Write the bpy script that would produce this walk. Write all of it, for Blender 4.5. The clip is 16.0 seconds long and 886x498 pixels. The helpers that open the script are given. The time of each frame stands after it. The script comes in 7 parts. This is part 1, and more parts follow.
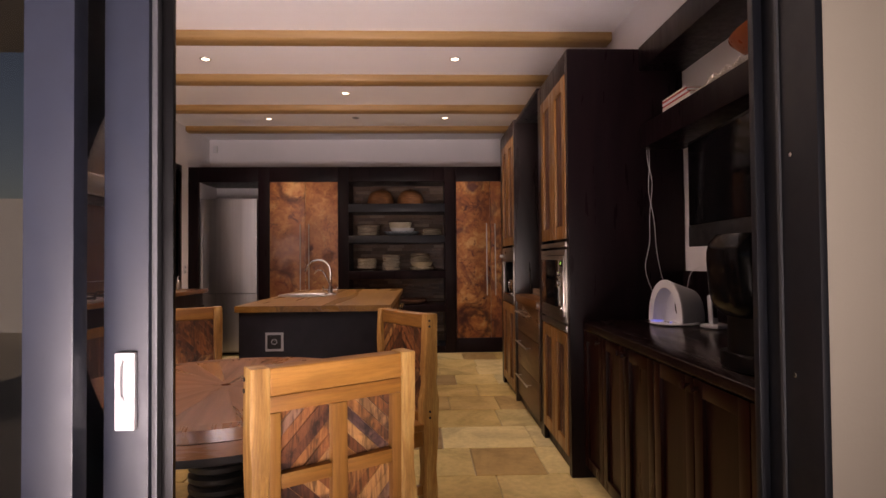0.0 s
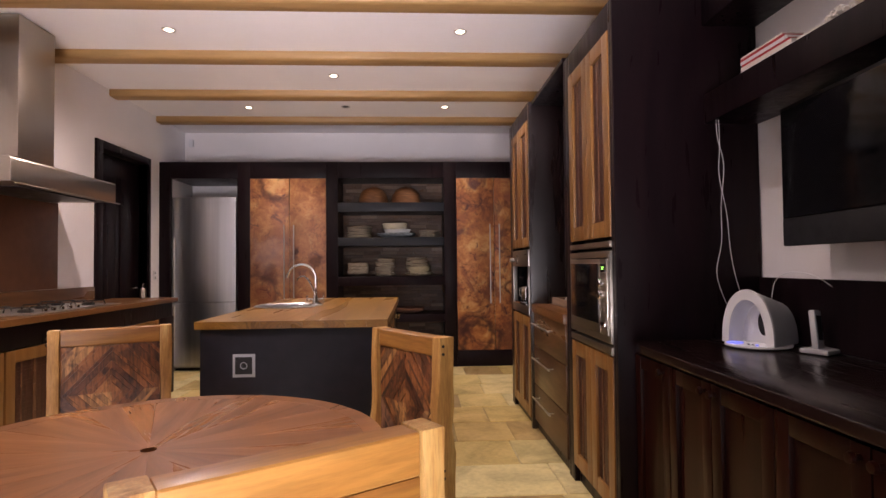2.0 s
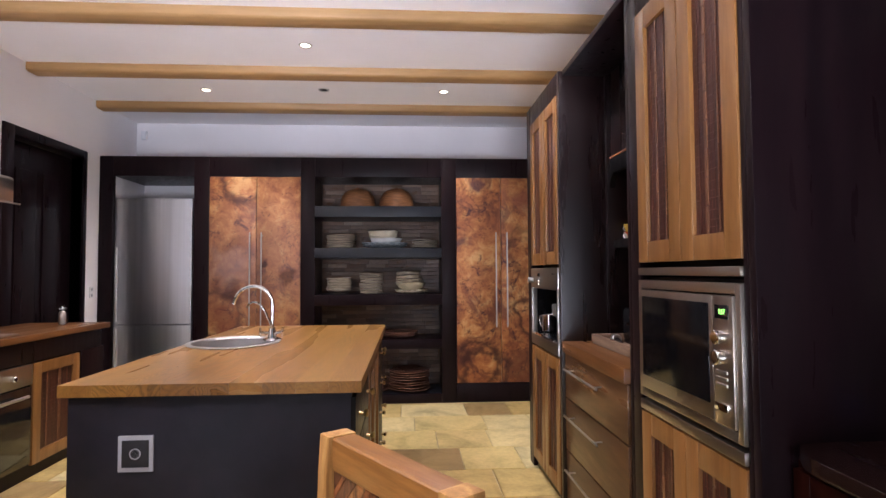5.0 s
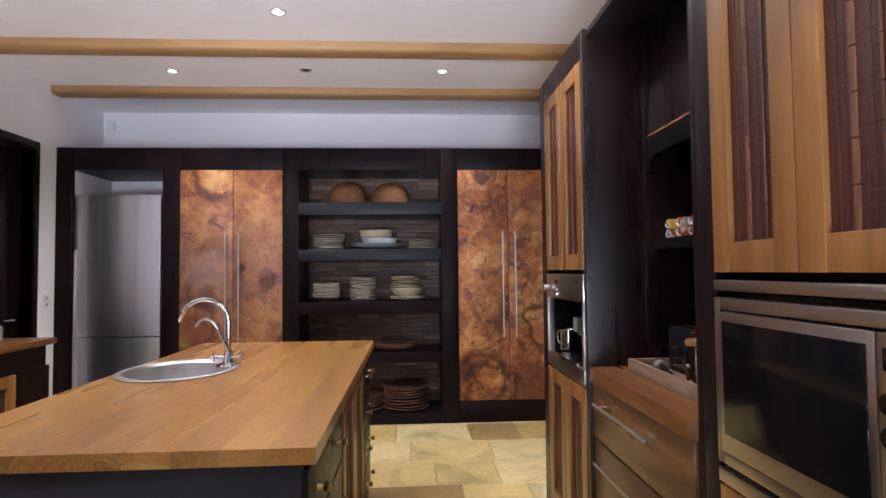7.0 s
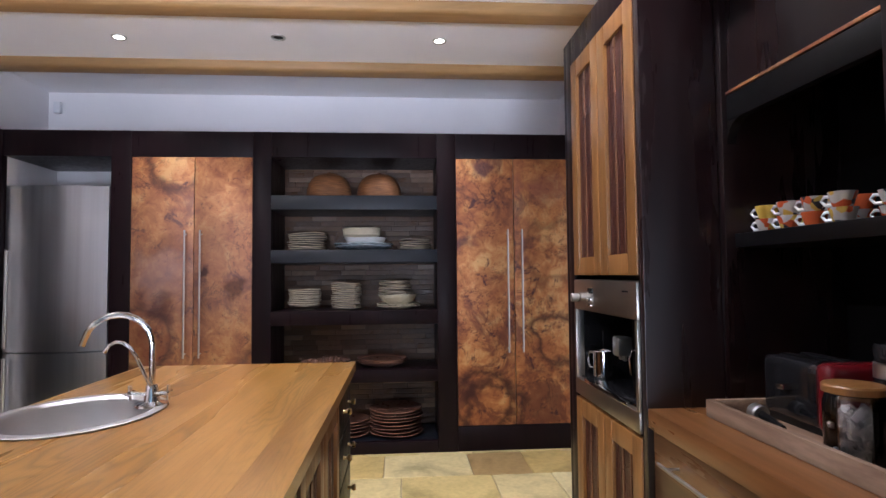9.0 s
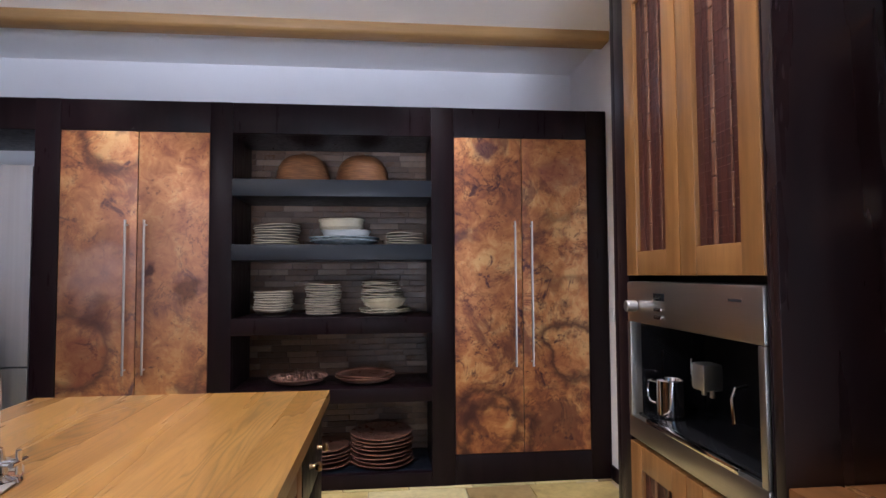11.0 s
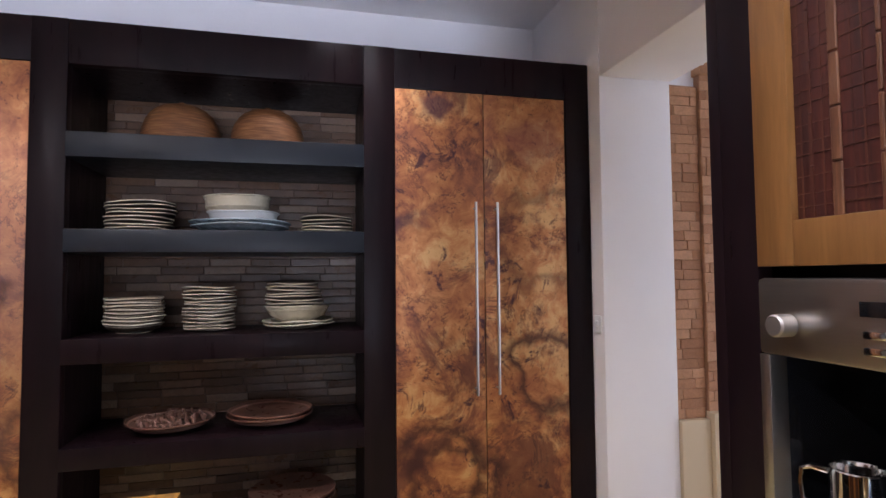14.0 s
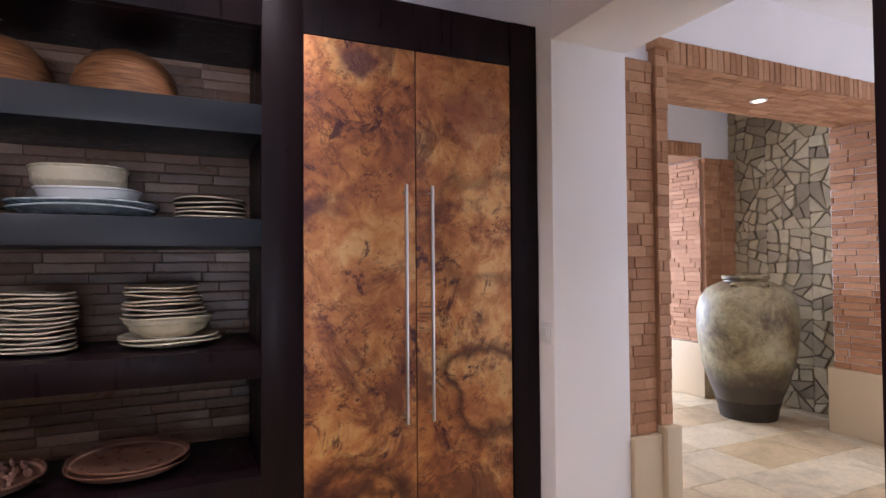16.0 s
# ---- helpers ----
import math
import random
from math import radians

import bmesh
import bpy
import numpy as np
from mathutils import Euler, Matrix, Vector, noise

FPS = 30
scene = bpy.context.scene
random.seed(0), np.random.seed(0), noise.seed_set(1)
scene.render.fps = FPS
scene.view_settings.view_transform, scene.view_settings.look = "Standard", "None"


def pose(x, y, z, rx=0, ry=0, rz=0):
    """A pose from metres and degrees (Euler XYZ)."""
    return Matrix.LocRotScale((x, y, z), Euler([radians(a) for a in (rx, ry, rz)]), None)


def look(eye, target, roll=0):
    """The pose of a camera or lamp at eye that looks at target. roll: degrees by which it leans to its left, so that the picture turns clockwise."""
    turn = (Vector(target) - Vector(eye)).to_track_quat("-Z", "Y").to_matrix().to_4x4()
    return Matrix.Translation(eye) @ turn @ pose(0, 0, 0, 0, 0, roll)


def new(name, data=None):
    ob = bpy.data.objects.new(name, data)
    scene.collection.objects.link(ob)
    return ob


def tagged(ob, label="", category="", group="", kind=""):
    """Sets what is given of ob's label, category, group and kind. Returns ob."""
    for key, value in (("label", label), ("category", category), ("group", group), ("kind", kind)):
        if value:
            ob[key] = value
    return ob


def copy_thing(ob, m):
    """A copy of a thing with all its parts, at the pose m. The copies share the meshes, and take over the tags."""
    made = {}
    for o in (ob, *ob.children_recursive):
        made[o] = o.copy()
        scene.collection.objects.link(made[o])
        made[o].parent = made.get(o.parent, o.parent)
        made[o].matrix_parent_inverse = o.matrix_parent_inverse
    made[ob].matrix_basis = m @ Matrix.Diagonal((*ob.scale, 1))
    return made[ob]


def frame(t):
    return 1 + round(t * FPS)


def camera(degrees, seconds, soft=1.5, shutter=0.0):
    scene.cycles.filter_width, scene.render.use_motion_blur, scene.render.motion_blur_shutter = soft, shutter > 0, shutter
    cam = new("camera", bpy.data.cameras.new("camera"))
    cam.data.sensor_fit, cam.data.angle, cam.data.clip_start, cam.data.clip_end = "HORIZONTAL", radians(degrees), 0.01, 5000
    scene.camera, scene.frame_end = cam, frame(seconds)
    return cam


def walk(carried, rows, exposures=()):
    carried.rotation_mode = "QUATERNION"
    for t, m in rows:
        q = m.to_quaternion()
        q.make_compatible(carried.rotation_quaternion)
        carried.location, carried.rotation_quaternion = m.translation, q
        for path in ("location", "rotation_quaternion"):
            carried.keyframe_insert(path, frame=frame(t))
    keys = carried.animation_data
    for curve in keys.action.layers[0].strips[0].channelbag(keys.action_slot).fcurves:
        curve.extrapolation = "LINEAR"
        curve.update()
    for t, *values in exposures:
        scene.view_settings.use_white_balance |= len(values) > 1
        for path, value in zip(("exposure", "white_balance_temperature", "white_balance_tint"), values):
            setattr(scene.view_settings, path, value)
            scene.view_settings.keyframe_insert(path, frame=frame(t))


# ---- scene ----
cam = camera(77.0, 16.0)
PATH = [
    (0, (0.452, 0.203, 1.214), (0.522, 2.202, 1.255), -0.5),
    (0.5, (0.432, 0.355, 1.205), (0.513, 2.353, 1.25), -0.6),
    (1, (0.412, 0.539, 1.208), (0.501, 2.536, 1.258), -0.6),
    (1.5, (0.404, 0.717, 1.216), (0.499, 2.714, 1.268), -0.6),
    (2, (0.383, 0.884, 1.214), (0.484, 2.88, 1.271), -0.6),
    (2.5, (0.34, 1.047, 1.251), (0.449, 3.043, 1.312), -0.5),
    (3, (0.306, 1.214, 1.273), (0.425, 3.21, 1.338), -0.6),
    (3.5, (0.314, 1.379, 1.295), (0.442, 3.374, 1.359), -0.6),
    (4, (0.351, 1.584, 1.306), (0.483, 3.578, 1.373), -0.6),
    (4.2, (0.363, 1.665, 1.286), (0.497, 3.659, 1.37), -0.4),
    (6.5, (0.447, 2.397, 1.349), (0.562, 4.392, 1.427), -0.5),
    (7, (0.466, 2.562, 1.345), (0.58, 4.558, 1.425), -0.6),
    (7.5, (0.451, 2.743, 1.346), (0.573, 4.737, 1.43), -0.5),
    (8, (0.438, 2.92, 1.353), (0.569, 4.914, 1.438), -0.5),
    (8.5, (0.442, 3.076, 1.346), (0.581, 5.069, 1.432), -0.5),
    (9, (0.463, 3.24, 1.352), (0.61, 5.232, 1.444), -0.5),
    (9.2, (0.458, 3.295, 1.346), (0.612, 5.287, 1.441), -0.4),
    (11.5, (0.441, 4.105, 1.351), (0.67, 6.089, 1.443), -0.4),
    (12, (0.436, 4.271, 1.342), (0.704, 6.251, 1.436), -0.4),
    (12.5, (0.427, 4.427, 1.349), (0.737, 6.401, 1.442), -0.4),
    (13, (0.43, 4.564, 1.339), (0.792, 6.529, 1.43), -0.4),
    (13.5, (0.443, 4.716, 1.336), (0.858, 6.671, 1.43), -0.5),
    (14, (0.462, 4.881, 1.333), (0.943, 6.819, 1.431), -0.5),
    (14.5, (0.457, 5.018, 1.359), (1.014, 6.938, 1.433), -0.6),
    (15, (0.453, 5.187, 1.374), (1.105, 7.077, 1.438), -0.5),
    (15.5, (0.47, 5.312, 1.393), (1.206, 7.172, 1.439), -0.4),
    (16, (0.508, 5.429, 1.385), (1.328, 7.253, 1.436), -0.4),
]
EXPOSURES = [(0.0, -1.15, 8500, 31), (1.0, -0.97, 8000, 29), (1.5, -0.78, 7600, 26), (2.0, -0.52, 7300, 24), (2.5, -0.27, 7100, 21), (3.5, -0.05, 6600, 18), (6.5, -0.02, 6000, 13), (9.0, 0.0, 5700, 11), (12.5, 0.0, 5600, 10), (16.0, -0.1, 6000, 17)]
walk(cam, [(t, look(eye, target, roll)) for t, eye, target, roll in PATH], EXPOSURES)

# ---- world and lamps ----
world = bpy.data.worlds.new("world")
scene.world = world
world.use_nodes = True
wn = world.node_tree.nodes
sky = wn.new("ShaderNodeTexSky")
sky.sky_type, sky.sun_disc, sky.sun_elevation, sky.sun_rotation = "NISHITA", False, radians(40), radians(0)
world.node_tree.links.new(sky.outputs[0], wn["Background"].inputs[0])
wn["Background"].inputs[1].default_value = 0.12


def lamp(name, kind, m, power, colour, **more):
    """A lamp of that kind at the pose m."""
    data = bpy.data.lights.new(name, kind)
    data.energy, data.color = power, colour
    for key, value in more.items():
        if key == "spot":
            data.spot_size, data.spot_blend = radians(value), 0.9
        elif key == "radius":
            data.shadow_soft_size = value
        elif key == "size":
            data.shape, data.size, data.size_y = "RECTANGLE", value[0], value[1]
    ob = new(name, data)
    ob.matrix_world = m
    return ob


WARM = (1.0, 0.90, 0.87)
HALL_WARM = (1.0, 0.90, 0.84)
SPOTS = [(-1.415, 5.04), (0.74, 5.02), (-0.35, 6.02), (-1.43, 7.07), (0.73, 7.02)]
for x, y in SPOTS:
    lamp("downlight_lamp", "SPOT", pose(x, y, 2.93), 66 if y > 7 else 160 if x < -1 else 115, WARM, spot=(164 if x < -1 else 124) if y < 7 else 104, radius=0.03)
for x, y in ((-1.41, 3.0), (0.74, 3.0), (-0.35, 2.2)):
    lamp("dining_lamp", "SPOT", pose(x, y, 2.93), 95 if y < 2.5 else 120 if x < 0 else 48, WARM, spot=164 if x < -1 else 124, radius=0.03)
lamp("hood_lamp", "SPOT", pose(-2.3, 5.0, 1.70), 4, WARM, spot=120, radius=0.03)
lamp("hall_lamp", "SPOT", pose(3.95, 7.93, 2.44), 34, HALL_WARM, spot=130, radius=0.03)
# two more lamps without fittings, unseen, added to brighten the hall
lamp("hall_lamp", "SPOT", pose(4.0, 6.5, 2.9), 14, HALL_WARM, spot=140, radius=0.03)
lamp("hall_lamp", "SPOT", pose(4.4, 8.8, 2.9), 34, HALL_WARM, spot=140, radius=0.03)
sun = lamp("sun", "SUN", look((0, 20, 17), (0, 0, 0)), 4.0, (1.0, 0.95, 0.88))
sun.data.angle = radians(0.5)
# daylight: the patio behind the camera and the bright room past the hall
lamp("patio_daylight", "AREA", look((0.0, -2.6, 0.35), (0.0, 4.5, 3.2)), 110, (0.94, 0.93, 1.0), size=(5.0, 1.4))
# unseen narrow fill added near the ground to brighten the kitchen ceiling
up = lamp("ceiling_fill", "AREA", look((-0.2, -0.6, 0.25), (-0.2, 3.0, 2.35)), 95, (0.84, 0.88, 1.0), size=(2.0, 1.0))
up.data.spread = radians(55)
# unseen fill added inside the windowless hall, aimed up through the kitchen opening
lamp("hall_fill", "AREA", look((6.9, 5.6, 0.9), (1.0, 7.0, 2.8)), 80, (0.88, 0.93, 1.0), size=(3.0, 2.0))
lamp("far_room_daylight", "AREA", look((3.9, 13.7, 1.5), (5.0, 10.0, 1.3)), 430, (0.78, 0.86, 1.0), size=(3.0, 2.4))


# ---- materials ----
class Mat:
    """A small builder of node materials."""

    def __init__(self, name, rough=0.5, metal=0.0, spec=0.5):
        self.m = bpy.data.materials.new(name)
        self.m.use_nodes = True
        self.t = self.m.node_tree
        self.b = self.t.nodes["Principled BSDF"]
        self.b.inputs["Roughness"].default_value = rough
        self.b.inputs["Metallic"].default_value = metal
        self.b.inputs["Specular IOR Level"].default_value = spec
        self.coord = None

    def node(self, kind, **values):
        n = self.t.nodes.new(kind)
        for key, value in values.items():
            n.inputs[key.replace("_", " ")].default_value = value
        return n

    def link(self, a, b):
        self.t.links.new(a, b)

    def space(self, scale=(1, 1, 1), turn=(0, 0, 0), own=True):
        """Coordinates in metres, shifted from object to object."""
        tc = self.t.nodes.new("ShaderNodeTexCoord")
        mp = self.t.nodes.new("ShaderNodeMapping")
        mp.inputs["Scale"].default_value = scale
        mp.inputs["Rotation"].default_value = [radians(a) for a in turn]
        self.link(tc.outputs["Object"], mp.inputs["Vector"])
        if own:
            info = self.t.nodes.new("ShaderNodeObjectInfo")
            mul = self.node("ShaderNodeMath")
            mul.operation = "MULTIPLY"
            mul.inputs[1].default_value = 37.0
            self.link(info.outputs["Random"], mul.inputs[0])
            self.link(mul.outputs[0], mp.inputs["Location"])
        return mp.outputs[0]

    def noise(self, vec, scale, detail=4, rough=0.55, distort=0.0):
        n = self.node("ShaderNodeTexNoise", Scale=scale, Detail=detail, Roughness=rough, Distortion=distort)
        self.link(vec, n.inputs["Vector"])
        return n.outputs["Fac"]

    def ramp(self, fac, stops, smooth=False):
        r = self.t.nodes.new("ShaderNodeValToRGB")
        if smooth:
            r.color_ramp.interpolation = "EASE"
        els = r.color_ramp.elements
        while len(els) < len(stops):
            els.new(0.5)
        for el, (at, c) in zip(els, stops):
            el.position = at
            el.color = (c, c, c, 1) if isinstance(c, (int, float)) else (*c, 1)
        self.link(fac, r.inputs[0])
        return r.outputs[0]

    def mix(self, fac, a, b, mode="MIX"):
        n = self.t.nodes.new("ShaderNodeMix")
        n.data_type, n.blend_type = "RGBA", mode
        for sock, value in ((0, fac), (6, a), (7, b)):
            if isinstance(value, (int, float)):
                n.inputs[sock].default_value = value if sock == 0 else (value, value, value, 1)
            elif isinstance(value, tuple):
                n.inputs[sock].default_value = (*value, 1)
            else:
                self.link(value, n.inputs[sock])
        return n.outputs[2]

    def colour(self, value):
        if isinstance(value, tuple):
            self.b.inputs["Base Color"].default_value = (*value, 1)
        else:
            self.link(value, self.b.inputs["Base Color"])
        return self

    def roughness(self, sock):
        self.link(sock, self.b.inputs["Roughness"])
        return self

    def bump(self, sock, strength=0.2, depth=0.002):
        n = self.node("ShaderNodeBump", Strength=strength, Distance=depth)
        self.link(sock, n.inputs["Height"])
        self.link(n.outputs[0], self.b.inputs["Normal"])
        return self


def plain(name, colour, rough=0.5, metal=0.0, wear=0.08, spec=0.5):
    """A nearly even surface with faint mottling and relief."""
    m = Mat(name, rough, metal, spec)
    v = m.space()
    n = m.noise(v, 9, 6)
    lo = tuple(max(0, c * (1 - wear)) for c in colour)
    hi = tuple(min(1, c * (1 + wear)) for c in colour)
    m.colour(m.ramp(n, [(0.3, lo), (0.7, hi)]))
    m.roughness(m.ramp(m.noise(v, 23, 5), [(0.3, max(0.02, rough - 0.06)), (0.7, min(1, rough + 0.08))]))
    if rough > 0.3:
        m.bump(m.noise(v, 140, 3), 0.06, 0.001)
    return m.m


def wood(name, dark, mid, light, along="z", rough=0.35, grain=1.0, wide=9.0, coat=0.0, tint=0.25):
    """Grain drawn out along one axis, with broad figure, fine pores and a shift of tone from piece to piece."""
    m = Mat(name, rough)
    s = {"x": (0.09, 1, 1), "y": (1, 0.09, 1), "z": (1, 1, 0.09)}[along]
    v = m.space(s)
    figure = m.noise(v, wide, 5, 0.6, 1.2)
    fine = m.noise(v, wide * 12, 3, 0.7)
    tone = m.ramp(figure, [(0.28, dark), (0.5, mid), (0.72, light)])
    lines = m.ramp(fine, [(0.35, 0.62), (0.6, 1.0)])
    c = m.mix(0.75 * grain, tone, lines, "MULTIPLY")
    info = m.t.nodes.new("ShaderNodeObjectInfo")
    shift = m.ramp(info.outputs["Random"], [(0, 1 - tint), (1, 1.0)])
    c = m.mix(1.0, c, shift, "MULTIPLY")
    m.colour(c)
    m.roughness(m.ramp(figure, [(0.3, rough + 0.1), (0.7, rough - 0.05)]))
    m.bump(fine, 0.12, 0.001)
    m.b.inputs["Coat Weight"].default_value = coat
    m.b.inputs["Coat Roughness"].default_value = 0.15
    return m.m


def paint(name, colour, rough=0.6):
    """Hand-trowelled painted plaster with soft undulation."""
    m = Mat(name, rough, 0, 0.3)
    v = m.space(own=False)
    m.colour(m.ramp(m.noise(v, 1.3, 4), [(0.3, tuple(c * 0.94 for c in colour)), (0.7, colour)]))
    a = m.noise(v, 5, 5)
    b = m.noise(v, 90, 4)
    m.bump(m.mix(0.35, a, b), 0.22, 0.006)
    return m.m


def steel(name, colour=(0.55, 0.54, 0.52), rough=0.28, along="z"):
    """Brushed steel: faint streaks along one axis, broad changes of sheen."""
    m = Mat(name, rough, 1.0)
    s = {"x": (0.02, 1, 1), "y": (1, 0.02, 1), "z": (1, 1, 0.02)}[along]
    v = m.space(s)
    m.colour(m.ramp(m.noise(v, 350, 2), [(0.3, tuple(c * 0.95 for c in colour)), (0.7, colour)]))
    m.roughness(m.ramp(m.noise(m.space(), 5, 3), [(0.3, rough - 0.02), (0.7, rough + 0.03)]))
    return m.m


WALL = paint("wall_paint", (0.88, 0.85, 0.86))
CEIL = paint("ceiling_paint", (0.92, 0.89, 0.89))
CREAM = paint("cream_plaster", (0.62, 0.50, 0.34))
PATIO = paint("patio_render", (0.36, 0.32, 0.26), 0.8)
GARDEN = paint("white_garden_render", (0.78, 0.77, 0.74), 0.8)
BEAM = wood("beam_wood", (0.36, 0.20, 0.075), (0.46, 0.265, 0.105), (0.54, 0.32, 0.13), "x", 0.45, 0.35, 5.0)
DARK = Mat("dark_stained_wood", 0.32, 0, 0.13)
_v = DARK.space((1, 1, 0.12))
_n = DARK.noise(_v, 10, 5, 0.6, 0.6)
DARK.colour(DARK.ramp(_n, [(0.3, (0.0055, 0.0028, 0.0040)), (0.7, (0.0125, 0.0058, 0.0072))]))
DARK.roughness(DARK.ramp(DARK.noise(_v, 26, 4), [(0.3, 0.26), (0.7, 0.42)]))
DARK.bump(DARK.noise(_v, 120, 3), 0.1, 0.001)
DARK = DARK.m
BLACK = plain("black_lacquer", (0.003, 0.0027, 0.003), 0.35, spec=0.2)
SATINBLACK = plain("satin_black", (0.003, 0.003, 0.004), 0.18, wear=0.02, spec=0.14)
GLOSSBLACK = plain("gloss_black", (0.008, 0.008, 0.009), 0.08, wear=0.02)
ALU = plain("charcoal_aluminium", (0.015, 0.018, 0.029), 0.42, wear=0.1, spec=0.4)
JAMB = plain("black_frame_paint", (0.006, 0.007, 0.010), 0.45, wear=0.1, spec=0.3)
SEALGREY = plain("grey_seal", (0.06, 0.062, 0.068), 0.5, 0.3)
COUNTERDARK = wood("dark_counter_wood", (0.007, 0.0032, 0.0034), (0.012, 0.0052, 0.0050), (0.019, 0.008, 0.007), "y", 0.22, 0.6)
COUNTERDARK.node_tree.nodes["Principled BSDF"].inputs["Specular IOR Level"].default_value = 0.25
MAHOGANY = wood("reddish_dark_wood", (0.010, 0.0018, 0.0011), (0.017, 0.0031, 0.0018), (0.026, 0.0050, 0.0029), "z", 0.3, 0.6)


def oak(name):
    """Oiled oak: contour-like cathedral figure, fine pores and a shift of tone from board to board."""
    m = Mat(name, 0.3)
    v = m.space((1, 0.16, 1))
    field = m.noise(v, 4.2, 3, 0.45, 0.5)
    mul = m.node("ShaderNodeMath")
    mul.operation = "MULTIPLY"
    mul.inputs[1].default_value = 34.0
    m.link(field, mul.inputs[0])
    fr_ = m.node("ShaderNodeMath")
    fr_.operation = "FRACT"
    m.link(mul.outputs[0], fr_.inputs[0])
    rings = m.ramp(fr_.outputs[0], [(0.0, 0.45), (0.12, 0.62), (0.40, 1.0), (0.80, 0.90), (1.0, 0.45)])
    tone = m.ramp(m.noise(v, 6, 5, 0.6, 1.0), [(0.3, (0.235, 0.108, 0.020)), (0.5, (0.305, 0.150, 0.029)), (0.7, (0.38, 0.200, 0.046))])
    patch = m.ramp(m.noise(v, 2.4, 3), [(0.42, 0.25), (0.58, 1.0)])
    c = m.mix(patch, tone, m.mix(1.0, tone, rings, "MULTIPLY"))
    pores = m.noise(m.space((1, 0.03, 1)), 160, 3, 0.7)
    c = m.mix(0.5, c, m.ramp(pores, [(0.36, 0.55), (0.5, 1.0)]), "MULTIPLY")
    info = m.t.nodes.new("ShaderNodeObjectInfo")
    c = m.mix(1.0, c, m.ramp(info.outputs["Random"], [(0, (0.80, 0.74, 0.68)), (0.5, (0.92, 0.90, 0.86)), (1, (1.0, 1.0, 1.0))]), "MULTIPLY")
    m.colour(c)
    m.roughness(m.ramp(field, [(0.3, 0.36), (0.7, 0.24)]))
    m.bump(pores, 0.08, 0.0006)
    m.b.inputs["Coat Weight"].default_value = 0.5
    m.b.inputs["Coat Roughness"].default_value = 0.33
    return m.m


OAK = oak("oak_top")
NAVYDARK = plain("blue_black_stain", (0.0125, 0.0120, 0.0185), 0.38, wear=0.25, spec=0.3)
OILEDRED = wood("reddish_oiled_wood", (0.105, 0.040, 0.012), (0.165, 0.066, 0.020), (0.225, 0.098, 0.032), "y", 0.3, 0.6, 7.0, 0.2, 0.15)
HONEY = wood("honey_wood", (0.18, 0.074, 0.0185), (0.25, 0.112, 0.030), (0.32, 0.152, 0.046), "z", 0.35, 0.5, 8.0, 0.1, 0.2)
CHAIRWOOD = wood("chair_wood", (0.25, 0.094, 0.020), (0.38, 0.163, 0.035), (0.51, 0.245, 0.066), "z", 0.36, 0.7, 7.0, 0.2, 0.2)
CHAIRRAIL = wood("chair_rail_wood", (0.24, 0.088, 0.018), (0.37, 0.155, 0.032), (0.51, 0.240, 0.062), "x", 0.36, 0.8, 10.0, 0.2, 0.2)
TABLEWOOD = wood("table_wood", (0.14, 0.046, 0.016), (0.285, 0.108, 0.036), (0.42, 0.180, 0.066), "x", 0.28, 0.75, 7.0, 0.2, 0.35)
MAHOGANY.node_tree.nodes["Principled BSDF"].inputs["Specular IOR Level"].default_value = 0.18
REDPANEL = wood("red_panel_wood", (0.026, 0.0065, 0.0050), (0.056, 0.0135, 0.0095), (0.095, 0.026, 0.016), "z", 0.36, 0.9, 16.0)
DRAWER = wood("drawer_wood", (0.040, 0.018, 0.008), (0.090, 0.042, 0.018), (0.19, 0.095, 0.038), "y", 0.3, 0.6, 5.0)
STEEL = steel("brushed_steel", rough=0.36)
STEELX = steel("brushed_steel_level", along="y", colour=(0.46, 0.43, 0.39), rough=0.30)
SINKSTEEL = plain("sink_steel", (0.50, 0.49, 0.48), 0.38, 1.0, 0.03)
STEELM = steel("dark_brushed_steel", (0.50, 0.455, 0.40), 0.30, "y")
DARKRED = Mat("polished_dark_wood", 0.3, 0, 0.5)
_v = DARKRED.space((1, 1, 0.12))
DARKRED.colour(DARKRED.ramp(DARKRED.noise(_v, 7, 5, 0.6, 0.6), [(0.3, (0.0050, 0.0022, 0.0025)), (0.7, (0.0140, 0.0048, 0.0045))]))
DARKRED.roughness(DARKRED.ramp(DARKRED.noise(_v, 11, 4), [(0.3, 0.24), (0.7, 0.36)]))
DARKRED.b.inputs["Coat Weight"].default_value = 0.2
DARKRED.b.inputs["Coat Roughness"].default_value = 0.28
DARKRED = DARKRED.m
FRIDGE = Mat("fridge_steel", 0.30, 1.0)
FRIDGE.colour(FRIDGE.ramp(FRIDGE.noise(FRIDGE.space((1, 1, 0.02)), 25, 2), [(0.3, (0.50, 0.51, 0.54)), (0.7, (0.60, 0.61, 0.64))]))
FRIDGE = FRIDGE.m
CHROME = plain("chrome", (0.75, 0.74, 0.73), 0.08, 1.0, 0.03)
BRASS = plain("old_brass", (0.45, 0.33, 0.17), 0.3, 1.0, 0.2)
IRON = plain("black_iron", (0.03, 0.028, 0.027), 0.45, 0.6, 0.3)
WHITEPL = plain("white_plastic", (0.75, 0.75, 0.77), 0.4, 0, 0.03)
GREYPL = plain("grey_plastic", (0.32, 0.33, 0.36), 0.4, 0, 0.05)


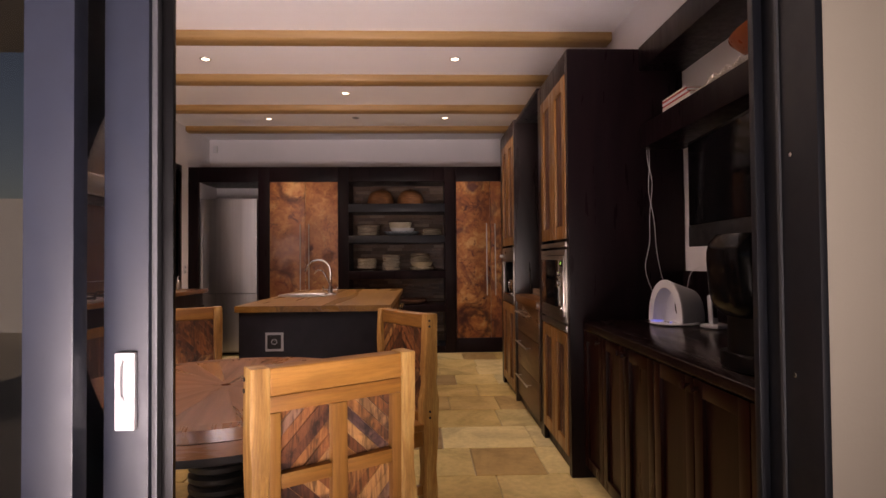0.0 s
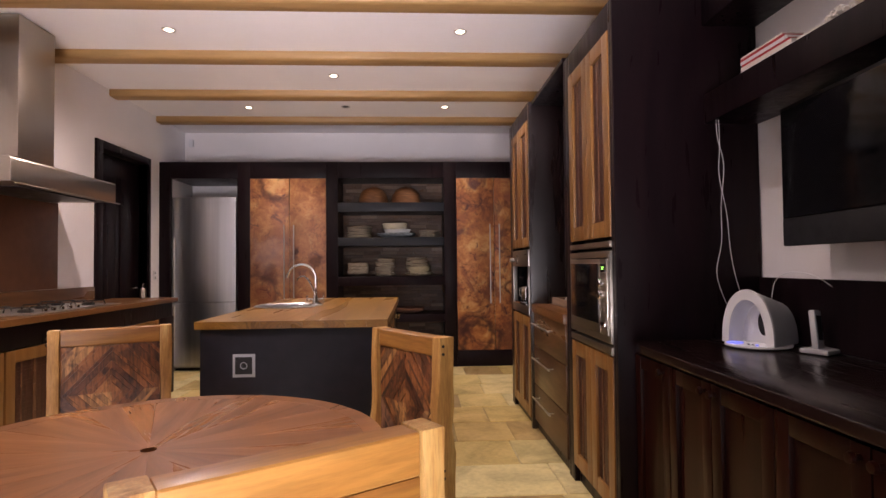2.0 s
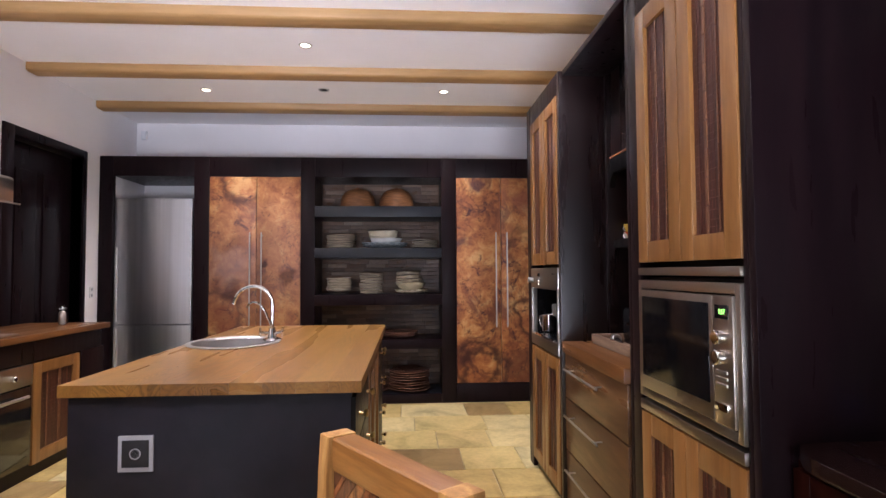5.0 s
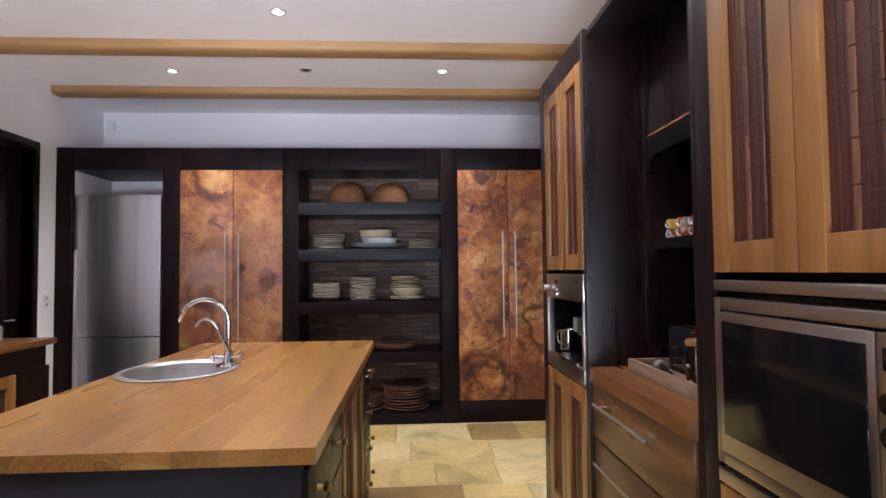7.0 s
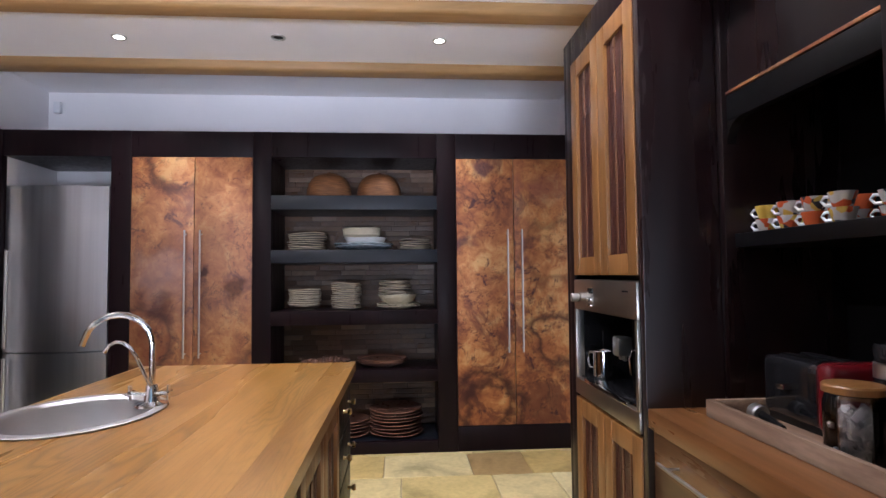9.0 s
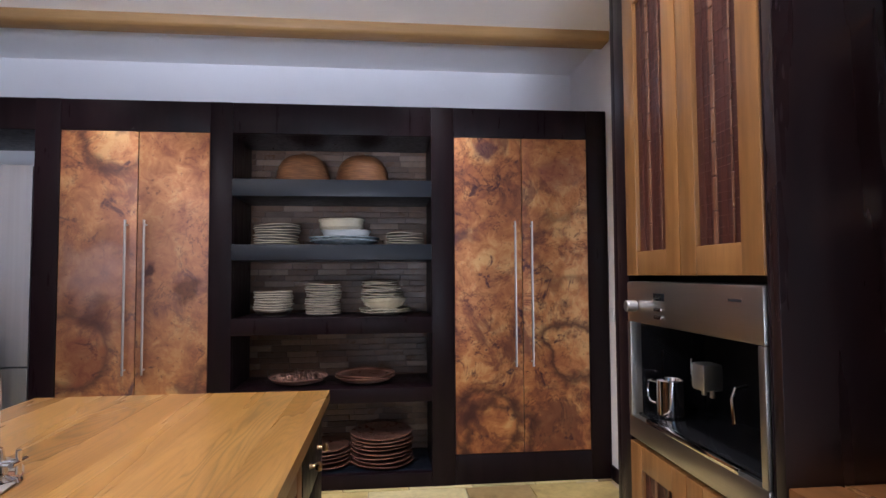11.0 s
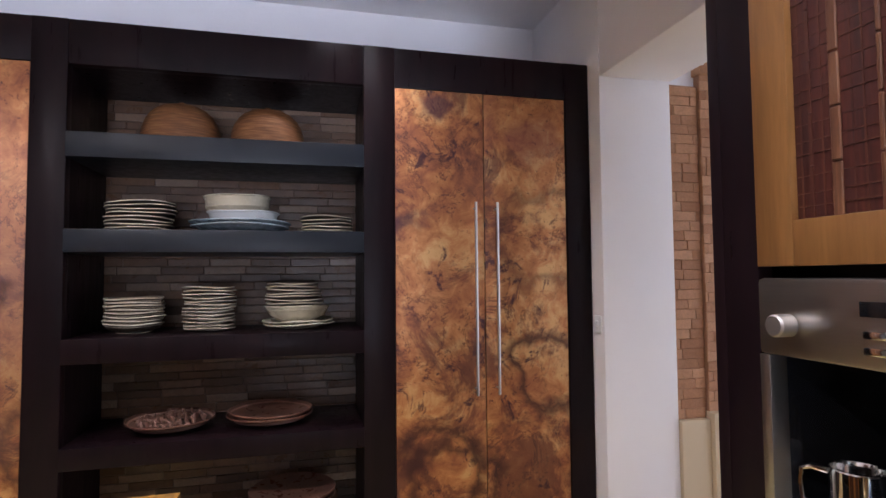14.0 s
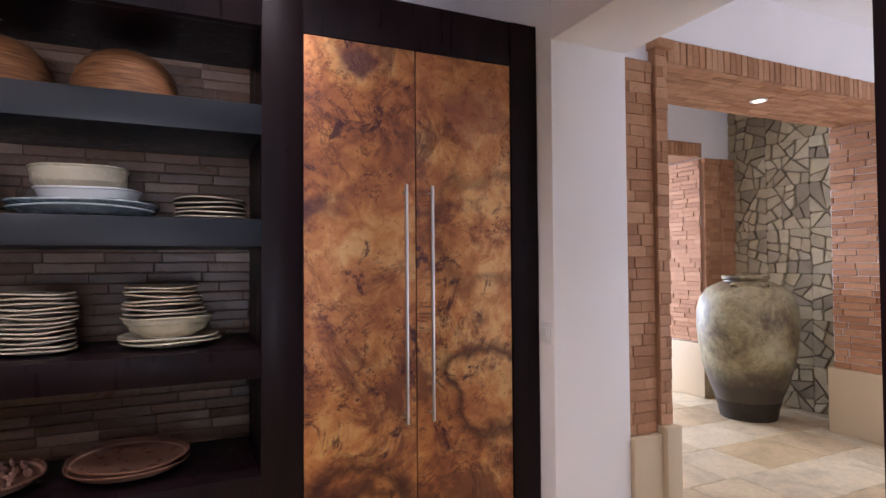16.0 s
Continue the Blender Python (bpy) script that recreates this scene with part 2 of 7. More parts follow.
def copper():
    """Acid-patinated copper sheet: burl-like clouds of orange, brown and plum, a few tide rings."""
    m = Mat("patinated_copper", 0.42, 0.55)
    v = m.space()
    big = m.noise(v, 2.2, 5, 0.6, 0.5)
    small = m.noise(v, 10, 8, 0.68, 0.6)
    spots = m.noise(v, 30, 6, 0.7, 0.5)
    c = m.ramp(m.mix(0.5, big, small), [(0.37, (0.22, 0.082, 0.044)), (0.45, (0.37, 0.140, 0.058)), (0.52, (0.50, 0.22, 0.082)), (0.60, (0.62, 0.36, 0.155))])
    stain = m.ramp(m.noise(v, 2.6, 8, 0.72, 0.7), [(0.40, 1.0), (0.48, 0.0)])
    c = m.mix(m.mix(1.0, stain, 0.75, "MULTIPLY"), c, (0.12, 0.040, 0.032))
    plum = m.ramp(m.noise(v, 5.5, 8, 0.74, 0.8), [(0.37, 1.0), (0.43, 0.0)])
    c = m.mix(m.mix(1.0, plum, 0.9, "MULTIPLY"), c, (0.045, 0.016, 0.030))
    fleck = m.ramp(spots, [(0.35, 1.0), (0.39, 0.0)])
    c = m.mix(m.mix(1.0, fleck, 0.6, "MULTIPLY"), c, (0.07, 0.024, 0.026))
    vo = m.t.nodes.new("ShaderNodeTexVoronoi")
    vo.inputs["Scale"].default_value = 1.25
    m.link(v, vo.inputs["Vector"])
    wob = m.mix(0.12, vo.outputs["Distance"], small)
    ring = m.ramp(wob, [(0.27, 0.0), (0.30, 0.85), (0.325, 0.5), (0.37, 0.0)])
    c = m.mix(m.mix(1.0, ring, 0.95, "MULTIPLY"), c, (0.055, 0.020, 0.018))
    # thin curling dark seams where the acid dried
    vein = m.ramp(m.noise(v, 3.6, 8, 0.72, 0.9), [(0.478, 0.0), (0.497, 0.8), (0.503, 0.8), (0.520, 0.0)])
    vein = m.mix(1.0, vein, m.ramp(m.noise(v, 2.1, 3), [(0.46, 0.0), (0.60, 1.0)]), "MULTIPLY")
    c = m.mix(vein, c, (0.085, 0.032, 0.028))
    # single large stains and tide rings of the sheets: (x, z, radius, strength)
    pos = m.t.nodes.new("ShaderNodeNewGeometry").outputs["Position"]
    flat = m.t.nodes.new("ShaderNodeVectorMath")
    flat.operation = "MULTIPLY"
    flat.inputs[1].default_value = (1, 0, 1)
    m.link(pos, flat.inputs[0])
    wob2 = m.t.nodes.new("ShaderNodeTexNoise")
    wob2.inputs["Scale"].default_value = 5.0
    wob2.inputs["Detail"].default_value = 6.0
    m.link(pos, wob2.inputs["Vector"])
    sway = m.t.nodes.new("ShaderNodeVectorMath")
    sway.operation = "MULTIPLY_ADD"
    sway.inputs[1].default_value = (0.36, 0, 0.36)
    m.link(wob2.outputs["Color"], sway.inputs[0])
    m.link(flat.outputs[0], sway.inputs[2])

    def away(x, z):
        d = m.t.nodes.new("ShaderNodeVectorMath")
        d.operation = "DISTANCE"
        d.inputs[1].default_value = (x + 0.18, 0, z + 0.18)
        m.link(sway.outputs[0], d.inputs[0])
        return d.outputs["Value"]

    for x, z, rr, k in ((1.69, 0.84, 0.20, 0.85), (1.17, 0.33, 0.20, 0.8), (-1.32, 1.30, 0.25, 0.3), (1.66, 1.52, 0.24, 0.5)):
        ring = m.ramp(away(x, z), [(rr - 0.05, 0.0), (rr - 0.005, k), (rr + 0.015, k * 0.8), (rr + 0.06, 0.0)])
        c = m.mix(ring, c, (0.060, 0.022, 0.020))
    # pale greyish sheen of the left doors, reflected light put into the colour
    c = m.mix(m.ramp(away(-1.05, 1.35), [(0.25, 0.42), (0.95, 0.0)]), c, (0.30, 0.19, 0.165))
    # large stains; the pale lilac blot on the left doors carries that sheen too
    for x, z, rr, k, tone in ((1.10, 2.19, 0.10, 0.8, (0.07, 0.022, 0.045)), (1.60, 2.05, 0.17, 0.35, (0.16, 0.05, 0.075)), (0.95, 1.58, 0.09, 0.7, (0.05, 0.02, 0.035)), (0.98, 0.46, 0.14, 0.75, (0.055, 0.018, 0.022)),
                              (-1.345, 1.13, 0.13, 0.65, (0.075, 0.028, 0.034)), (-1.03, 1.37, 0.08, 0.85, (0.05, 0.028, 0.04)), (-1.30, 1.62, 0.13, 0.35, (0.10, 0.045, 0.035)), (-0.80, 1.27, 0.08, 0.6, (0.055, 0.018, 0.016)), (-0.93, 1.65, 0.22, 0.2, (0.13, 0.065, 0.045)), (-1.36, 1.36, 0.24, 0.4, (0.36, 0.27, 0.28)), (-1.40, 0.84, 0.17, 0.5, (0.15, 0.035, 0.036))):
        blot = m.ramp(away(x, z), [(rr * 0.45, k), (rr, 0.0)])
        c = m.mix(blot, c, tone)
    m.colour(c)
    m.roughness(m.ramp(small, [(0.3, 0.5), (0.7, 0.33)]))
    m.bump(m.noise(v, 7, 5, 0.6), 0.25, 0.006)
    return m.m


def splinter():
    """Slivers of dark and light weathered wood, each with its own tone and streaks."""
    m = Mat("splinter_wood", 0.5)
    who = m.t.nodes.new("ShaderNodeNewGeometry").outputs["Random Per Island"]
    base = m.ramp(who, [(0, (0.13, 0.042, 0.020)), (0.25, (0.30, 0.105, 0.035)), (0.55, (0.46, 0.185, 0.060)), (0.8, (0.60, 0.30, 0.11)), (1, (0.20, 0.105, 0.085))])
    v = m.space((1, 1, 1), (0, 45, 0))
    streak = m.ramp(m.noise(m.space((1, 1, 0.12), (0, 45, 0)), 55, 5, 0.65, 0.8), [(0.38, 0.12), (0.56, 1.0)])
    weather = m.ramp(m.noise(v, 7, 5, 0.6, 1.0), [(0.42, (0.26, 0.24, 0.34)), (0.52, (1.0, 1.0, 1.0))])
    m.colour(m.mix(0.85, m.mix(0.8, base, streak, "MULTIPLY"), weather, "MULTIPLY"))
    m.bump(m.noise(v, 60, 5), 0.5, 0.003)
    return m.m


COPPER = copper()
BLUEDARK = plain("blue_black_shelf", (0.0078, 0.0105, 0.0170), 0.35, wear=0.2, spec=0.4)
SLATWOOD = wood("woven_strip_wood", (0.040, 0.011, 0.008), (0.080, 0.024, 0.014), (0.14, 0.052, 0.028), "z", 0.34, 0.8, 26.0)
CHAIRPOST = wood("rough_post_wood", (0.27, 0.115, 0.026), (0.52, 0.26, 0.070), (0.76, 0.51, 0.19), "z", 0.5, 0.9, 18.0)
SPLINTER = splinter()
STRIPWOOD = wood("pale_strip_wood", (0.075, 0.027, 0.014), (0.145, 0.060, 0.029), (0.25, 0.120, 0.058), "z", 0.32, 0.8, 26.0)
SPLASH = plain("brown_splashback", (0.15, 0.065, 0.035), 0.35, 0.3, 0.12)
STEELHOOD = steel("hood_steel", (0.42, 0.38, 0.33), 0.3)


def varied(name, stops, scale, rough=0.6, spec=0.5, fine=60, depth=0.002, blotch=0.5, isle=False):
    """A stone-like surface whose tone shifts from piece to piece, with stains over it."""
    m = Mat(name, rough, 0, spec)
    v = m.space()
    if isle:
        who = m.t.nodes.new("ShaderNodeNewGeometry").outputs["Random Per Island"]
    else:
        who = m.t.nodes.new("ShaderNodeObjectInfo").outputs["Random"]
    base = m.ramp(who, stops)
    big = m.noise(v, scale, 6, 0.6, 0.8)
    c = m.mix(blotch, base, m.ramp(big, [(0.3, 0.45), (0.5, 0.85), (0.65, 1.0)]), "MULTIPLY")
    c = m.mix(0.35, c, m.ramp(m.noise(v, fine, 4), [(0.35, 0.6), (0.6, 1.0)]), "MULTIPLY")
    m.colour(c)
    m.roughness(m.ramp(big, [(0.3, rough + 0.1), (0.7, rough - 0.1)]))
    m.bump(m.noise(v, fine, 5), 0.35, depth)
    return m.m


TILE = varied("sandstone_tile", [(0, (0.60, 0.44, 0.16)), (0.3, (0.70, 0.56, 0.235)), (0.6, (0.77, 0.67, 0.36)), (0.82, (0.66, 0.49, 0.18)), (0.91, (0.52, 0.36, 0.14)), (1, (0.27, 0.18, 0.085))], 2.3, 0.42, 0.28, 30, 0.0015, 0.85)
GROUT = plain("grout", (0.42, 0.35, 0.22), 0.8)
THINBRICK = varied("thin_brick", [(0, (0.115, 0.058, 0.031)), (0.5, (0.190, 0.098, 0.053)), (0.8, (0.25, 0.140, 0.083)), (1, (0.35, 0.235, 0.165))], 14, 0.34, 0.5, 90, 0.002, 0.4)
REDBRICK = varied("red_brick", [(0, (0.36, 0.165, 0.082)), (0.5, (0.48, 0.245, 0.130)), (1, (0.56, 0.31, 0.175))], 12, 0.6, 0.3, 90, 0.002, 0.3)
REDBRICKS = varied("red_brick_rows", [(0, (0.36, 0.165, 0.082)), (0.5, (0.48, 0.245, 0.130)), (1, (0.56, 0.31, 0.175))], 12, 0.6, 0.3, 90, 0.002, 0.3, True)
MORTAR = plain("mortar", (0.36, 0.20, 0.12), 0.9)
DARKMORTAR = plain("dark_mortar", (0.05, 0.04, 0.033), 0.9)
BROWNMORTAR = plain("brown_mortar", (0.13, 0.078, 0.050), 0.6)
STONE = varied("field_stone", [(0, (0.24, 0.19, 0.13)), (0.4, (0.38, 0.32, 0.21)), (0.75, (0.44, 0.36, 0.225)), (1, (0.50, 0.43, 0.30))], 7, 0.7, 0.3, 50, 0.004, 0.4)
STONEMORTAR = plain("grey_brown_mortar", (0.19, 0.155, 0.11), 0.9)
HALLTILE = varied("hall_tile", [(0, (0.60, 0.45, 0.27)), (0.4, (0.70, 0.57, 0.37)), (0.8, (0.76, 0.65, 0.46)), (1, (0.55, 0.38, 0.17))], 2.3, 0.4, 0.5, 30, 0.0015, 0.7)


def glow(name, colour, strength):
    m = Mat(name, 0.5)
    m.colour(colour)
    m.b.inputs["Emission Color"].default_value = (*colour, 1)
    m.b.inputs["Emission Strength"].default_value = strength
    return m.m


def glass(name, tint=(1, 1, 1), rough=0.0, ior=1.9):
    """Thin clear glass: mostly see-through, with a mirror's gloss by Fresnel."""
    m = bpy.data.materials.new(name)
    m.use_nodes = True
    t = m.node_tree
    t.nodes.clear()
    out, mx = t.nodes.new("ShaderNodeOutputMaterial"), t.nodes.new("ShaderNodeMixShader")
    tr, gl, fr = t.nodes.new("ShaderNodeBsdfTransparent"), t.nodes.new("ShaderNodeBsdfGlossy"), t.nodes.new("ShaderNodeFresnel")
    tr.inputs[0].default_value = (*tint, 1)
    gl.inputs["Roughness"].default_value = rough
    fr.inputs[0].default_value = ior
    t.links.new(fr.outputs[0], mx.inputs[0])
    t.links.new(tr.outputs[0], mx.inputs[1])
    t.links.new(gl.outputs[0], mx.inputs[2])
    t.links.new(mx.outputs[0], out.inputs[0])
    return m


GLASS = glass("clear_glass")
SUNGLASS = glass("mirror_tinted_glass", (0.75, 0.78, 0.8), 0.0, 3.2)
DARKGREY = plain("dark_grey_plastic", (0.014, 0.014, 0.016), 0.5, spec=0.3)
SMOKED = plain("smoked_glass", (0.004, 0.004, 0.005), 0.12, wear=0.02, spec=0.22)
SILVERPL = plain("silver_plastic", (0.50, 0.51, 0.54), 0.35, 0.3, 0.03)
PAPER = plain("paper", (0.72, 0.68, 0.62), 0.8, 0, 0.05)
REDCOVER = plain("red_cover", (0.45, 0.03, 0.035), 0.4, 0, 0.1)
TERRACOTTA = plain("orange_glaze", (0.42, 0.12, 0.05), 0.3, 0, 0.15)
CERAMIC = plain("cream_stoneware", (0.60, 0.53, 0.41), 0.28, 0, 0.15)
CREAMCERAMIC = plain("cream_glaze", (0.60, 0.55, 0.42), 0.25, 0, 0.08)
WHITECERAMIC = plain("white_glaze", (0.66, 0.67, 0.68), 0.2, 0, 0.04)
BLUECERAMIC = plain("pale_blue_glaze", (0.42, 0.50, 0.55), 0.25, 0, 0.1)
BROWNCERAMIC = plain("brown_glaze", (0.16, 0.075, 0.05), 0.3, 0, 0.3)
SHELL = plain("brownish_shell", (0.24, 0.13, 0.095), 0.5, 0, 0.5)
PALECLAY = plain("pale_pink_clay", (0.46, 0.28, 0.215), 0.45, 0, 0.15)
REDGLOSS = plain("red_gloss", (0.095, 0.005, 0.008), 0.12, 0, 0.03)
YELLOWC = plain("yellow_glaze", (0.72, 0.52, 0.10), 0.2, 0, 0.1)
ORANGEC = plain("orange_red_glaze", (0.62, 0.13, 0.04), 0.2, 0, 0.1)
NAVY = plain("navy_cloth", (0.03, 0.05, 0.12), 0.85)
TRAYWOOD = wood("washed_wood", (0.10, 0.056, 0.035), (0.21, 0.130, 0.082), (0.40, 0.29, 0.20), "y", 0.55, 0.7)
_m = Mat("patterned_glaze", 0.2)
_v = _m.space()
_vo = _m.t.nodes.new("ShaderNodeTexVoronoi")
_vo.inputs["Scale"].default_value = 42.0
_m.link(_v, _vo.inputs["Vector"])
_sep = _m.t.nodes.new("ShaderNodeSeparateColor")
_m.link(_vo.outputs["Color"], _sep.inputs[0])
_r = _m.ramp(_sep.outputs[0], [(0.0, (0.50, 0.48, 0.46)), (0.36, (0.55, 0.11, 0.04)), (0.60, (0.50, 0.48, 0.46)), (0.74, (0.56, 0.38, 0.09)), (0.84, (0.05, 0.05, 0.06))])
_r.node.color_ramp.interpolation = "CONSTANT"
_m.colour(_r)
PATTERNED = _m.m
BLUEGLOW = glow("blue_display", (0.15, 0.2, 1.0), 1.5)
_m = Mat("coiled_straw", 0.65)
_v = _m.space((1, 1, 14))
_m.colour(_m.ramp(_m.noise(_v, 12, 5), [(0.3, (0.12, 0.045, 0.016)), (0.55, (0.25, 0.105, 0.038)), (0.75, (0.38, 0.19, 0.08))]))
_m.bump(_m.noise(_v, 30, 4), 0.5, 0.004)
WICKER = _m.m
_m = Mat("weathered_clay", 0.48)
_v = _m.space(own=False)
_c = _m.ramp(_m.noise(_v, 3.2, 7, 0.62, 0.7), [(0.34, (0.085, 0.058, 0.034)), (0.45, (0.20, 0.155, 0.082)), (0.56, (0.32, 0.275, 0.15)), (0.70, (0.43, 0.38, 0.24))])
_c = _m.mix(0.6, _c, _m.ramp(_m.noise(_v, 22, 6, 0.7), [(0.38, 0.45), (0.55, 1.0)]), "MULTIPLY")
# darker towards the base, with an uneven upper edge
_s = _m.t.nodes.new("ShaderNodeSeparateXYZ")
_m.link(_v, _s.inputs[0])
_w = _m.node("ShaderNodeMath")
_w.operation = "MULTIPLY_ADD"
_w.inputs[1].default_value = 0.35
_m.link(_m.noise(_v, 5, 5, 0.6), _w.inputs[0])
_m.link(_s.outputs[2], _w.inputs[2])
_m.colour(_m.mix(_m.ramp(_w.outputs[0], [(0.47, 0.97), (0.70, 0.0)]), _c, (0.045, 0.032, 0.022)))
_m.bump(_m.noise(_v, 18, 6, 0.65), 0.3, 0.006)
UNDERSHADE = plain("brown_gap_shade", (0.045, 0.030, 0.020), 0.35, 0, 0.2)
FOOTCLAY = varied("dark_clay", [(0, (0.044, 0.032, 0.022)), (1, (0.055, 0.041, 0.028))], 8, 0.7, 0.3, 50, 0.002, 0.4)
JARCLAY = _m.m
BULB = glow("downlight_bulb", (1.0, 0.86, 0.66), 14)

# ---- mesh helpers ----
ORIGIN = {}


def bm_new():
    return bmesh.new()


def box(bm, x0, x1, y0, y1, z0, z1):
    """One box into bm; returns its corners."""
    m = Matrix.Translation(((x0 + x1) / 2, (y0 + y1) / 2, (z0 + z1) / 2)) @ Matrix.Diagonal((x1 - x0, y1 - y0, z1 - z0, 1))
    return bmesh.ops.create_cube(bm, size=1, matrix=m)["verts"]


def bevel(bm, width=0.003, segments=2):
    bmesh.ops.bevel(bm, geom=bm.edges[:], offset=width, segments=segments, affect="EDGES", profile=0.6, clamp_overlap=True)
    return bm


def lathe(bm, profile, x=0.0, y=0.0, z=0.0, n=32, m=None):
    """Turns the (radius, height) profile about the vertical."""
    m = m or Matrix.Translation((x, y, z))
    rings = []
    for r, h in profile:
        if r < 1e-6:
            rings.append([bm.verts.new(m @ Vector((0, 0, h)))])
        else:
            rings.append([bm.verts.new(m @ Vector((r * math.cos(a), r * math.sin(a), h))) for a in (2 * math.pi * i / n for i in range(n))])
    for a, b in zip(rings, rings[1:]):
        for i in range(n):
            j = (i + 1) % n
            q = [a[i % len(a)], a[j % len(a)], b[j % len(b)], b[i % len(b)]]
            q = [v for k, v in enumerate(q) if v not in q[:k]]
            if len(q) > 2:
                bm.faces.new(q)
    return bm


def rod(bm, a, b, r, n=12):
    """A straight round bar with closed ends."""
    a, b = Vector(a), Vector(b)
    m = Matrix.Translation(a) @ (b - a).to_track_quat("Z", "Y").to_matrix().to_4x4()
    h = (b - a).length
    return lathe(bm, [(0, 0), (r * 0.85, 0), (r, r * 0.15), (r, h - r * 0.15), (r * 0.85, h), (0, h)], n=n, m=m)


def tube(bm, pts, r, n=10):
    """A round tube along points; r may be one radius or one a point."""
    pts = [Vector(p) for p in pts]
    rs = r if isinstance(r, (list, tuple)) else [r] * len(pts)
    rings, side = [], None
    for i, p in enumerate(pts):
        d = (pts[min(i + 1, len(pts) - 1)] - pts[max(i - 1, 0)]).normalized()
        if side is None:
            side = d.orthogonal().normalized()
        side = (side - d * side.dot(d)).normalized()
        up = d.cross(side)
        rings.append([bm.verts.new(p + (side * math.cos(a) + up * math.sin(a)) * rs[i]) for a in (2 * math.pi * k / n for k in range(n))])
    for a, b in zip(rings, rings[1:]):
        for i in range(n):
            bm.faces.new((a[i], a[(i + 1) % n], b[(i + 1) % n], b[i]))
    bm.faces.new(rings[0][::-1])
    bm.faces.new(rings[-1])
    return bm


def prism(bm, outline, z0, z1, m=None):
    """Raises a flat outline [(x, y)] from z0 to z1."""
    m = m or Matrix.Identity(4)
    lo = [bm.verts.new(m @ Vector((x, y, z0))) for x, y in outline]
    hi = [bm.verts.new(m @ Vector((x, y, z1))) for x, y in outline]
    k = len(lo)
    bm.faces.new(lo[::-1])
    bm.faces.new(hi)
    for i in range(k):
        bm.faces.new((lo[i], lo[(i + 1) % k], hi[(i + 1) % k], hi[i]))
    return bm


def shade(me, angle=35):
    """Smooth faces, with edges sharper than the angle kept."""
    bm = bmesh.new()
    bm.from_mesh(me)
    for f in bm.faces:
        f.smooth = True
    for e in bm.edges:
        if len(e.link_faces) != 2 or e.calc_face_angle(0) > radians(angle):
            e.smooth = False
    bm.to_mesh(me)
    bm.free()


def mesh_of(bm, name, material, smooth=True):
    bmesh.ops.recalc_face_normals(bm, faces=bm.faces[:])
    me = bpy.data.meshes.new(name)
    bm.to_mesh(me)
    bm.free()
    if smooth:
        shade(me)
    me.materials.append(material)
    return me


def thing(name, label, category, at=(0, 0, 0), group=""):
    """An Empty at a thing's base, for its parts."""
    ob = tagged(new(name), label, category, group)
    ob.location = at
    ob.empty_display_size = 0.1
    ORIGIN[ob] = Vector(at)
    return ob


def part(name, bm, material, parent, label="", smooth=True, kind=""):
    """One mesh, drawn in world places, under a thing or a part."""
    o = ORIGIN[parent]
    bmesh.ops.translate(bm, verts=bm.verts[:], vec=-o)
    ob = tagged(new(name, mesh_of(bm, name, material, smooth)), label, kind=kind)
    ob.parent = parent
    ORIGIN[ob] = o
    return ob


def solo(name, bm, material, label, category, at=(0, 0, 0), group="", kind="", smooth=True):
    """A thing of one mesh, with its origin at its base."""
    bmesh.ops.translate(bm, verts=bm.verts[:], vec=-Vector(at))
    ob = tagged(new(name, mesh_of(bm, name, material, smooth)), label, category, group, kind)
    ob.location = at
    ORIGIN[ob] = Vector(at)
    return ob


def structure(name, boxes, material, label, category="wall", width=0.0):
    bm = bm_new()
    for b in boxes:
        box(bm, *b)
    if width:
        bevel(bm, width, 2)
    ob = solo(name, bm, material, label, category, kind="structure", smooth=bool(width))
    return ob


def boxpart(name, dims, material, parent, label="", width=0.003):
    bm = bm_new()
    box(bm, *dims)
    if width:
        bevel(bm, width, 2)
    return part(name, bm, material, parent, label)

# ---- large structure ----
XL, XR, YB, ZC = -2.6, 1.93, 8.27, 2.97
YD = 1.42  # inner face of the wall that holds the sliding door
floor = structure("floor", [(-2.9, 10.0, YD - 0.25, 14.2, -0.12, -0.012)], GROUT, "sandstone tiled floor with thin grout joints", "floor")
structure("wall_west", [(XL - 0.2, XL, YD, 6.33, 0, ZC), (XL - 0.2, XL, 7.25, YB + 0.2, 0, ZC), (XL - 0.2, XL, 6.33, 7.25, 2.37, ZC)], WALL, "white painted plaster wall with a doorway", "wall")
structure("wall_north", [(XL, 2.35, YB, YB + 0.2, 0, ZC)], WALL, "white painted plaster wall above the cupboards", "wall")
structure("wall_east", [(XR, XR + 0.42, YD, 6.02, 0, ZC), (XR, XR + 0.42, 7.43, YB, 0, ZC), (XR, XR + 0.42, 6.02, 7.43, 2.355, ZC)], WALL, "white painted plaster wall with a wide opening to the hall", "wall", 0.012)
structure("wall_south", [(-4.0, -1.7, YD - 0.195, YD, -0.05, 3.1), (1.205, 3.6, YD - 0.195, YD, -0.05, 3.1), (-1.7, 1.205, YD - 0.195, YD, 2.45, 3.1)], PATIO, "beige rendered outer wall round the sliding door", "wall", 0.01)
structure("ceiling", [(XL - 0.2, 2.35, YD, YB + 0.2, ZC, ZC + 0.15)], CEIL, "white painted plaster ceiling", "ceiling")

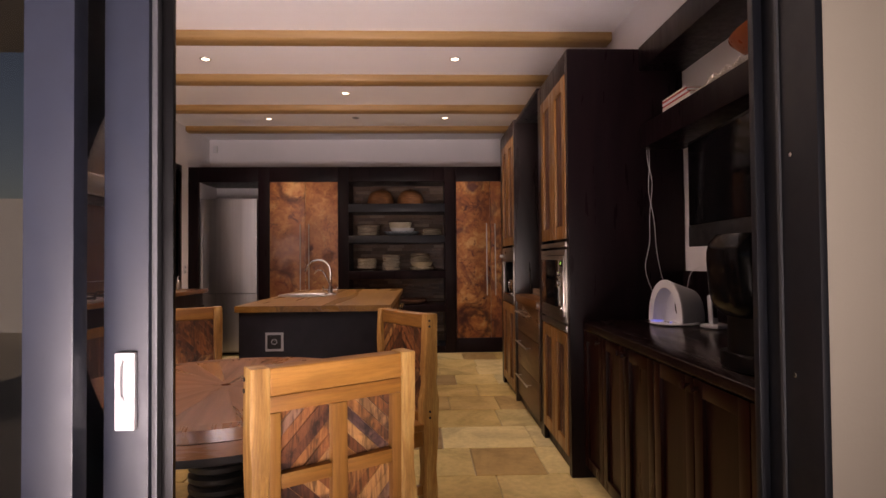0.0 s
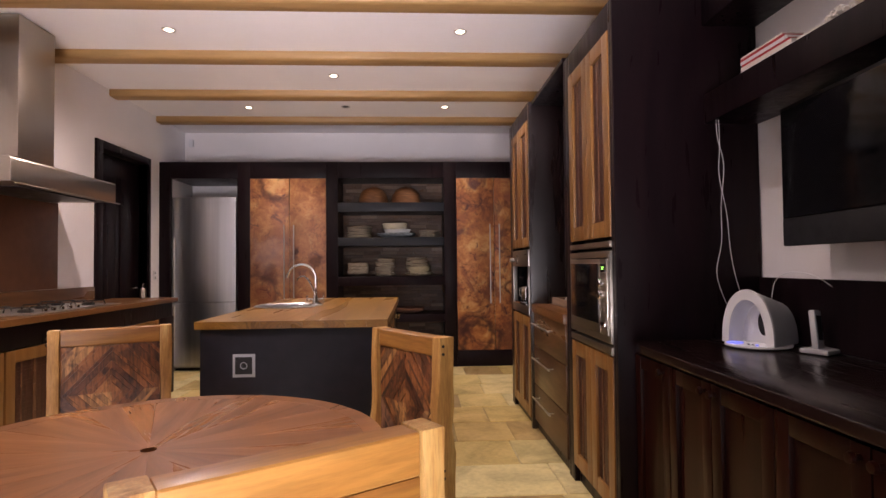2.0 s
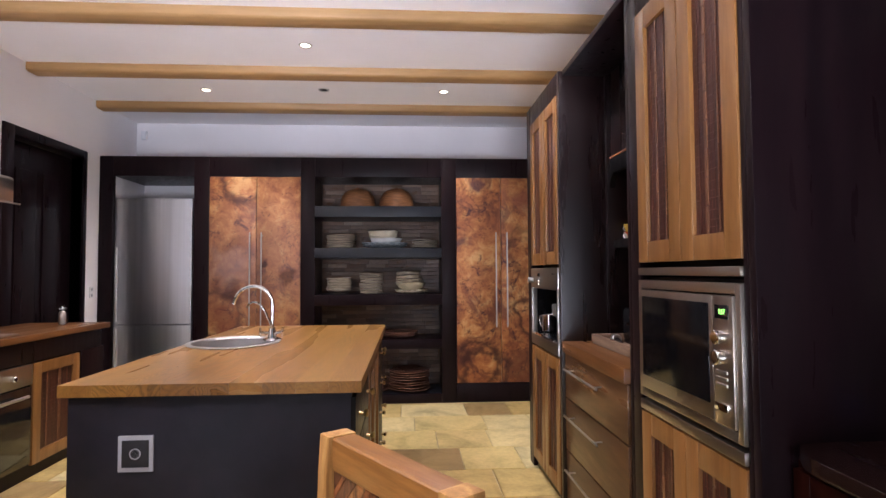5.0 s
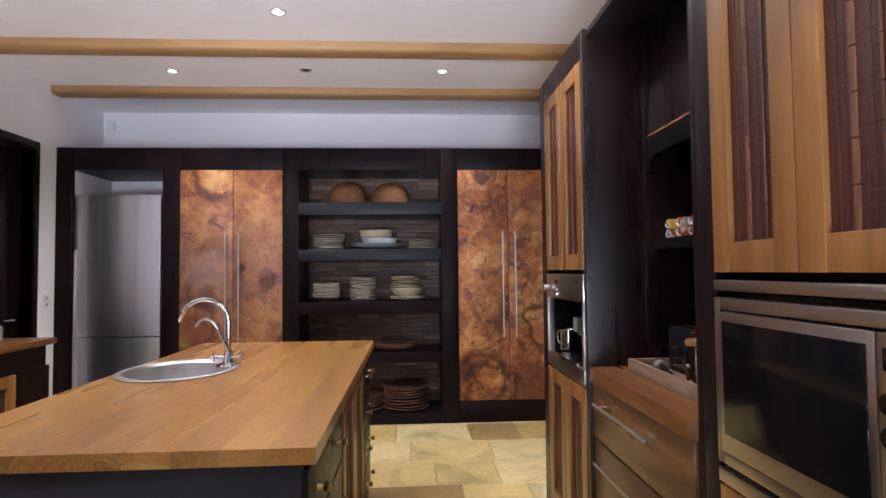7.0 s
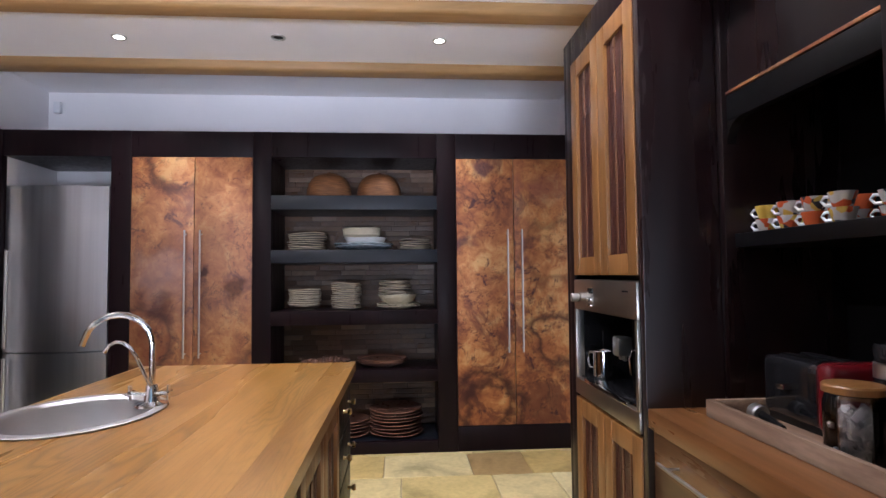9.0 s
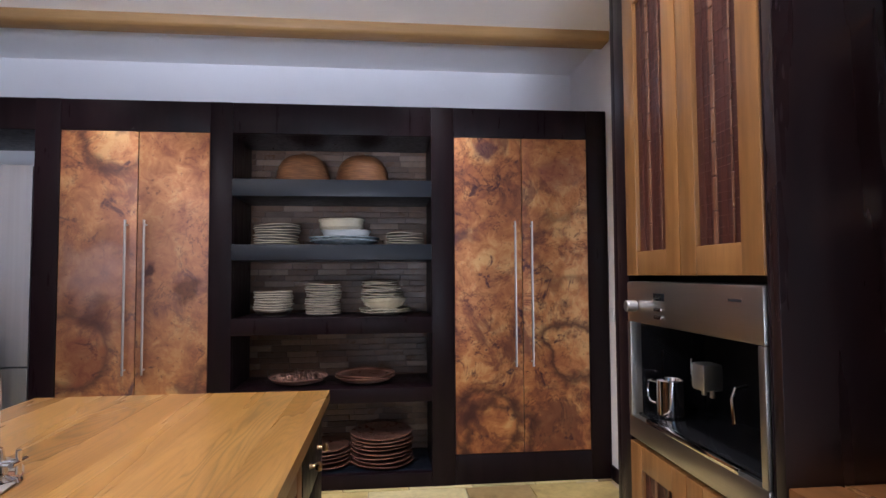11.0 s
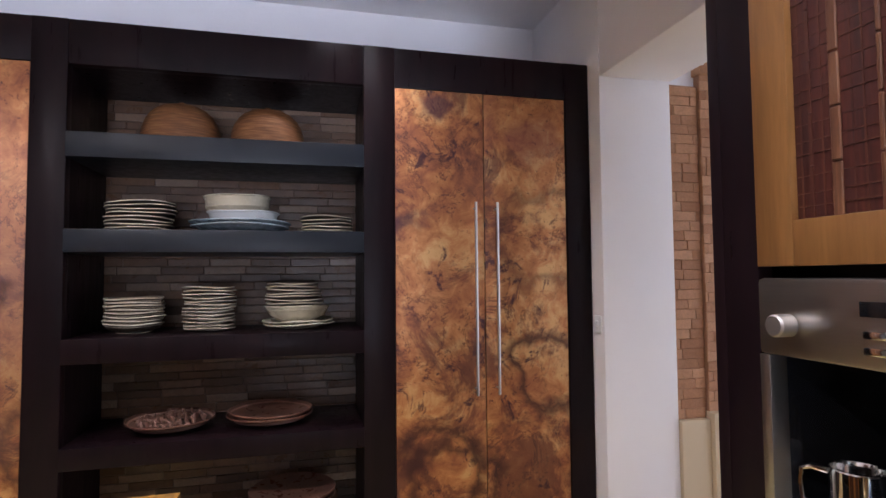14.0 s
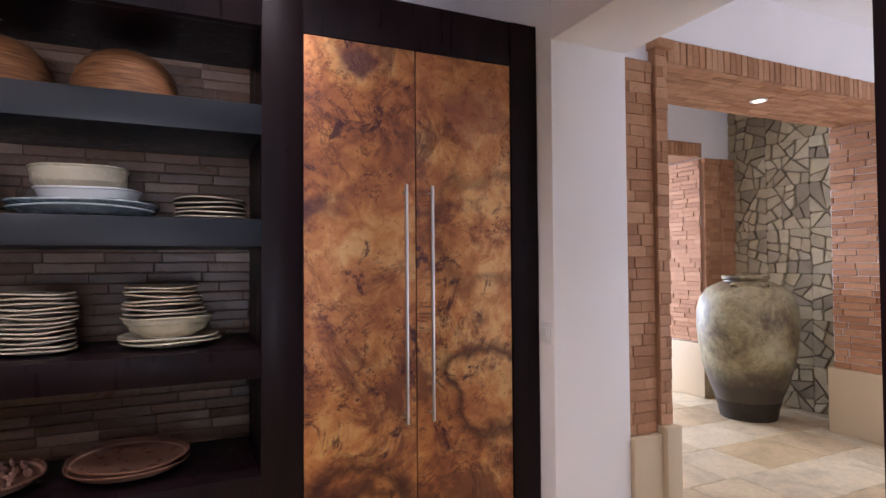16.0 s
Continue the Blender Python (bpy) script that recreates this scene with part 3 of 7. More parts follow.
for y in (4.43, 5.43, 6.45, 7.44):
    bm = bm_new()
    prof = [(y, ZC + 0.02), (y, ZC - 0.055), (y + 0.02, ZC - 0.068), (y + 0.14, ZC - 0.068), (y + 0.19, ZC - 0.045), (y + 0.19, ZC + 0.02)]
    prism(bm, prof, XL + 0.005, XR - 0.005, Matrix(((0, 0, 1, 0), (1, 0, 0, 0), (0, 1, 0, 0), (0, 0, 0, 1))))
    bevel(bm, 0.004, 1)
    solo("ceiling_beam", bm, BEAM, "honey-coloured timber beam under the white ceiling", "beam", (0, y + 0.1, ZC - 0.068), "ceiling beams", "structure")

# hall
structure("hall_ceiling", [(2.35, 7.2, 4.0, 10.1, ZC, ZC + 0.15), (2.35, 9.95, 10.1, 14.2, ZC + 0.05, ZC + 0.2)], CEIL, "white painted hall ceiling", "ceiling")
structure("hall_wall_south", [(2.35, 7.2, 3.85, 4.0, 0, ZC)], WALL, "white painted hall wall", "wall")
structure("hall_wall_arch", [(2.35, 2.60, YB - 0.02, 8.30, 0.0, ZC), (2.60, 5.28, 7.67, 8.24, 2.60, ZC), (5.26, 7.2, 7.84, 8.27, 0, ZC), (2.35, 2.60, 7.47, YB - 0.02, 0, ZC)], WALL, "white plaster wall above the brick arch", "wall")
structure("hall_wall_east", [(7.2, 7.35, 3.85, 7.84, 0, ZC)], WALL, "white painted hall wall", "wall")
structure("far_wall", [(5.27, 6.4, 9.56, 10.06, 0, ZC), (2.35, 3.55, 9.56, 10.06, 0, ZC), (3.55, 5.27, 9.56, 10.06, 2.60, ZC), (2.2, 2.35, YB - 0.02, 14.2, 0, ZC)], WALL, "white plaster wall with a brick-lined doorway", "wall")
structure("stone_wall_core", [(5.72, 5.95, 8.27, 9.56, 0, ZC)], DARKMORTAR, "dark recessed mortar behind the stones", "wall")

# ---- back wall cupboards ----
YF = 7.54


def bar_handle(parent, x, z0, z1, y):
    """A long upright steel bar on two stand-offs."""
    h = part("handle", rod(bm_new(), (x, y - 0.04, z0), (x, y - 0.04, z1), 0.007), STEEL, parent, "long brushed steel bar handle")
    for z in (z0 + 0.03, z1 - 0.03):
        part("stand_off", rod(bm_new(), (x, y - 0.04, z), (x, y, z), 0.005, 8), STEEL, h)
    return h


cup = thing("wall_cupboard", "dark-stained wall cupboard with patinated copper doors and open shelves", "cupboard", (0, YF, 0))
FR = [(-2.598, -2.47, 0, 2.455), (-1.70, -1.555, 0, 2.455), (-0.665, -0.525, 0, 2.455), (0.733, 0.884, 0, 2.455), (1.79, 1.925, 0, 2.455),
      (-2.47, -1.70, 2.26, 2.455), (-1.555, -0.665, 2.26, 2.455), (-0.525, 0.733, 2.26, 2.455), (0.884, 1.79, 2.26, 2.455),
      (-1.555, -0.665, 0.0, 0.19), (-0.525, 0.733, 0.0, 0.09), (0.884, 1.79, 0.0, 0.19)]
for i, (x0, x1, z0, z1) in enumerate(FR):
    upright = z1 - z0 > 1
    boxpart("upright" if upright else "rail", (x0, x1, YF - (0.004 if upright else 0), YF + 0.05, z0, z1), DARK, cup, "", 0.004)
# inner walls
for x0, x1 in ((-2.598, -2.475), (-0.66, -0.53), (0.74, 0.88), (1.79, 1.925), (-1.69, -1.56)):
    boxpart("side_panel", (x0, x1, YF + 0.05, 8.2, 0, 2.45), DARK if x0 > -1 else WALL, cup, "" if x0 > -1 else "white painted niche side", 0)
boxpart("top_panel", (-2.598, 1.925, YF + 0.05, 8.2, 2.262, 2.45), DARK, cup, "", 0)
boxpart("niche_back", (-2.47, -1.70, 8.19, 8.20, 0, 2.262), WALL, cup, "white painted niche back", 0)
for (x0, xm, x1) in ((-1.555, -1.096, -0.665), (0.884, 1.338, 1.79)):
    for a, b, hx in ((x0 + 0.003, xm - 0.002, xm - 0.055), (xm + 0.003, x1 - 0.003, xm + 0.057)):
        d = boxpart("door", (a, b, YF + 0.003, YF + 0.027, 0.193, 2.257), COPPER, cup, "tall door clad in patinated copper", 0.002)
        bar_handle(d, hx, 0.75, 1.70, YF + 0.003)
SHELVES = [(1.857, 1.967), (1.448, 1.549), (0.976, 1.082), (0.538, 0.630)]
for z0, z1 in SHELVES:
    boxpart("shelf", (-0.528, 0.735, YF - 0.006, 8.05, z0, z1), BLUEDARK if z0 > 1.2 else DARK, cup, "thick blue-black shelf" if z0 > 1.2 else "thick dark shelf", 0.004)
boxpart("shelf", (-0.528, 0.735, YF + 0.05, 8.05, 0.0, 0.09), BLUEDARK, cup, "thick dark bottom shelf", 0)
boxpart("recess_back", (-0.56, 0.77, 8.0535, 8.08, 0.0, 2.27), BROWNMORTAR, cup, "dark mortar behind thin bricks", 0)

# ---- fridge ----
fr = thing("fridge", "tall brushed steel fridge freezer in the white-lined niche", "fridge", (-2.09, 7.9, 0))
boxpart("body", (-2.455, -1.735, 7.63, 8.17, 0.03, 2.03), GREYPL, fr, "", 0.006)
for z0, z1 in ((0.81, 2.04), (0.06, 0.80)):
    bm = bm_new()
    pts = [(-2.46 + 0.73 * i / 14, 7.575 - 0.034 * math.sin(math.pi * i / 14)) for i in range(15)]
    prism(bm, pts + [(-1.73, 7.63), (-2.46, 7.63)], z0, z1)
    d = part("door", bm, FRIDGE, fr, "gently bowed brushed steel door")
    part("handle", rod(bm_new(), (-2.425, 7.535, z0 + 0.03 if z0 > 0.5 else z1 - 0.55), (-2.425, 7.535, z0 + 0.75 if z0 > 0.5 else z1 - 0.03), 0.012), STEEL, d)
boxpart("plinth", (-2.45, -1.74, 7.64, 8.1, 0.0, 0.03), BLACK, fr, "", 0)


# ---- framed cabinet doors ----
def framed_door(parent, plane, u0, u1, z0, z1, out, side=HONEY, panel=REDPANEL, frame=0.075, label="", slats=True):
    """A honey-coloured frame round a sunken dark red panel with a fine lattice. plane: ('x', value) or ('y', value); out: the way it faces."""
    ax, v = plane

    def bx(a0, a1, b0, b1, d0, d1):
        lo, hi = sorted((v + out * d0, v + out * d1))
        return (lo, hi, a0, a1, b0, b1) if ax == "x" else (a0, a1, lo, hi, b0, b1)

    f = min(frame, (u1 - u0) * 0.27)
    door = part("door", bevel(_one(bx(u0 + f - 0.004, u1 - f + 0.004, z0 + f - 0.004, z1 - f + 0.004, 0.0, 0.008)), 0.001, 1), panel, parent, label or "honey wood framed door with a dark red woven wood panel")
    part("stile", bevel(_one(bx(u0, u0 + f, z0, z1, 0, 0.022)), 0.002), side, door, "honey-coloured wood stile")
    part("stile", bevel(_one(bx(u1 - f, u1, z0, z1, 0, 0.022)), 0.002), side, door, "honey-coloured wood stile")
    part("rail", bevel(_one(bx(u0 + f, u1 - f, z0, z0 + f, 0, 0.021)), 0.002), side, door, "honey-coloured wood rail")
    part("rail", bevel(_one(bx(u0 + f, u1 - f, z1 - f, z1, 0, 0.021)), 0.002), side, door, "honey-coloured wood rail")
    if slats:
        bm, strips = bm_new(), []
        w = u1 - u0 - 2 * f
        for k, (c, wd) in enumerate(((0.22, 0.020), (0.60, 0.045), (0.84, 0.016))):
            um = u0 + f + w * c
            z, step = z0 + f, 0.085
            while z < z1 - f - 0.01:
                if k < 2:
                    strips.append(_one(bx(um - w * wd, um + w * wd, z, min(z + step - 0.003, z1 - f), 0.007, 0.0120)))
                else:
                    box(bm, *bx(um - w * wd, um + w * wd, z, min(z + step - 0.003, z1 - f), 0.007, 0.0100 + 0.002 * (k == 1)))
                z += step
        for k, at in enumerate((0.08, 0.36, 0.46, 0.73, 0.94)):
            um = u0 + f + w * at
            box(bm, *bx(um - 0.0016, um + 0.0016, z0 + f, z1 - f, 0.007, 0.0084 + 0.0004 * (k % 2)))
        z, k = z0 + f + 0.02, 0
        while z < z1 - f - 0.02:
            box(bm, *bx(u0 + f, u1 - f, z, z + 0.0022, 0.007, 0.0090 if k % 3 else 0.0096))
            z, k = z + 0.021 + 0.007 * ((k * 7) % 3), k + 1
        part("panel_lattice", bm, SLATWOOD, door, "raised woven strips", smooth=False)
        for piece in strips:
            part("strip", bevel(piece, 0.0015, 1), STRIPWOOD, door, "pale wood strip", smooth=False)
    return door


def _one(b):
    bm = bm_new()
    box(bm, *b)
    return bm


XT = 1.262


def tower(name, label, y0, y1, top, d0, d1, zs, XT, xd):
    """A tall dark unit along the east wall; zs: (upper door bottom, top, lower door bottom, top); XT: its frame's face; xd: the doors' face."""
    t = thing(name, label, "cabinet", (XT, (y0 + y1) / 2, 0))
    boxpart("side_panel", (XT, XR - 0.005, y0, y0 + 0.03, 0, top), DARK if y0 < 4 else DARKRED, t, "", 0.003)
    boxpart("side_panel", (XT, XR - 0.005, y1 - 0.03, y1, 0, top), DARK, t, "", 0.003)
    boxpart("face_frame", (XT, XT + 0.03, y0 + 0.03, max(d0, y0 + 0.032), 0, top), DARK, t, "", 0.002)
    boxpart("face_frame", (XT, XT + 0.03, d1, y1 - 0.03, 0, top), DARK, t, "", 0.002)
    boxpart("face_frame", (XT, XT + 0.03, d0, d1, zs[1], top), DARK, t, "", 0.002)
    boxpart("plinth", (XT + 0.03, XT + 0.05, d0, d1, 0, zs[2]), DARK, t, "", 0)
    boxpart("top_panel", (XT + 0.03, XR - 0.005, y0 + 0.03, y1 - 0.03, top - 0.03, top), DARK, t, "", 0)
    boxpart("back_panel", (XT + 0.10, XT + 0.12, y0 + 0.03, y1 - 0.03, 1.29, top - 0.03), BLACK, t, "", 0)
    boxpart("back_panel", (XT + 0.10, XT + 0.12, y0 + 0.03, y1 - 0.03, 0, zs[3]), BLACK, t, "", 0)
    mid = (d0 + d1) / 2
    for a, b in ((d0 + 0.002, mid - 0.002), (mid + 0.002, d1 - 0.002)):
        framed_door(t, ("x", xd + 0.022), a, b, zs[0], zs[1] - 0.003, -1)
        framed_door(t, ("x", xd + 0.022), a, b, zs[2], zs[3], -1)
    return t


tower("oven_tower", "tall dark-stained cabinet with honey wood doors holding the microwave", 3.29, 4.10, 2.40, 3.342, 3.988, (1.335, 2.275, 0.10, 0.79), 1.266, 1.261)
tower("coffee_tower", "tall dark-stained cabinet with honey wood doors holding the coffee machine", 4.987, 5.815, 2.43, 5.024, 5.703, (1.345, 2.305, 0.07, 0.81), 1.24, 1.236)

# ---- built-in microwave ----
mw = thing("microwave", "stainless steel microwave with a dark window, in the tall cabinet", "microwave", (XT, 3.65, 0.84))
XM = 1.256
for z0, z1 in ((1.288, 1.315), (0.80, 0.835)):
    boxpart("trim_bar", (XM, XT + 0.04, 3.343, 3.983, z0, z1), STEELM, mw, "brushed steel trim bar", 0.004)
for d in ((3.343, 3.369, 0.85, 1.270), (3.957, 3.983, 0.85, 1.270), (3.369, 3.957, 0.85, 0.88), (3.369, 3.957, 1.240, 1.270)):
    boxpart("surround", (XM, XT + 0.03, *d), STEELM, mw, "brushed steel surround", 0.003)
mwd = boxpart("door", (XM - 0.006, XT + 0.02, 3.472, 3.954, 0.883, 1.235), STEELM, mw, "brushed steel door", 0.004)
boxpart("window", (XM - 0.009, XM - 0.003, 3.489, 3.935, 0.930, 1.212), SMOKED, mwd, "dark glass window", 0.002)
mwc = boxpart("control_panel", (XM - 0.006, XT + 0.02, 3.372, 3.468, 0.883, 1.235), STEELM, mw, "brushed steel control panel", 0.004)
boxpart("display", (XM - 0.009, XM - 0.003, 3.388, 3.453, 1.172, 1.210), GLOSSBLACK, mwc, "black display", 0.001)
for z in (1.123, 1.068):
    part("knob", rod(bm_new(), (XM - 0.006, 3.420, z), (XM - 0.032, 3.420, z), 0.02, 24), CHROME, mwc, "round steel knob")
for z in (1.027, 1.010, 0.992):
    boxpart("button", (XM - 0.009, XM - 0.004, 3.399, 3.454, z - 0.004, z + 0.004), STEEL, mwc, "", 0.001)
boxpart("door_button", (XM - 0.014, XM - 0.004, 3.394, 3.454, 0.922, 0.944), CHROME, mwc, "door release button", 0.002)
boxpart("cavity", (XT + 0.04, XT + 0.42, 3.344, 3.982, 0.84, 1.28), BLACK, mw, "", 0)
clock = bpy.data.curves.new("clock_digits", "FONT")
clock.body, clock.size, clock.extrude, clock.align_x, clock.align_y = "3:57", 0.019, 0.0004, "CENTER", "CENTER"
clock.materials.append(glow("clock_green", (0.3, 1.0, 0.15), 3.0))
co = tagged(new("clock_digits", clock), "small green clock figures on the microwave")
co.parent = mwc
co.matrix_basis = Matrix.Translation(Vector((XM - 0.0102, 3.416, 1.191)) - ORIGIN[mwc]) @ pose(0, 0, 0, 90, 0, -90)

# ---- built-in coffee machine ----
cm = thing("coffee_machine", "stainless steel coffee machine with a dark bay, in the tall cabinet", "coffee machine", (1.24, 5.36, 0.84))
XC, XCM = 1.24, 1.233
CY0, CY1 = 5.03, 5.700
boxpart("fascia", (XCM, XC + 0.35, CY0, CY1, 1.195, 1.325), STEELX, cm, "curved brushed steel fascia", 0.008)
boxpart("side_trim", (XCM, XC + 0.03, CY0, CY0 + 0.022, 0.895, 1.195), STEELX, cm, "", 0.003)
boxpart("side_trim", (XCM, XC + 0.03, CY1 - 0.022, CY1, 0.895, 1.195), STEELX, cm, "", 0.003)
boxpart("base", (XCM, XC + 0.35, CY0, CY1, 0.825, 0.895), STEELX, cm, "", 0.005)
for y in (CY0 + 0.004, CY1 - 0.016):
    boxpart("bay_side", (XC + 0.03, XC + 0.25, y, y + 0.012, 0.895, 1.195), GLOSSBLACK, cm, "dark inner bay", 0)
boxpart("bay", (XC + 0.25, XC + 0.27, CY0, CY1, 0.895, 1.195), BLACK, cm, "dark inner bay", 0)
boxpart("drip_tray", (XCM + 0.02, XC + 0.25, CY0 + 0.03, CY1 - 0.03, 0.895, 0.905), GLOSSBLACK, cm, "", 0.002)
boxpart("drip_edge", (XCM - 0.001, XCM + 0.018, CY0 + 0.1, CY1 - 0.12, 0.893, 0.907), CHROME, cm, "", 0.002)
part("knob", rod(bm_new(), (XCM, 5.634, 1.248), (XCM - 0.034, 5.634, 1.248), 0.0185, 28), SINKSTEEL, cm, "round steel knob")
boxpart("display", (XCM - 0.002, XCM + 0.005, 5.451, 5.514, 1.270, 1.292), GLOSSBLACK, cm, "black display", 0.001)
for z in (1.245, 1.222):
    boxpart("button", (XCM - 0.006, XCM + 0.004, 5.463, 5.508, z - 0.006, z + 0.006), CHROME, cm, "", 0.003)
boxpart("name_plate", (XCM - 0.0015, XCM + 0.003, 5.10, 5.15, 1.285, 1.291), DARKGREY, cm, "small dark name bar", 0)
boxpart("spout", (XC + 0.07, XC + 0.13, 5.392, 5.456, 1.022, 1.098), STEEL, cm, "brushed steel spout block", 0.01)
for y in (5.40, 5.44):
    part("nozzle", rod(bm_new(), (XC + 0.10, y, 1.035), (XC + 0.10, y, 1.005), 0.007, 12), STEEL, cm)
part("steam_wand", rod(bm_new(), (XC + 0.15, 5.59, 1.085), (XC + 0.15, 5.59, 1.0), 0.004, 10), CHROME, cm, "thin chrome rod")
part("steam_wand", tube(bm_new(), [(XC + 0.09, 5.235, 1.07), (XC + 0.06, 5.235, 1.065), (XC + 0.05, 5.235, 1.04), (XC + 0.055, 5.235, 0.98)], 0.005), CHROME, cm, "chrome steam wand")

MX, MY = 1.325, 5.605
mug = thing("steel_mug", "polished steel mug on the coffee machine's tray", "mug", (MX, MY, 0.905))
part("body", lathe(bm_new(), [(0, 0), (0.037, 0), (0.041, 0.005), (0.041, 0.112), (0.0395, 0.114), (0.038, 0.110), (0.038, 0.01), (0, 0.008)], MX, MY, 0.905), CHROME, mug)
hx, hy = -0.45, 0.893
part("handle", tube(bm_new(), [(MX + hx * d, MY + hy * d, 0.905 + e) for d, e in ((0.038, 0.100), (0.066, 0.103), (0.080, 0.096), (0.083, 0.076), (0.081, 0.048), (0.072, 0.034), (0.038, 0.030))], 0.0058), CHROME, mug)

# ---- drawers and counter between the towers ----
dr = thing("drawer_unit", "dark wood drawers with steel handles under the honey wood counter", "cabinet", (XT, 4.6, 0))
for z0, z1 in ((0.62, 0.855), (0.34, 0.612), (0.075, 0.332)):
    d = boxpart("drawer_front", (XT - 0.005, XT + 0.018, 4.11, 4.980, z0, z1), DRAWER, dr, "dark veneered drawer front", 0.003)
    h = part("handle", rod(bm_new(), (XT - 0.045, 4.36, z1 - 0.07), (XT - 0.045, 4.87, z1 - 0.07), 0.006), STEEL, d, "long steel bar handle")
    for y in (4.41, 4.82):
        part("stand_off", rod(bm_new(), (XT - 0.045, y, z1 - 0.07), (XT - 0.004, y, z1 - 0.07), 0.004, 8), STEEL, h)
boxpart("carcass", (XT + 0.02, XR - 0.01, 4.105, 4.983, 0.0, 0.855), DARK, dr, "", 0)
solo("counter_slab", bevel(_one((XT - 0.02, XR - 0.005, 4.102, 4.985, 0.858, 0.92)), 0.004), OILEDRED, "honey-coloured wood counter slab on the drawers", "counter", (XT, 4.6, 0.858))

hu = thing("hutch", "dark lacquered hutch with an open niche on the wood counter", "cabinet", (1.5, 4.6, 0.92))
boxpart("side_panel", (1.50, 1.92, 4.953, 4.985, 0.921, 2.43), DARKRED, hu, "", 0.003)
boxpart("side_panel", (1.50, 1.92, 4.102, 4.134, 0.921, 2.43), DARK, hu, "", 0.003)
boxpart("upper_panel", (1.52, 1.545, 4.136, 4.952, 1.938, 2.40), DARKRED, hu, "glossy dark red upper panel", 0.003)
boxpart("copper_edge", (1.512, 1.545, 4.136, 4.952, 1.925, 1.936), COPPER, hu, "thin copper edge", 0.002)
boxpart("valance", (1.515, 1.545, 4.136, 4.952, 1.84, 1.923), BLACK, hu, "", 0.003)
bracket = [(4.952, 1.839), (4.952, 1.765)] + [(4.882 + 0.069 * math.cos(a), 1.768 + 0.069 * math.sin(a)) for a in (math.pi / 2 * k / 8 for k in range(1, 8))] + [(4.88, 1.839)]
part("corner_bracket", prism(bm_new(), bracket, 1.515, 1.545, Matrix(((0, 0, 1, 0), (1, 0, 0, 0), (0, 1, 0, 0), (0, 0, 0, 1)))), BLACK, hu, "curved corner of the niche frame")
boxpart("top_panel", (1.262, 1.92, 4.102, 4.985, 2.40, 2.43), DARK, hu, "", 0.003)
boxpart("back_panel", (1.90, 1.92, 4.136, 4.952, 0.921, 2.40), BLACK, hu, "", 0)
boxpart("shelf", (1.53, 1.90, 4.136, 4.952, 1.43, 1.475), BLACK, hu, "black shelf", 0.004)

# ---- island ----
IX0, IX1, IY0, IY1 = -0.79, 0.215, 3.95, 6.07
isl = thing("kitchen_island", "kitchen island with a dark-stained base and an oak worktop", "island", ((IX0 + IX1) / 2, 5.0, 0))
boxpart("front_panel", (IX0 + 0.01, IX1 - 0.02, IY0 + 0.02, IY0 + 0.05, 0, 0.878), NAVYDARK, isl, "blue-black stained end panel", 0.004)
boxpart("back_panel", (IX0 + 0.01, IX1 - 0.02, IY1 - 0.05, IY1 - 0.02, 0, 0.878), DARK, isl, "", 0.004)
boxpart("side_panel", (IX0 - 0.003, IX0 + 0.013, IY0 + 0.05, IY1 - 0.05, 0, 0.878), DARK, isl, "", 0.002)
boxpart("core", (IX0 + 0.05, IX1 - 0.05, IY0 + 0.06, IY1 - 0.06, 0, 0.68), DARK, isl, "", 0)
boxpart("face_frame", (IX1 - 0.045, IX1 - 0.025, IY0 + 0.05, IY1 - 0.05, 0.0, 0.878), DARK, isl, "", 0.002)
for y0, y1 in ((3.97, 4.62), (5.55, 6.0)):
    for k in range(4):
        z1 = 0.86 - k * 0.195
        d = boxpart("drawer_front", (IX1 - 0.026, IX1 - 0.006, y0, y1, z1 - 0.185, z1), BLACK, isl, "dark drawer front", 0.003)
        for y in ((y0 + 0.13, y1 - 0.13)):
            part("knob", lathe(bm_new(), [(0, 0), (0.009, 0), (0.007, 0.008), (0.006, 0.016), (0.013, 0.021), (0.0155, 0.029), (0.011, 0.036), (0, 0.038)], m=pose(IX1 - 0.006, y, z1 - 0.09, 0, 90, 0), n=20), BRASS, d, "small brass knob")
for a, b in ((4.66, 5.08), (5.09, 5.51)):
    framed_door(isl, ("x", IX1 - 0.026), a, b, 0.09, 0.86, 1, slats=True)
sock = boxpart("socket", (-0.606, -0.487, IY0 + 0.012, IY0 + 0.021, 0.618, 0.742), GREYPL, isl, "grey-framed wall socket", 0.003)
boxpart("socket_plate", (-0.592, -0.501, IY0 + 0.009, IY0 + 0.014, 0.634, 0.727), DARKGREY, sock, "dark socket plate", 0.002)
part("socket_outlet", lathe(bm_new(), [(0, 0), (0.019, 0), (0.019, 0.002), (0.016, 0.002), (0.015, -0.004), (0, -0.004)], m=pose(-0.546, IY0 + 0.009, 0.681, 90, 0, 0), n=24), GREYPL, sock, "round grey outlet")

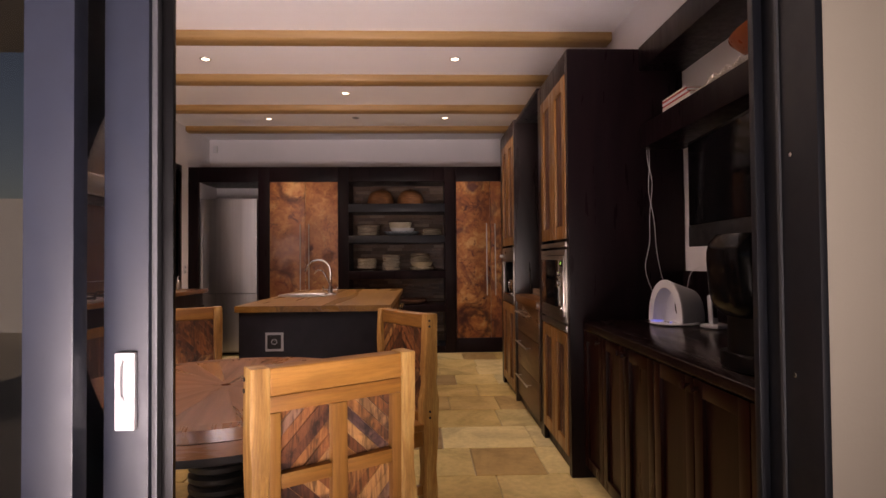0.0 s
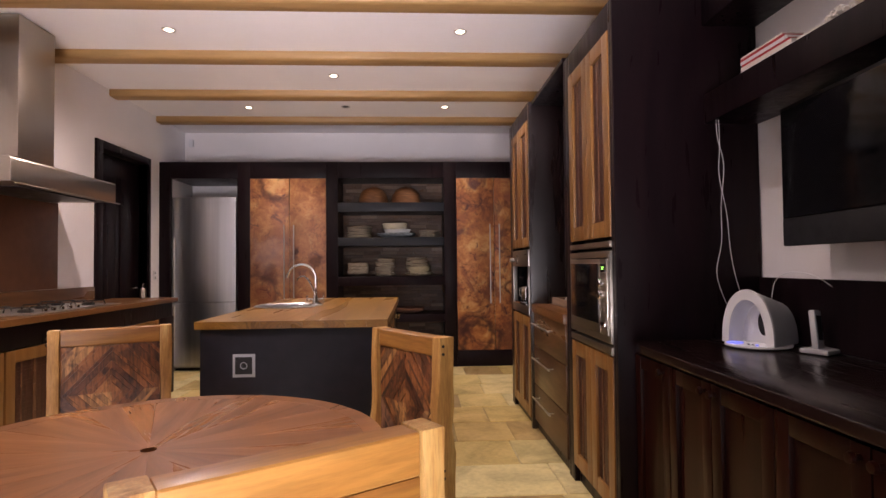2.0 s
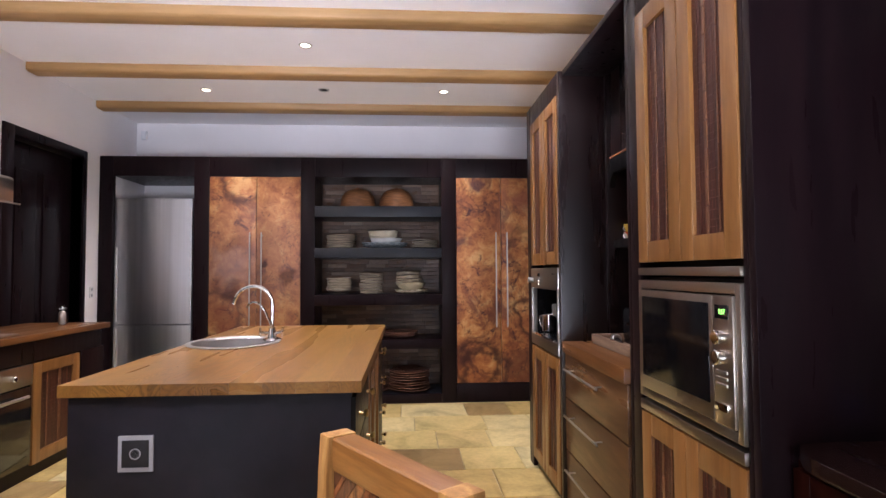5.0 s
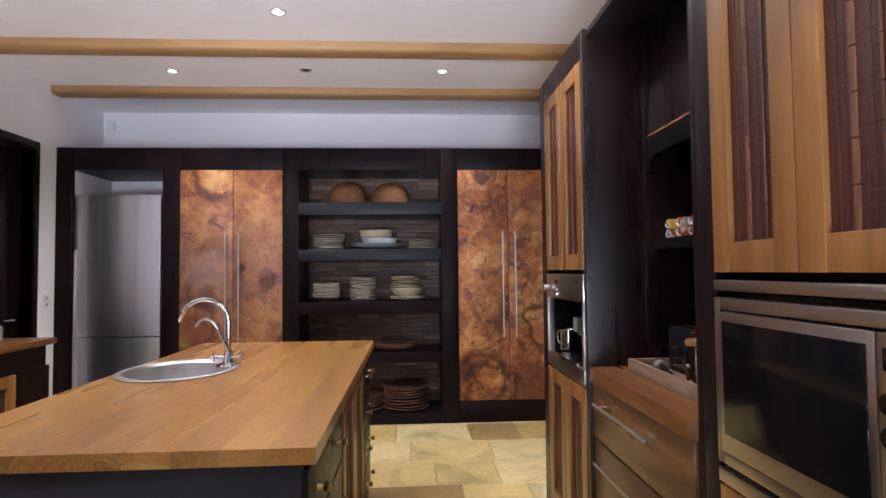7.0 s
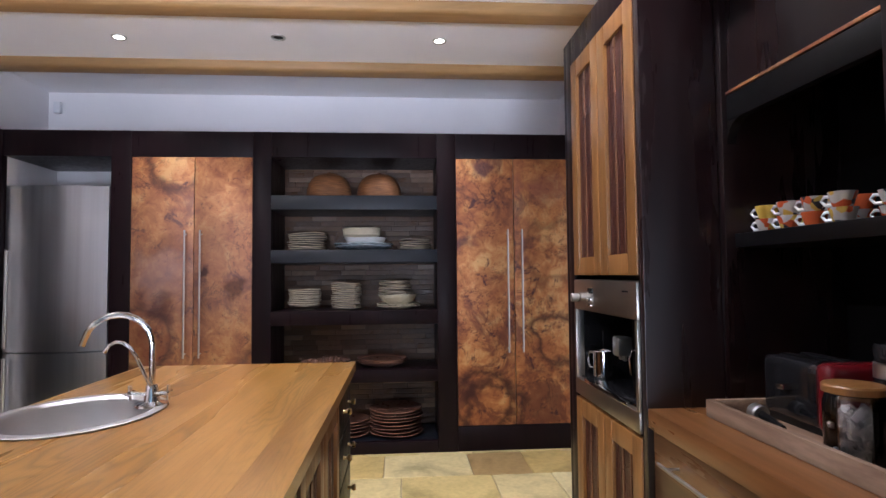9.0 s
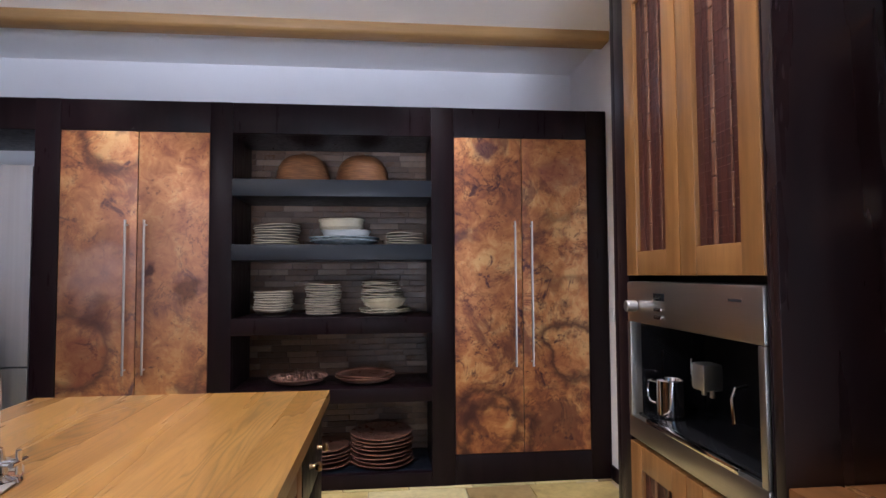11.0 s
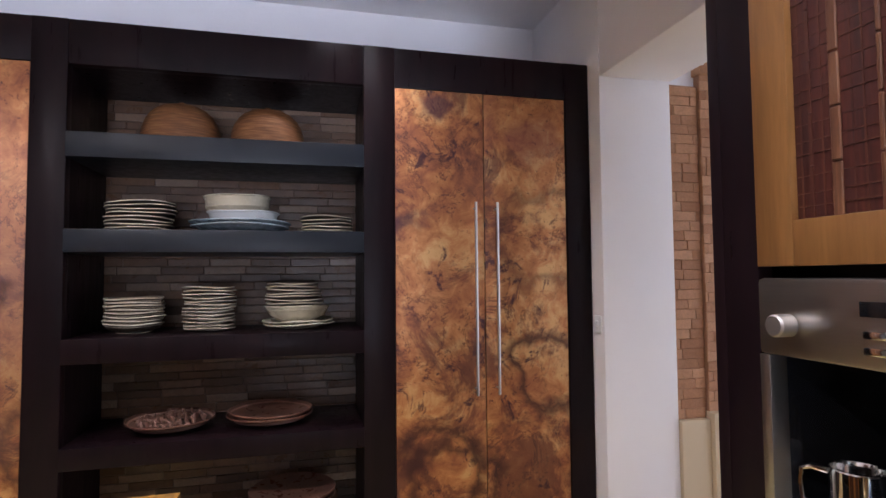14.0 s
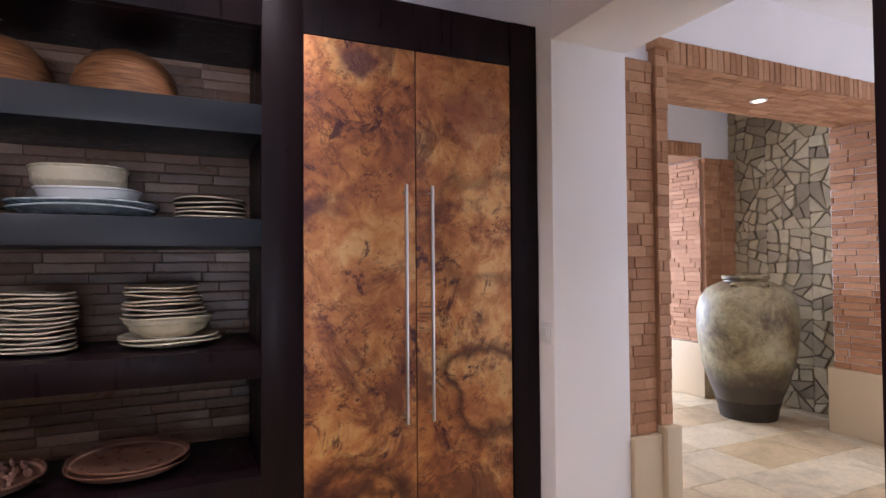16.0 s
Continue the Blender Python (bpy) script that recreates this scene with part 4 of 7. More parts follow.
# worktop with a round hole for the sink: boards run along its length
SX, SY, SR = -0.560, 5.105, 0.205
bm = bm_new()
n, hole = 64, []
outer = []
for k in range(n):
    a = 2 * math.pi * k / n
    c, s = math.cos(a), math.sin(a)
    hole.append((SX + SR * c * 1.15, SY + SR * 1.35 * s))
    cands = [((IX1 + 0.015) - SX) / c if c > 1e-6 else 1e9, ((IX0 - 0.015) - SX) / c if c < -1e-6 else 1e9, (IY1 - SY) / s if s > 1e-6 else 1e9, (IY0 - SY) / s if s < -1e-6 else 1e9]
    r = min(cands)
    outer.append((SX + r * c, SY + r * s))
corners = [(IX1 + 0.015, IY1), (IX0 - 0.015, IY1), (IX0 - 0.015, IY0), (IX1 + 0.015, IY0)]
for cx, cy in corners:
    k = min(range(n), key=lambda i: (outer[i][0] - cx) ** 2 + (outer[i][1] - cy) ** 2)
    outer[k] = (cx, cy)
rings = [[bm.verts.new((*p, z)) for p in loop] for loop, z in ((hole, 0.879), (hole, 0.92), (outer, 0.92), (outer, 0.879))]
for a, b in zip(rings, rings[1:] + rings[:1]):
    for k in range(n):
        bm.faces.new((a[k], a[(k + 1) % n], b[(k + 1) % n], b[k]))
top = thing("island_worktop", "thick oiled oak worktop of glued boards, on the kitchen island", "worktop", (-0.3, 5.0, 0.879))
bmesh.ops.recalc_face_normals(bm, faces=bm.faces[:])
cuts = [IX0 - 0.016 + k * (IX1 - IX0 + 0.032) / 9 for k in range(10)]
for a, b in zip(cuts, cuts[1:]):
    piece = bm.copy()
    for at, way in ((a + 0.0002, -1), (b - 0.0002, 1)):
        geom = piece.verts[:] + piece.edges[:] + piece.faces[:]
        cut = bmesh.ops.bisect_plane(piece, geom=geom, plane_co=(at, 0, 0), plane_no=(way, 0, 0), clear_outer=True)
        edges = [e for e in cut["geom_cut"] if isinstance(e, bmesh.types.BMEdge) and e.is_boundary]
        if edges:
            bmesh.ops.triangle_fill(piece, use_beauty=True, edges=edges)
    piece.verts.index_update()
    # a board that the sink's hole cuts through makes two boards
    left = set(piece.verts)
    while left:
        group, queue = set(), [next(iter(left))]
        while queue:
            v = queue.pop()
            if v in left:
                left.discard(v)
                group.add(v)
                queue += [e.other_vert(v) for e in v.link_edges]
        keep = {v.index for v in group}
        single = piece.copy()
        single.verts.ensure_lookup_table()
        bmesh.ops.delete(single, geom=[v for v in single.verts if v.index not in keep], context="VERTS")
        part("board", single, OAK, top, "oiled oak board")
    piece.free()
bm.free()

sink = thing("sink", "round stainless steel sink let into the oak worktop", "sink", (SX, SY, 0.75))
E2 = pose(SX, SY, 0) @ Matrix.Diagonal((1.15, 1.35, 1, 1))
part("basin", lathe(bm_new(), [(0.212, 0.9215), (0.214, 0.925), (0.205, 0.929), (0.188, 0.927), (0.180, 0.915), (0.176, 0.83), (0.160, 0.79), (0.05, 0.775), (0.0, 0.775)], m=E2, n=56), SINKSTEEL, sink, "polished steel basin with a rolled rim")
part("drain", lathe(bm_new(), [(0.0, 0.779), (0.03, 0.779), (0.036, 0.776), (0.036, 0.7755)], SX, SY, 0, 24), CHROME, sink)
TX, TY = -0.378, 5.20
tap = thing("tap", "chrome swan-neck mixer tap with a filter spout beside the sink", "tap", (TX, TY, 0.92))
part("base", lathe(bm_new(), [(0, 0.922), (0.055, 0.922), (0.052, 0.93), (0.026, 0.937), (0.022, 0.96), (0.017, 0.99), (0, 0.995)], TX, TY, 0, 28), CHROME, tap)
pts = [(TX, TY, 0.98), (TX, TY, 1.122)] + [(TX - 0.102 + 0.102 * math.cos(a), TY - 0.02 + 0.02 * math.cos(a), 1.122 + 0.106 * math.sin(a)) for a in (math.pi * k / 12 for k in range(1, 12))] + [(TX - 0.207, TY - 0.04, 1.128)]
part("spout", tube(bm_new(), pts, [0.0105] * (len(pts) - 3) + [0.0100, 0.0098, 0.0098]), CHROME, tap, "chrome swan-neck spout")
pts = [(TX + 0.005, TY - 0.005, 0.97), (TX - 0.006, TY - 0.03, 1.02), (TX - 0.020, TY - 0.035, 1.055), (TX - 0.036, TY - 0.038, 1.092), (TX - 0.054, TY - 0.040, 1.120), (TX - 0.075, TY - 0.042, 1.137), (TX - 0.098, TY - 0.044, 1.140), (TX - 0.118, TY - 0.046, 1.130), (TX - 0.132, TY - 0.048, 1.106)]
part("filter_spout", tube(bm_new(), pts, 0.006), CHROME, tap, "slim filter spout")
for s in (-1, 1):
    h = part("handle", rod(bm_new(), (TX, TY, 0.957), (TX + s * 0.06, TY - 0.02, 0.968), 0.007), CHROME, tap, "cross-head tap handle")
    part("cross_head", rod(bm_new(), (TX + s * 0.062, TY - 0.045, 0.968), (TX + s * 0.062, TY + 0.005, 0.968), 0.006), CHROME, h)
    part("cross_head", rod(bm_new(), (TX + s * 0.062, TY - 0.02, 0.943), (TX + s * 0.062, TY - 0.02, 0.993), 0.006), CHROME, h)

# ---- left run: counter, hob, oven, hood, splashback ----
lc = thing("wall_counter_unit", "dark-stained base units with honey wood doors along the white wall", "cabinet", (-2.3, 4.4, 0))
boxpart("carcass", (XL + 0.003, -2.03, 2.3, 6.5, 0.0, 0.878), DARK, lc, "", 0)
boxpart("top_rail", (-2.03, -2.005, 2.3, 6.5, 0.74, 0.878), DARK, lc, "", 0.003)
boxpart("end_post", (-2.03, -2.0, 6.23, 6.53, 0.0, 0.74), DARK, lc, "", 0.003)
for a, b in ((5.72, 6.22), (4.28, 4.74), (3.80, 4.26), (3.32, 3.78), (2.84, 3.30)):
    framed_door(lc, ("x", -2.028), a, b, 0.08, 0.73, 1, label="honey wood framed base door with a dark red panel")
ov = thing("oven", "built-under oven with a dark glass door and steel control panel", "oven", (-2.0, 5.22, 0))
boxpart("control_panel", (-2.028, -2.003, 4.76, 5.70, 0.60, 0.73), STEELX, ov, "steel control panel", 0.003)
boxpart("door", (-2.028, -2.006, 4.76, 5.70, 0.10, 0.59), GLOSSBLACK, ov, "dark glass oven door", 0.003)
part("handle", rod(bm_new(), (-1.965, 4.85, 0.54), (-1.965, 5.61, 0.54), 0.01), STEEL, ov)
for y in (4.95, 5.10, 5.36, 5.51):
    part("knob", rod(bm_new(), (-2.003, y, 0.665), (-1.975, y, 0.665), 0.018, 20), CHROME, ov, "round steel knob")
solo("wall_worktop", bevel(_one((XL + 0.003, -1.97, 2.3, 6.56, 0.88, 0.92)), 0.004), OILEDRED, "honey wood worktop along the white wall", "worktop", (-2.3, 4.4, 0.88))
solo("worktop_upstand", bevel(_one((XL + 0.002, XL + 0.022, 2.3, 6.20, 0.921, 1.047)), 0.003), OILEDRED, "honey wood upstand against the wall", "upstand", (XL, 4.4, 0.921))
solo("splashback", bevel(_one((XL + 0.002, XL + 0.012, 4.30, 5.68, 1.05, 1.76)), 0.002), SPLASH, "plain brown copper splashback behind the hob", "splashback", (XL, 5.0, 1.05))

hob = thing("gas_hob", "wide steel gas hob with black pan supports on the worktop", "hob", (-2.28, 5.0, 0.92))
boxpart("plate", (-2.53, -2.04, 4.50, 5.62, 0.921, 0.932), STEEL, hob, "steel hob plate", 0.003)
for bx_, by_ in ((-2.40, 4.68), (-2.17, 4.68), (-2.29, 5.03), (-2.40, 5.38), (-2.17, 5.38)):
    b = part("burner", lathe(bm_new(), [(0, 0.932), (0.045, 0.932), (0.045, 0.944), (0.034, 0.95), (0, 0.952)], bx_, by_, 0, 24), IRON, hob, "black burner")
    g = bm_new()
    for a in range(4):
        c, s = math.cos(a * math.pi / 2 + 0.785), math.sin(a * math.pi / 2 + 0.785)
        tube(g, [(bx_ + 0.025 * c, by_ + 0.025 * s, 0.964), (bx_ + 0.11 * c, by_ + 0.11 * s, 0.964), (bx_ + 0.118 * c, by_ + 0.118 * s, 0.934)], 0.005, 6)
    part("pan_support", g, IRON, hob, "black iron pan support")
for k in range(5):
    part("knob", rod(bm_new(), (-2.075, 4.72 + k * 0.09, 0.932), (-2.075, 4.72 + k * 0.09, 0.955), 0.016, 20), CHROME, hob, "steel knob")

hood = thing("extractor_hood", "stainless steel extractor hood with a square chimney on the wall", "extractor hood", (-2.35, 5.02, 1.73))
bm = bm_new()
prism(bm, [(XL + 0.003, 1.755), (-2.08, 1.755), (-2.08, 1.90), (-2.095, 1.915), (XL + 0.003, 1.915)], 4.40, 5.60, Matrix(((1, 0, 0, 0), (0, 0, 1, 0), (0, 1, 0, 0), (0, 0, 0, 1))))
part("canopy", bevel(bm, 0.004, 1), STEELHOOD, hood, "brushed steel canopy")
boxpart("chimney", (XL + 0.003, -2.30, 4.78, 5.16, 1.926, 2.96), STEELHOOD, hood, "tall brushed steel chimney", 0.003)
part("rail", rod(bm_new(), (-2.055, 4.40, 1.745), (-2.055, 5.62, 1.745), 0.005), STEEL, hood, "slim steel rail")
boxpart("filter", (-2.55, -2.15, 4.6, 5.44, 1.745, 1.756), IRON, hood, "dark grease filter", 0.002)

sb = thing("soap_bottle", "slim steel soap bottle with a spout on the far worktop end", "bottle", (-2.22, 6.36, 0.92))
part("body", lathe(bm_new(), [(0, 0), (0.024, 0), (0.027, 0.004), (0.026, 0.085), (0.018, 0.098), (0.009, 0.104), (0, 0.104)], -2.22, 6.36, 0.921, 24), STEELM, sb, "brushed steel body")
part("spout", tube(bm_new(), [(-2.22, 6.36, 1.022), (-2.22, 6.36, 1.062), (-2.205, 6.345, 1.068), (-2.185, 6.325, 1.062)], 0.0045, 8), CHROME, sb, "bent chrome spout")

# ---- door in the west wall ----
d1 = thing("door_1", "closed dark-stained door in a dark casing in the white wall", "door", (XL, 6.79, 0))
boxpart("casing", (XL - 0.1, XL + 0.02, 6.22, 6.333, 0, 2.44), DARK, d1, "", 0.004)
boxpart("casing", (XL - 0.1, XL + 0.02, 7.25, 7.30, 0, 2.44), DARK, d1, "", 0.004)
boxpart("casing", (XL - 0.1, XL + 0.02, 6.333, 7.25, 2.365, 2.44), DARK, d1, "", 0.004)
leaf = boxpart("leaf", (XL - 0.13, XL - 0.09, 6.336, 7.247, 0.005, 2.363), DARK, d1, "dark panelled door leaf", 0.003)
boxpart("panel", (XL - 0.088, XL - 0.078, 6.50, 6.75, 0.25, 2.15), DARK, leaf, "", 0.006)
boxpart("panel", (XL - 0.088, XL - 0.078, 6.84, 7.09, 0.25, 2.15), DARK, leaf, "", 0.006)
d1["kind"] = "structure"
hd = part("door_handle", rod(bm_new(), (XL - 0.088, 7.10, 1.0), (XL - 0.03, 7.10, 1.0), 0.012, 14), CHROME, d1, "chrome lever handle")
part("lever", rod(bm_new(), (XL - 0.03, 7.11, 1.0), (XL - 0.03, 6.99, 1.0), 0.008, 12), CHROME, hd)

# ---- wall unit right of the sliding door ----
rc = thing("sideboard", "long reddish dark wood sideboard with small knobs under the television", "cabinet", (1.6, 2.3, 0))
RX = 1.34
boxpart("carcass", (RX + 0.02, XR - 0.005, YD + 0.01, 3.287, 0.05, 0.835), MAHOGANY, rc, "", 0)
boxpart("plinth", (RX + 0.06, XR - 0.005, YD + 0.01, 3.287, 0.0, 0.05), DARK, rc, "", 0)
ys = [3.28, 2.96, 2.66, 2.34, 2.02, 1.70, 1.44]
for a, b in zip(ys[1:], ys):
    d = framed_door(rc, ("x", RX + 0.019), a + 0.003, b - 0.003, 0.08, 0.82, -1, MAHOGANY, MAHOGANY, 0.055, "reddish dark wood door with a sunken panel", False)
for y in (2.69, 2.63, 2.05, 1.99, 3.0):
    part("knob", lathe(bm_new(), [(0, 0), (0.008, 0), (0.006, 0.01), (0.014, 0.018), (0.012, 0.028), (0, 0.03)], m=pose(RX - 0.003, y, 0.79, 0, -90, 0), n=16), MAHOGANY, rc, "small turned wood knob")
outline = [(XR - 0.004, YD + 0.005), (RX - 0.03, YD + 0.005), (RX - 0.03, 3.15)] + [(RX - 0.03 + 0.13 * (1 - math.cos(a)), 3.15 + 0.165 * math.sin(a)) for a in (math.pi / 2 * k / 8 for k in range(1, 9))] + [(XR - 0.004, 3.286)]
part("top", bevel(prism(bm_new(), outline, 0.838, 0.874), 0.006, 3), COUNTERDARK, rc, "polished dark wood top")
solo("wall_panel", bevel(_one((XR - 0.022, XR - 0.002, YD + 0.02, 3.286, 0.878, 1.145)), 0.003), DARK, "dark wood splash panel against the white wall", "panel", (XR, 2.3, 0.878))
solo("wall_panel", bevel(_one((XR - 0.03, XR - 0.002, YD + 0.02, 2.40, 1.147, 1.575)), 0.003), DARK, "raised dark wood panel against the white wall", "panel", (XR, 1.9, 1.147))
sh = thing("wall_shelf", "thick dark-stained shelf and cornice fixed above the television", "shelf", (1.8, 2.3, 1.83))
boxpart("shelf", (1.675, XR - 0.004, YD + 0.02, 3.287, 1.83, 1.96), DARK, sh, "deep dark shelf", 0.004)
boxpart("cornice", (1.675, XR - 0.004, YD + 0.02, 3.287, 2.27, 2.405), DARK, sh, "dark cornice", 0.004)

# ---- sliding door and its frame ----
dj = thing("door_frame", "charcoal aluminium frame of the sliding door in the beige outer wall", "door frame", (1.22, YD - 0.1, 0))
boxpart("jamb", (1.19, 1.206, YD - 0.205, YD + 0.006, 0, 2.45), JAMB, dj, "", 0.004)
boxpart("seal_strip", (1.184, 1.189, YD - 0.10, YD - 0.092, 0, 2.45), SEALGREY, dj, "thin grey strip", 0)
for z in (0.55, 0.98, 1.42, 1.86, 2.1):
    part("screw", rod(bm_new(), (1.1905, YD - 0.13, z), (1.187, YD - 0.13, z), 0.005, 12), CHROME, dj, "small bright screw head")
boxpart("jamb", (1.168, 1.189, YD - 0.045, YD - 0.025, 0, 2.45), JAMB, dj, "", 0.003)
boxpart("head", (-1.7, 1.19, YD - 0.20, YD, 2.40, 2.45), ALU, dj, "", 0.003)
boxpart("track", (-1.7, 1.19, YD - 0.20, YD, -0.012, 0.004), ALU, dj, "floor track", 0.001)


def leaf(name, x0, x1, y, stile, label, strip):
    s = thing(name, label, "sliding door", ((x0 + x1) / 2, y, 0.005))
    boxpart("stile", (x1 - stile, x1, y - 0.022, y + 0.022, 0.006, 2.395), ALU, s, "charcoal aluminium stile", 0.004)
    boxpart("stile", (x0, x0 + stile, y - 0.022, y + 0.022, 0.006, 2.395), ALU, s, "charcoal aluminium stile", 0.004)
    boxpart("rail", (x0 + stile, x1 - stile, y - 0.022, y + 0.022, 0.006, 0.12), ALU, s, "", 0.004)
    boxpart("rail", (x0 + stile, x1 - stile, y - 0.022, y + 0.022, 2.30, 2.395), ALU, s, "", 0.004)
    g = boxpart("pane", (x0 + stile, x1 - stile, y - 0.004, y + 0.004, 0.12, 2.30), GLASS if strip else SUNGLASS, s, "clear glass pane" if strip else "reflecting glass pane", 0)
    g.visible_shadow = False
    if strip:
        boxpart("seal_strip", (x1 + 0.001, x1 + 0.012, y - 0.012, y + 0.008, 0.006, 2.395), SEALGREY, s, "thin grey edge strip", 0.001)
        boxpart("edge", (x1 + 0.001, x1 + 0.034, y + 0.009, y + 0.022, 0.006, 2.395), BLACK, s, "", 0.001)
    return s


inner = leaf("sliding_door", -1.25, -0.094, 1.352, 0.088, "half-open sliding glass door with charcoal frame and white pull", True)
outer_leaf = leaf("sliding_door", -1.6, -0.187, 1.265, 0.092, "closed sliding glass door with a charcoal frame", False)
hp = boxpart("handle", (-0.154, -0.115, 1.318, 1.330, 0.886, 1.038), WHITEPL, inner, "white pull handle plate", 0.003)
part("grip", tube(bm_new(), [(-0.141, 1.319, 1.023), (-0.141, 1.309, 1.013), (-0.141, 1.305, 0.978), (-0.141, 1.309, 0.953), (-0.137, 1.319, 0.943)], 0.005), WHITEPL, hp)

# ---- patio behind the camera ----
structure("ground", [(-40, 40, -40, YD - 0.25, -0.17, -0.02)], PATIO, "pale paved patio ground", "ground")
# unseen surroundings, added: roof blocks the sun, white wall brightens the glass reflection
structure("patio_roof", [(-4.0, 3.6, -2.2, YD - 0.195, 2.9, 3.1)], PATIO, "unseen roof added over the patio to keep sun off", "ceiling")
structure("patio_wall", [(3.4, 3.6, -2.2, YD - 0.195, -0.02, 2.9)], PATIO, "unseen beige wall added beside the patio", "wall")
structure("garden_wall", [(-12, 9, -8.2, -8.0, -0.02, 2.4)], GARDEN, "unseen white wall added behind the patio for glass reflections", "wall")

# ---- hall: far room beyond the doorway ----
structure("far_room_wall", [(2.35, 9.8, 14.0, 14.2, 2.6, ZC + 0.05), (9.8, 9.95, 10.06, 14.2, 0, ZC + 0.05), (6.4, 9.95, 9.9, 10.06, 0, ZC + 0.05), (7.2, 7.35, 8.27, 9.9, 0, ZC)], WALL, "white wall round the far window", "wall")
sky_card = structure("backdrop", [(1.0, 12.5, 17.0, 17.05, -0.5, 4.6)], glow("daylight_backdrop", (0.78, 0.88, 1.0), 1.6), "bright hazy daylight beyond the far window", "sky")

# ---- dining table ----
TCX, TCY, TR, TB = -0.30, 2.355, 0.60, 0.543
tb = thing("dining_table", "round wooden dining table on a coiled black iron pedestal", "table", (TCX, TCY, 0))
for k in range(16):
    bm = bm_new()
    a0, a1 = 2 * math.pi * k / 16 + 0.0015, 2 * math.pi * (k + 1) / 16 - 0.0015
    prism(bm, [(0.020 * math.cos(a0), 0.020 * math.sin(a0))] + [(TB * math.cos(a0 + (a1 - a0) * i / 6), TB * math.sin(a0 + (a1 - a0) * i / 6)) for i in range(7)] + [(0.020 * math.cos(a1), 0.020 * math.sin(a1))], 0, 0.035)
    turn = (a0 + a1) / 2
    bmesh.ops.rotate(bm, verts=bm.verts[:], cent=(0, 0, 0), matrix=Matrix.Rotation(-turn, 3, "Z"))
    ob = tagged(new("top_board", mesh_of(bm, "top_board", TABLEWOOD)))
    ob.parent = tb
    ob.matrix_basis = Matrix.Translation((0, 0, 0.715)) @ Matrix.Rotation(turn, 4, "Z")
for k in range(8):
    bm = bm_new()
    h = math.pi / 8 - 0.0015
    arc = [-h + 2 * h * i / 12 for i in range(13)]
    prism(bm, [((TB + 0.001) * math.cos(a), (TB + 0.001) * math.sin(a)) for a in arc] + [(TR * math.cos(a), TR * math.sin(a)) for a in arc[::-1]], 0, 0.0352)
    ob = tagged(new("rim_board", mesh_of(bevel(bm, 0.0015, 1), "rim_board", TABLEWOOD)), "curved wooden rim piece")
    ob.parent = tb
    ob.matrix_basis = Matrix.Translation((0, 0, 0.715)) @ Matrix.Rotation(math.pi / 4 * k + 0.3, 4, "Z")
bm = lathe(bm_new(), [(0.56, 0.67), (0.60, 0.672), (0.602, 0.713), (0.56, 0.7145)], TCX, TCY, 0, 72)
part("apron", bm, TABLEWOOD, tb, "rounded wooden edge")
part("rim", lathe(bm_new(), [(0, 0.63), (0.545, 0.63), (0.57, 0.64), (0.575, 0.668), (0, 0.669)], TCX, TCY, 0, 72), IRON, tb, "dark iron rim under the top")
bm = bm_new()
tube(bm, [(TCX + 0.115 * math.cos(a), TCY + 0.115 * math.sin(a), 0.08 + 0.04 * a / (2 * math.pi)) for a in (2 * math.pi * i / 20 for i in range(281))], 0.021, 8)
part("coiled_pedestal", bm, IRON, tb, "coiled black iron pedestal")
part("post", rod(bm_new(), (TCX, TCY, 0.02), (TCX, TCY, 0.63), 0.09, 24), IRON, tb)
part("foot_ring", lathe(bm_new(), [(0, 0.0), (0.30, 0.0), (0.31, 0.03), (0.10, 0.075), (0, 0.075)], TCX, TCY, 0, 40), IRON, tb, "round iron foot")


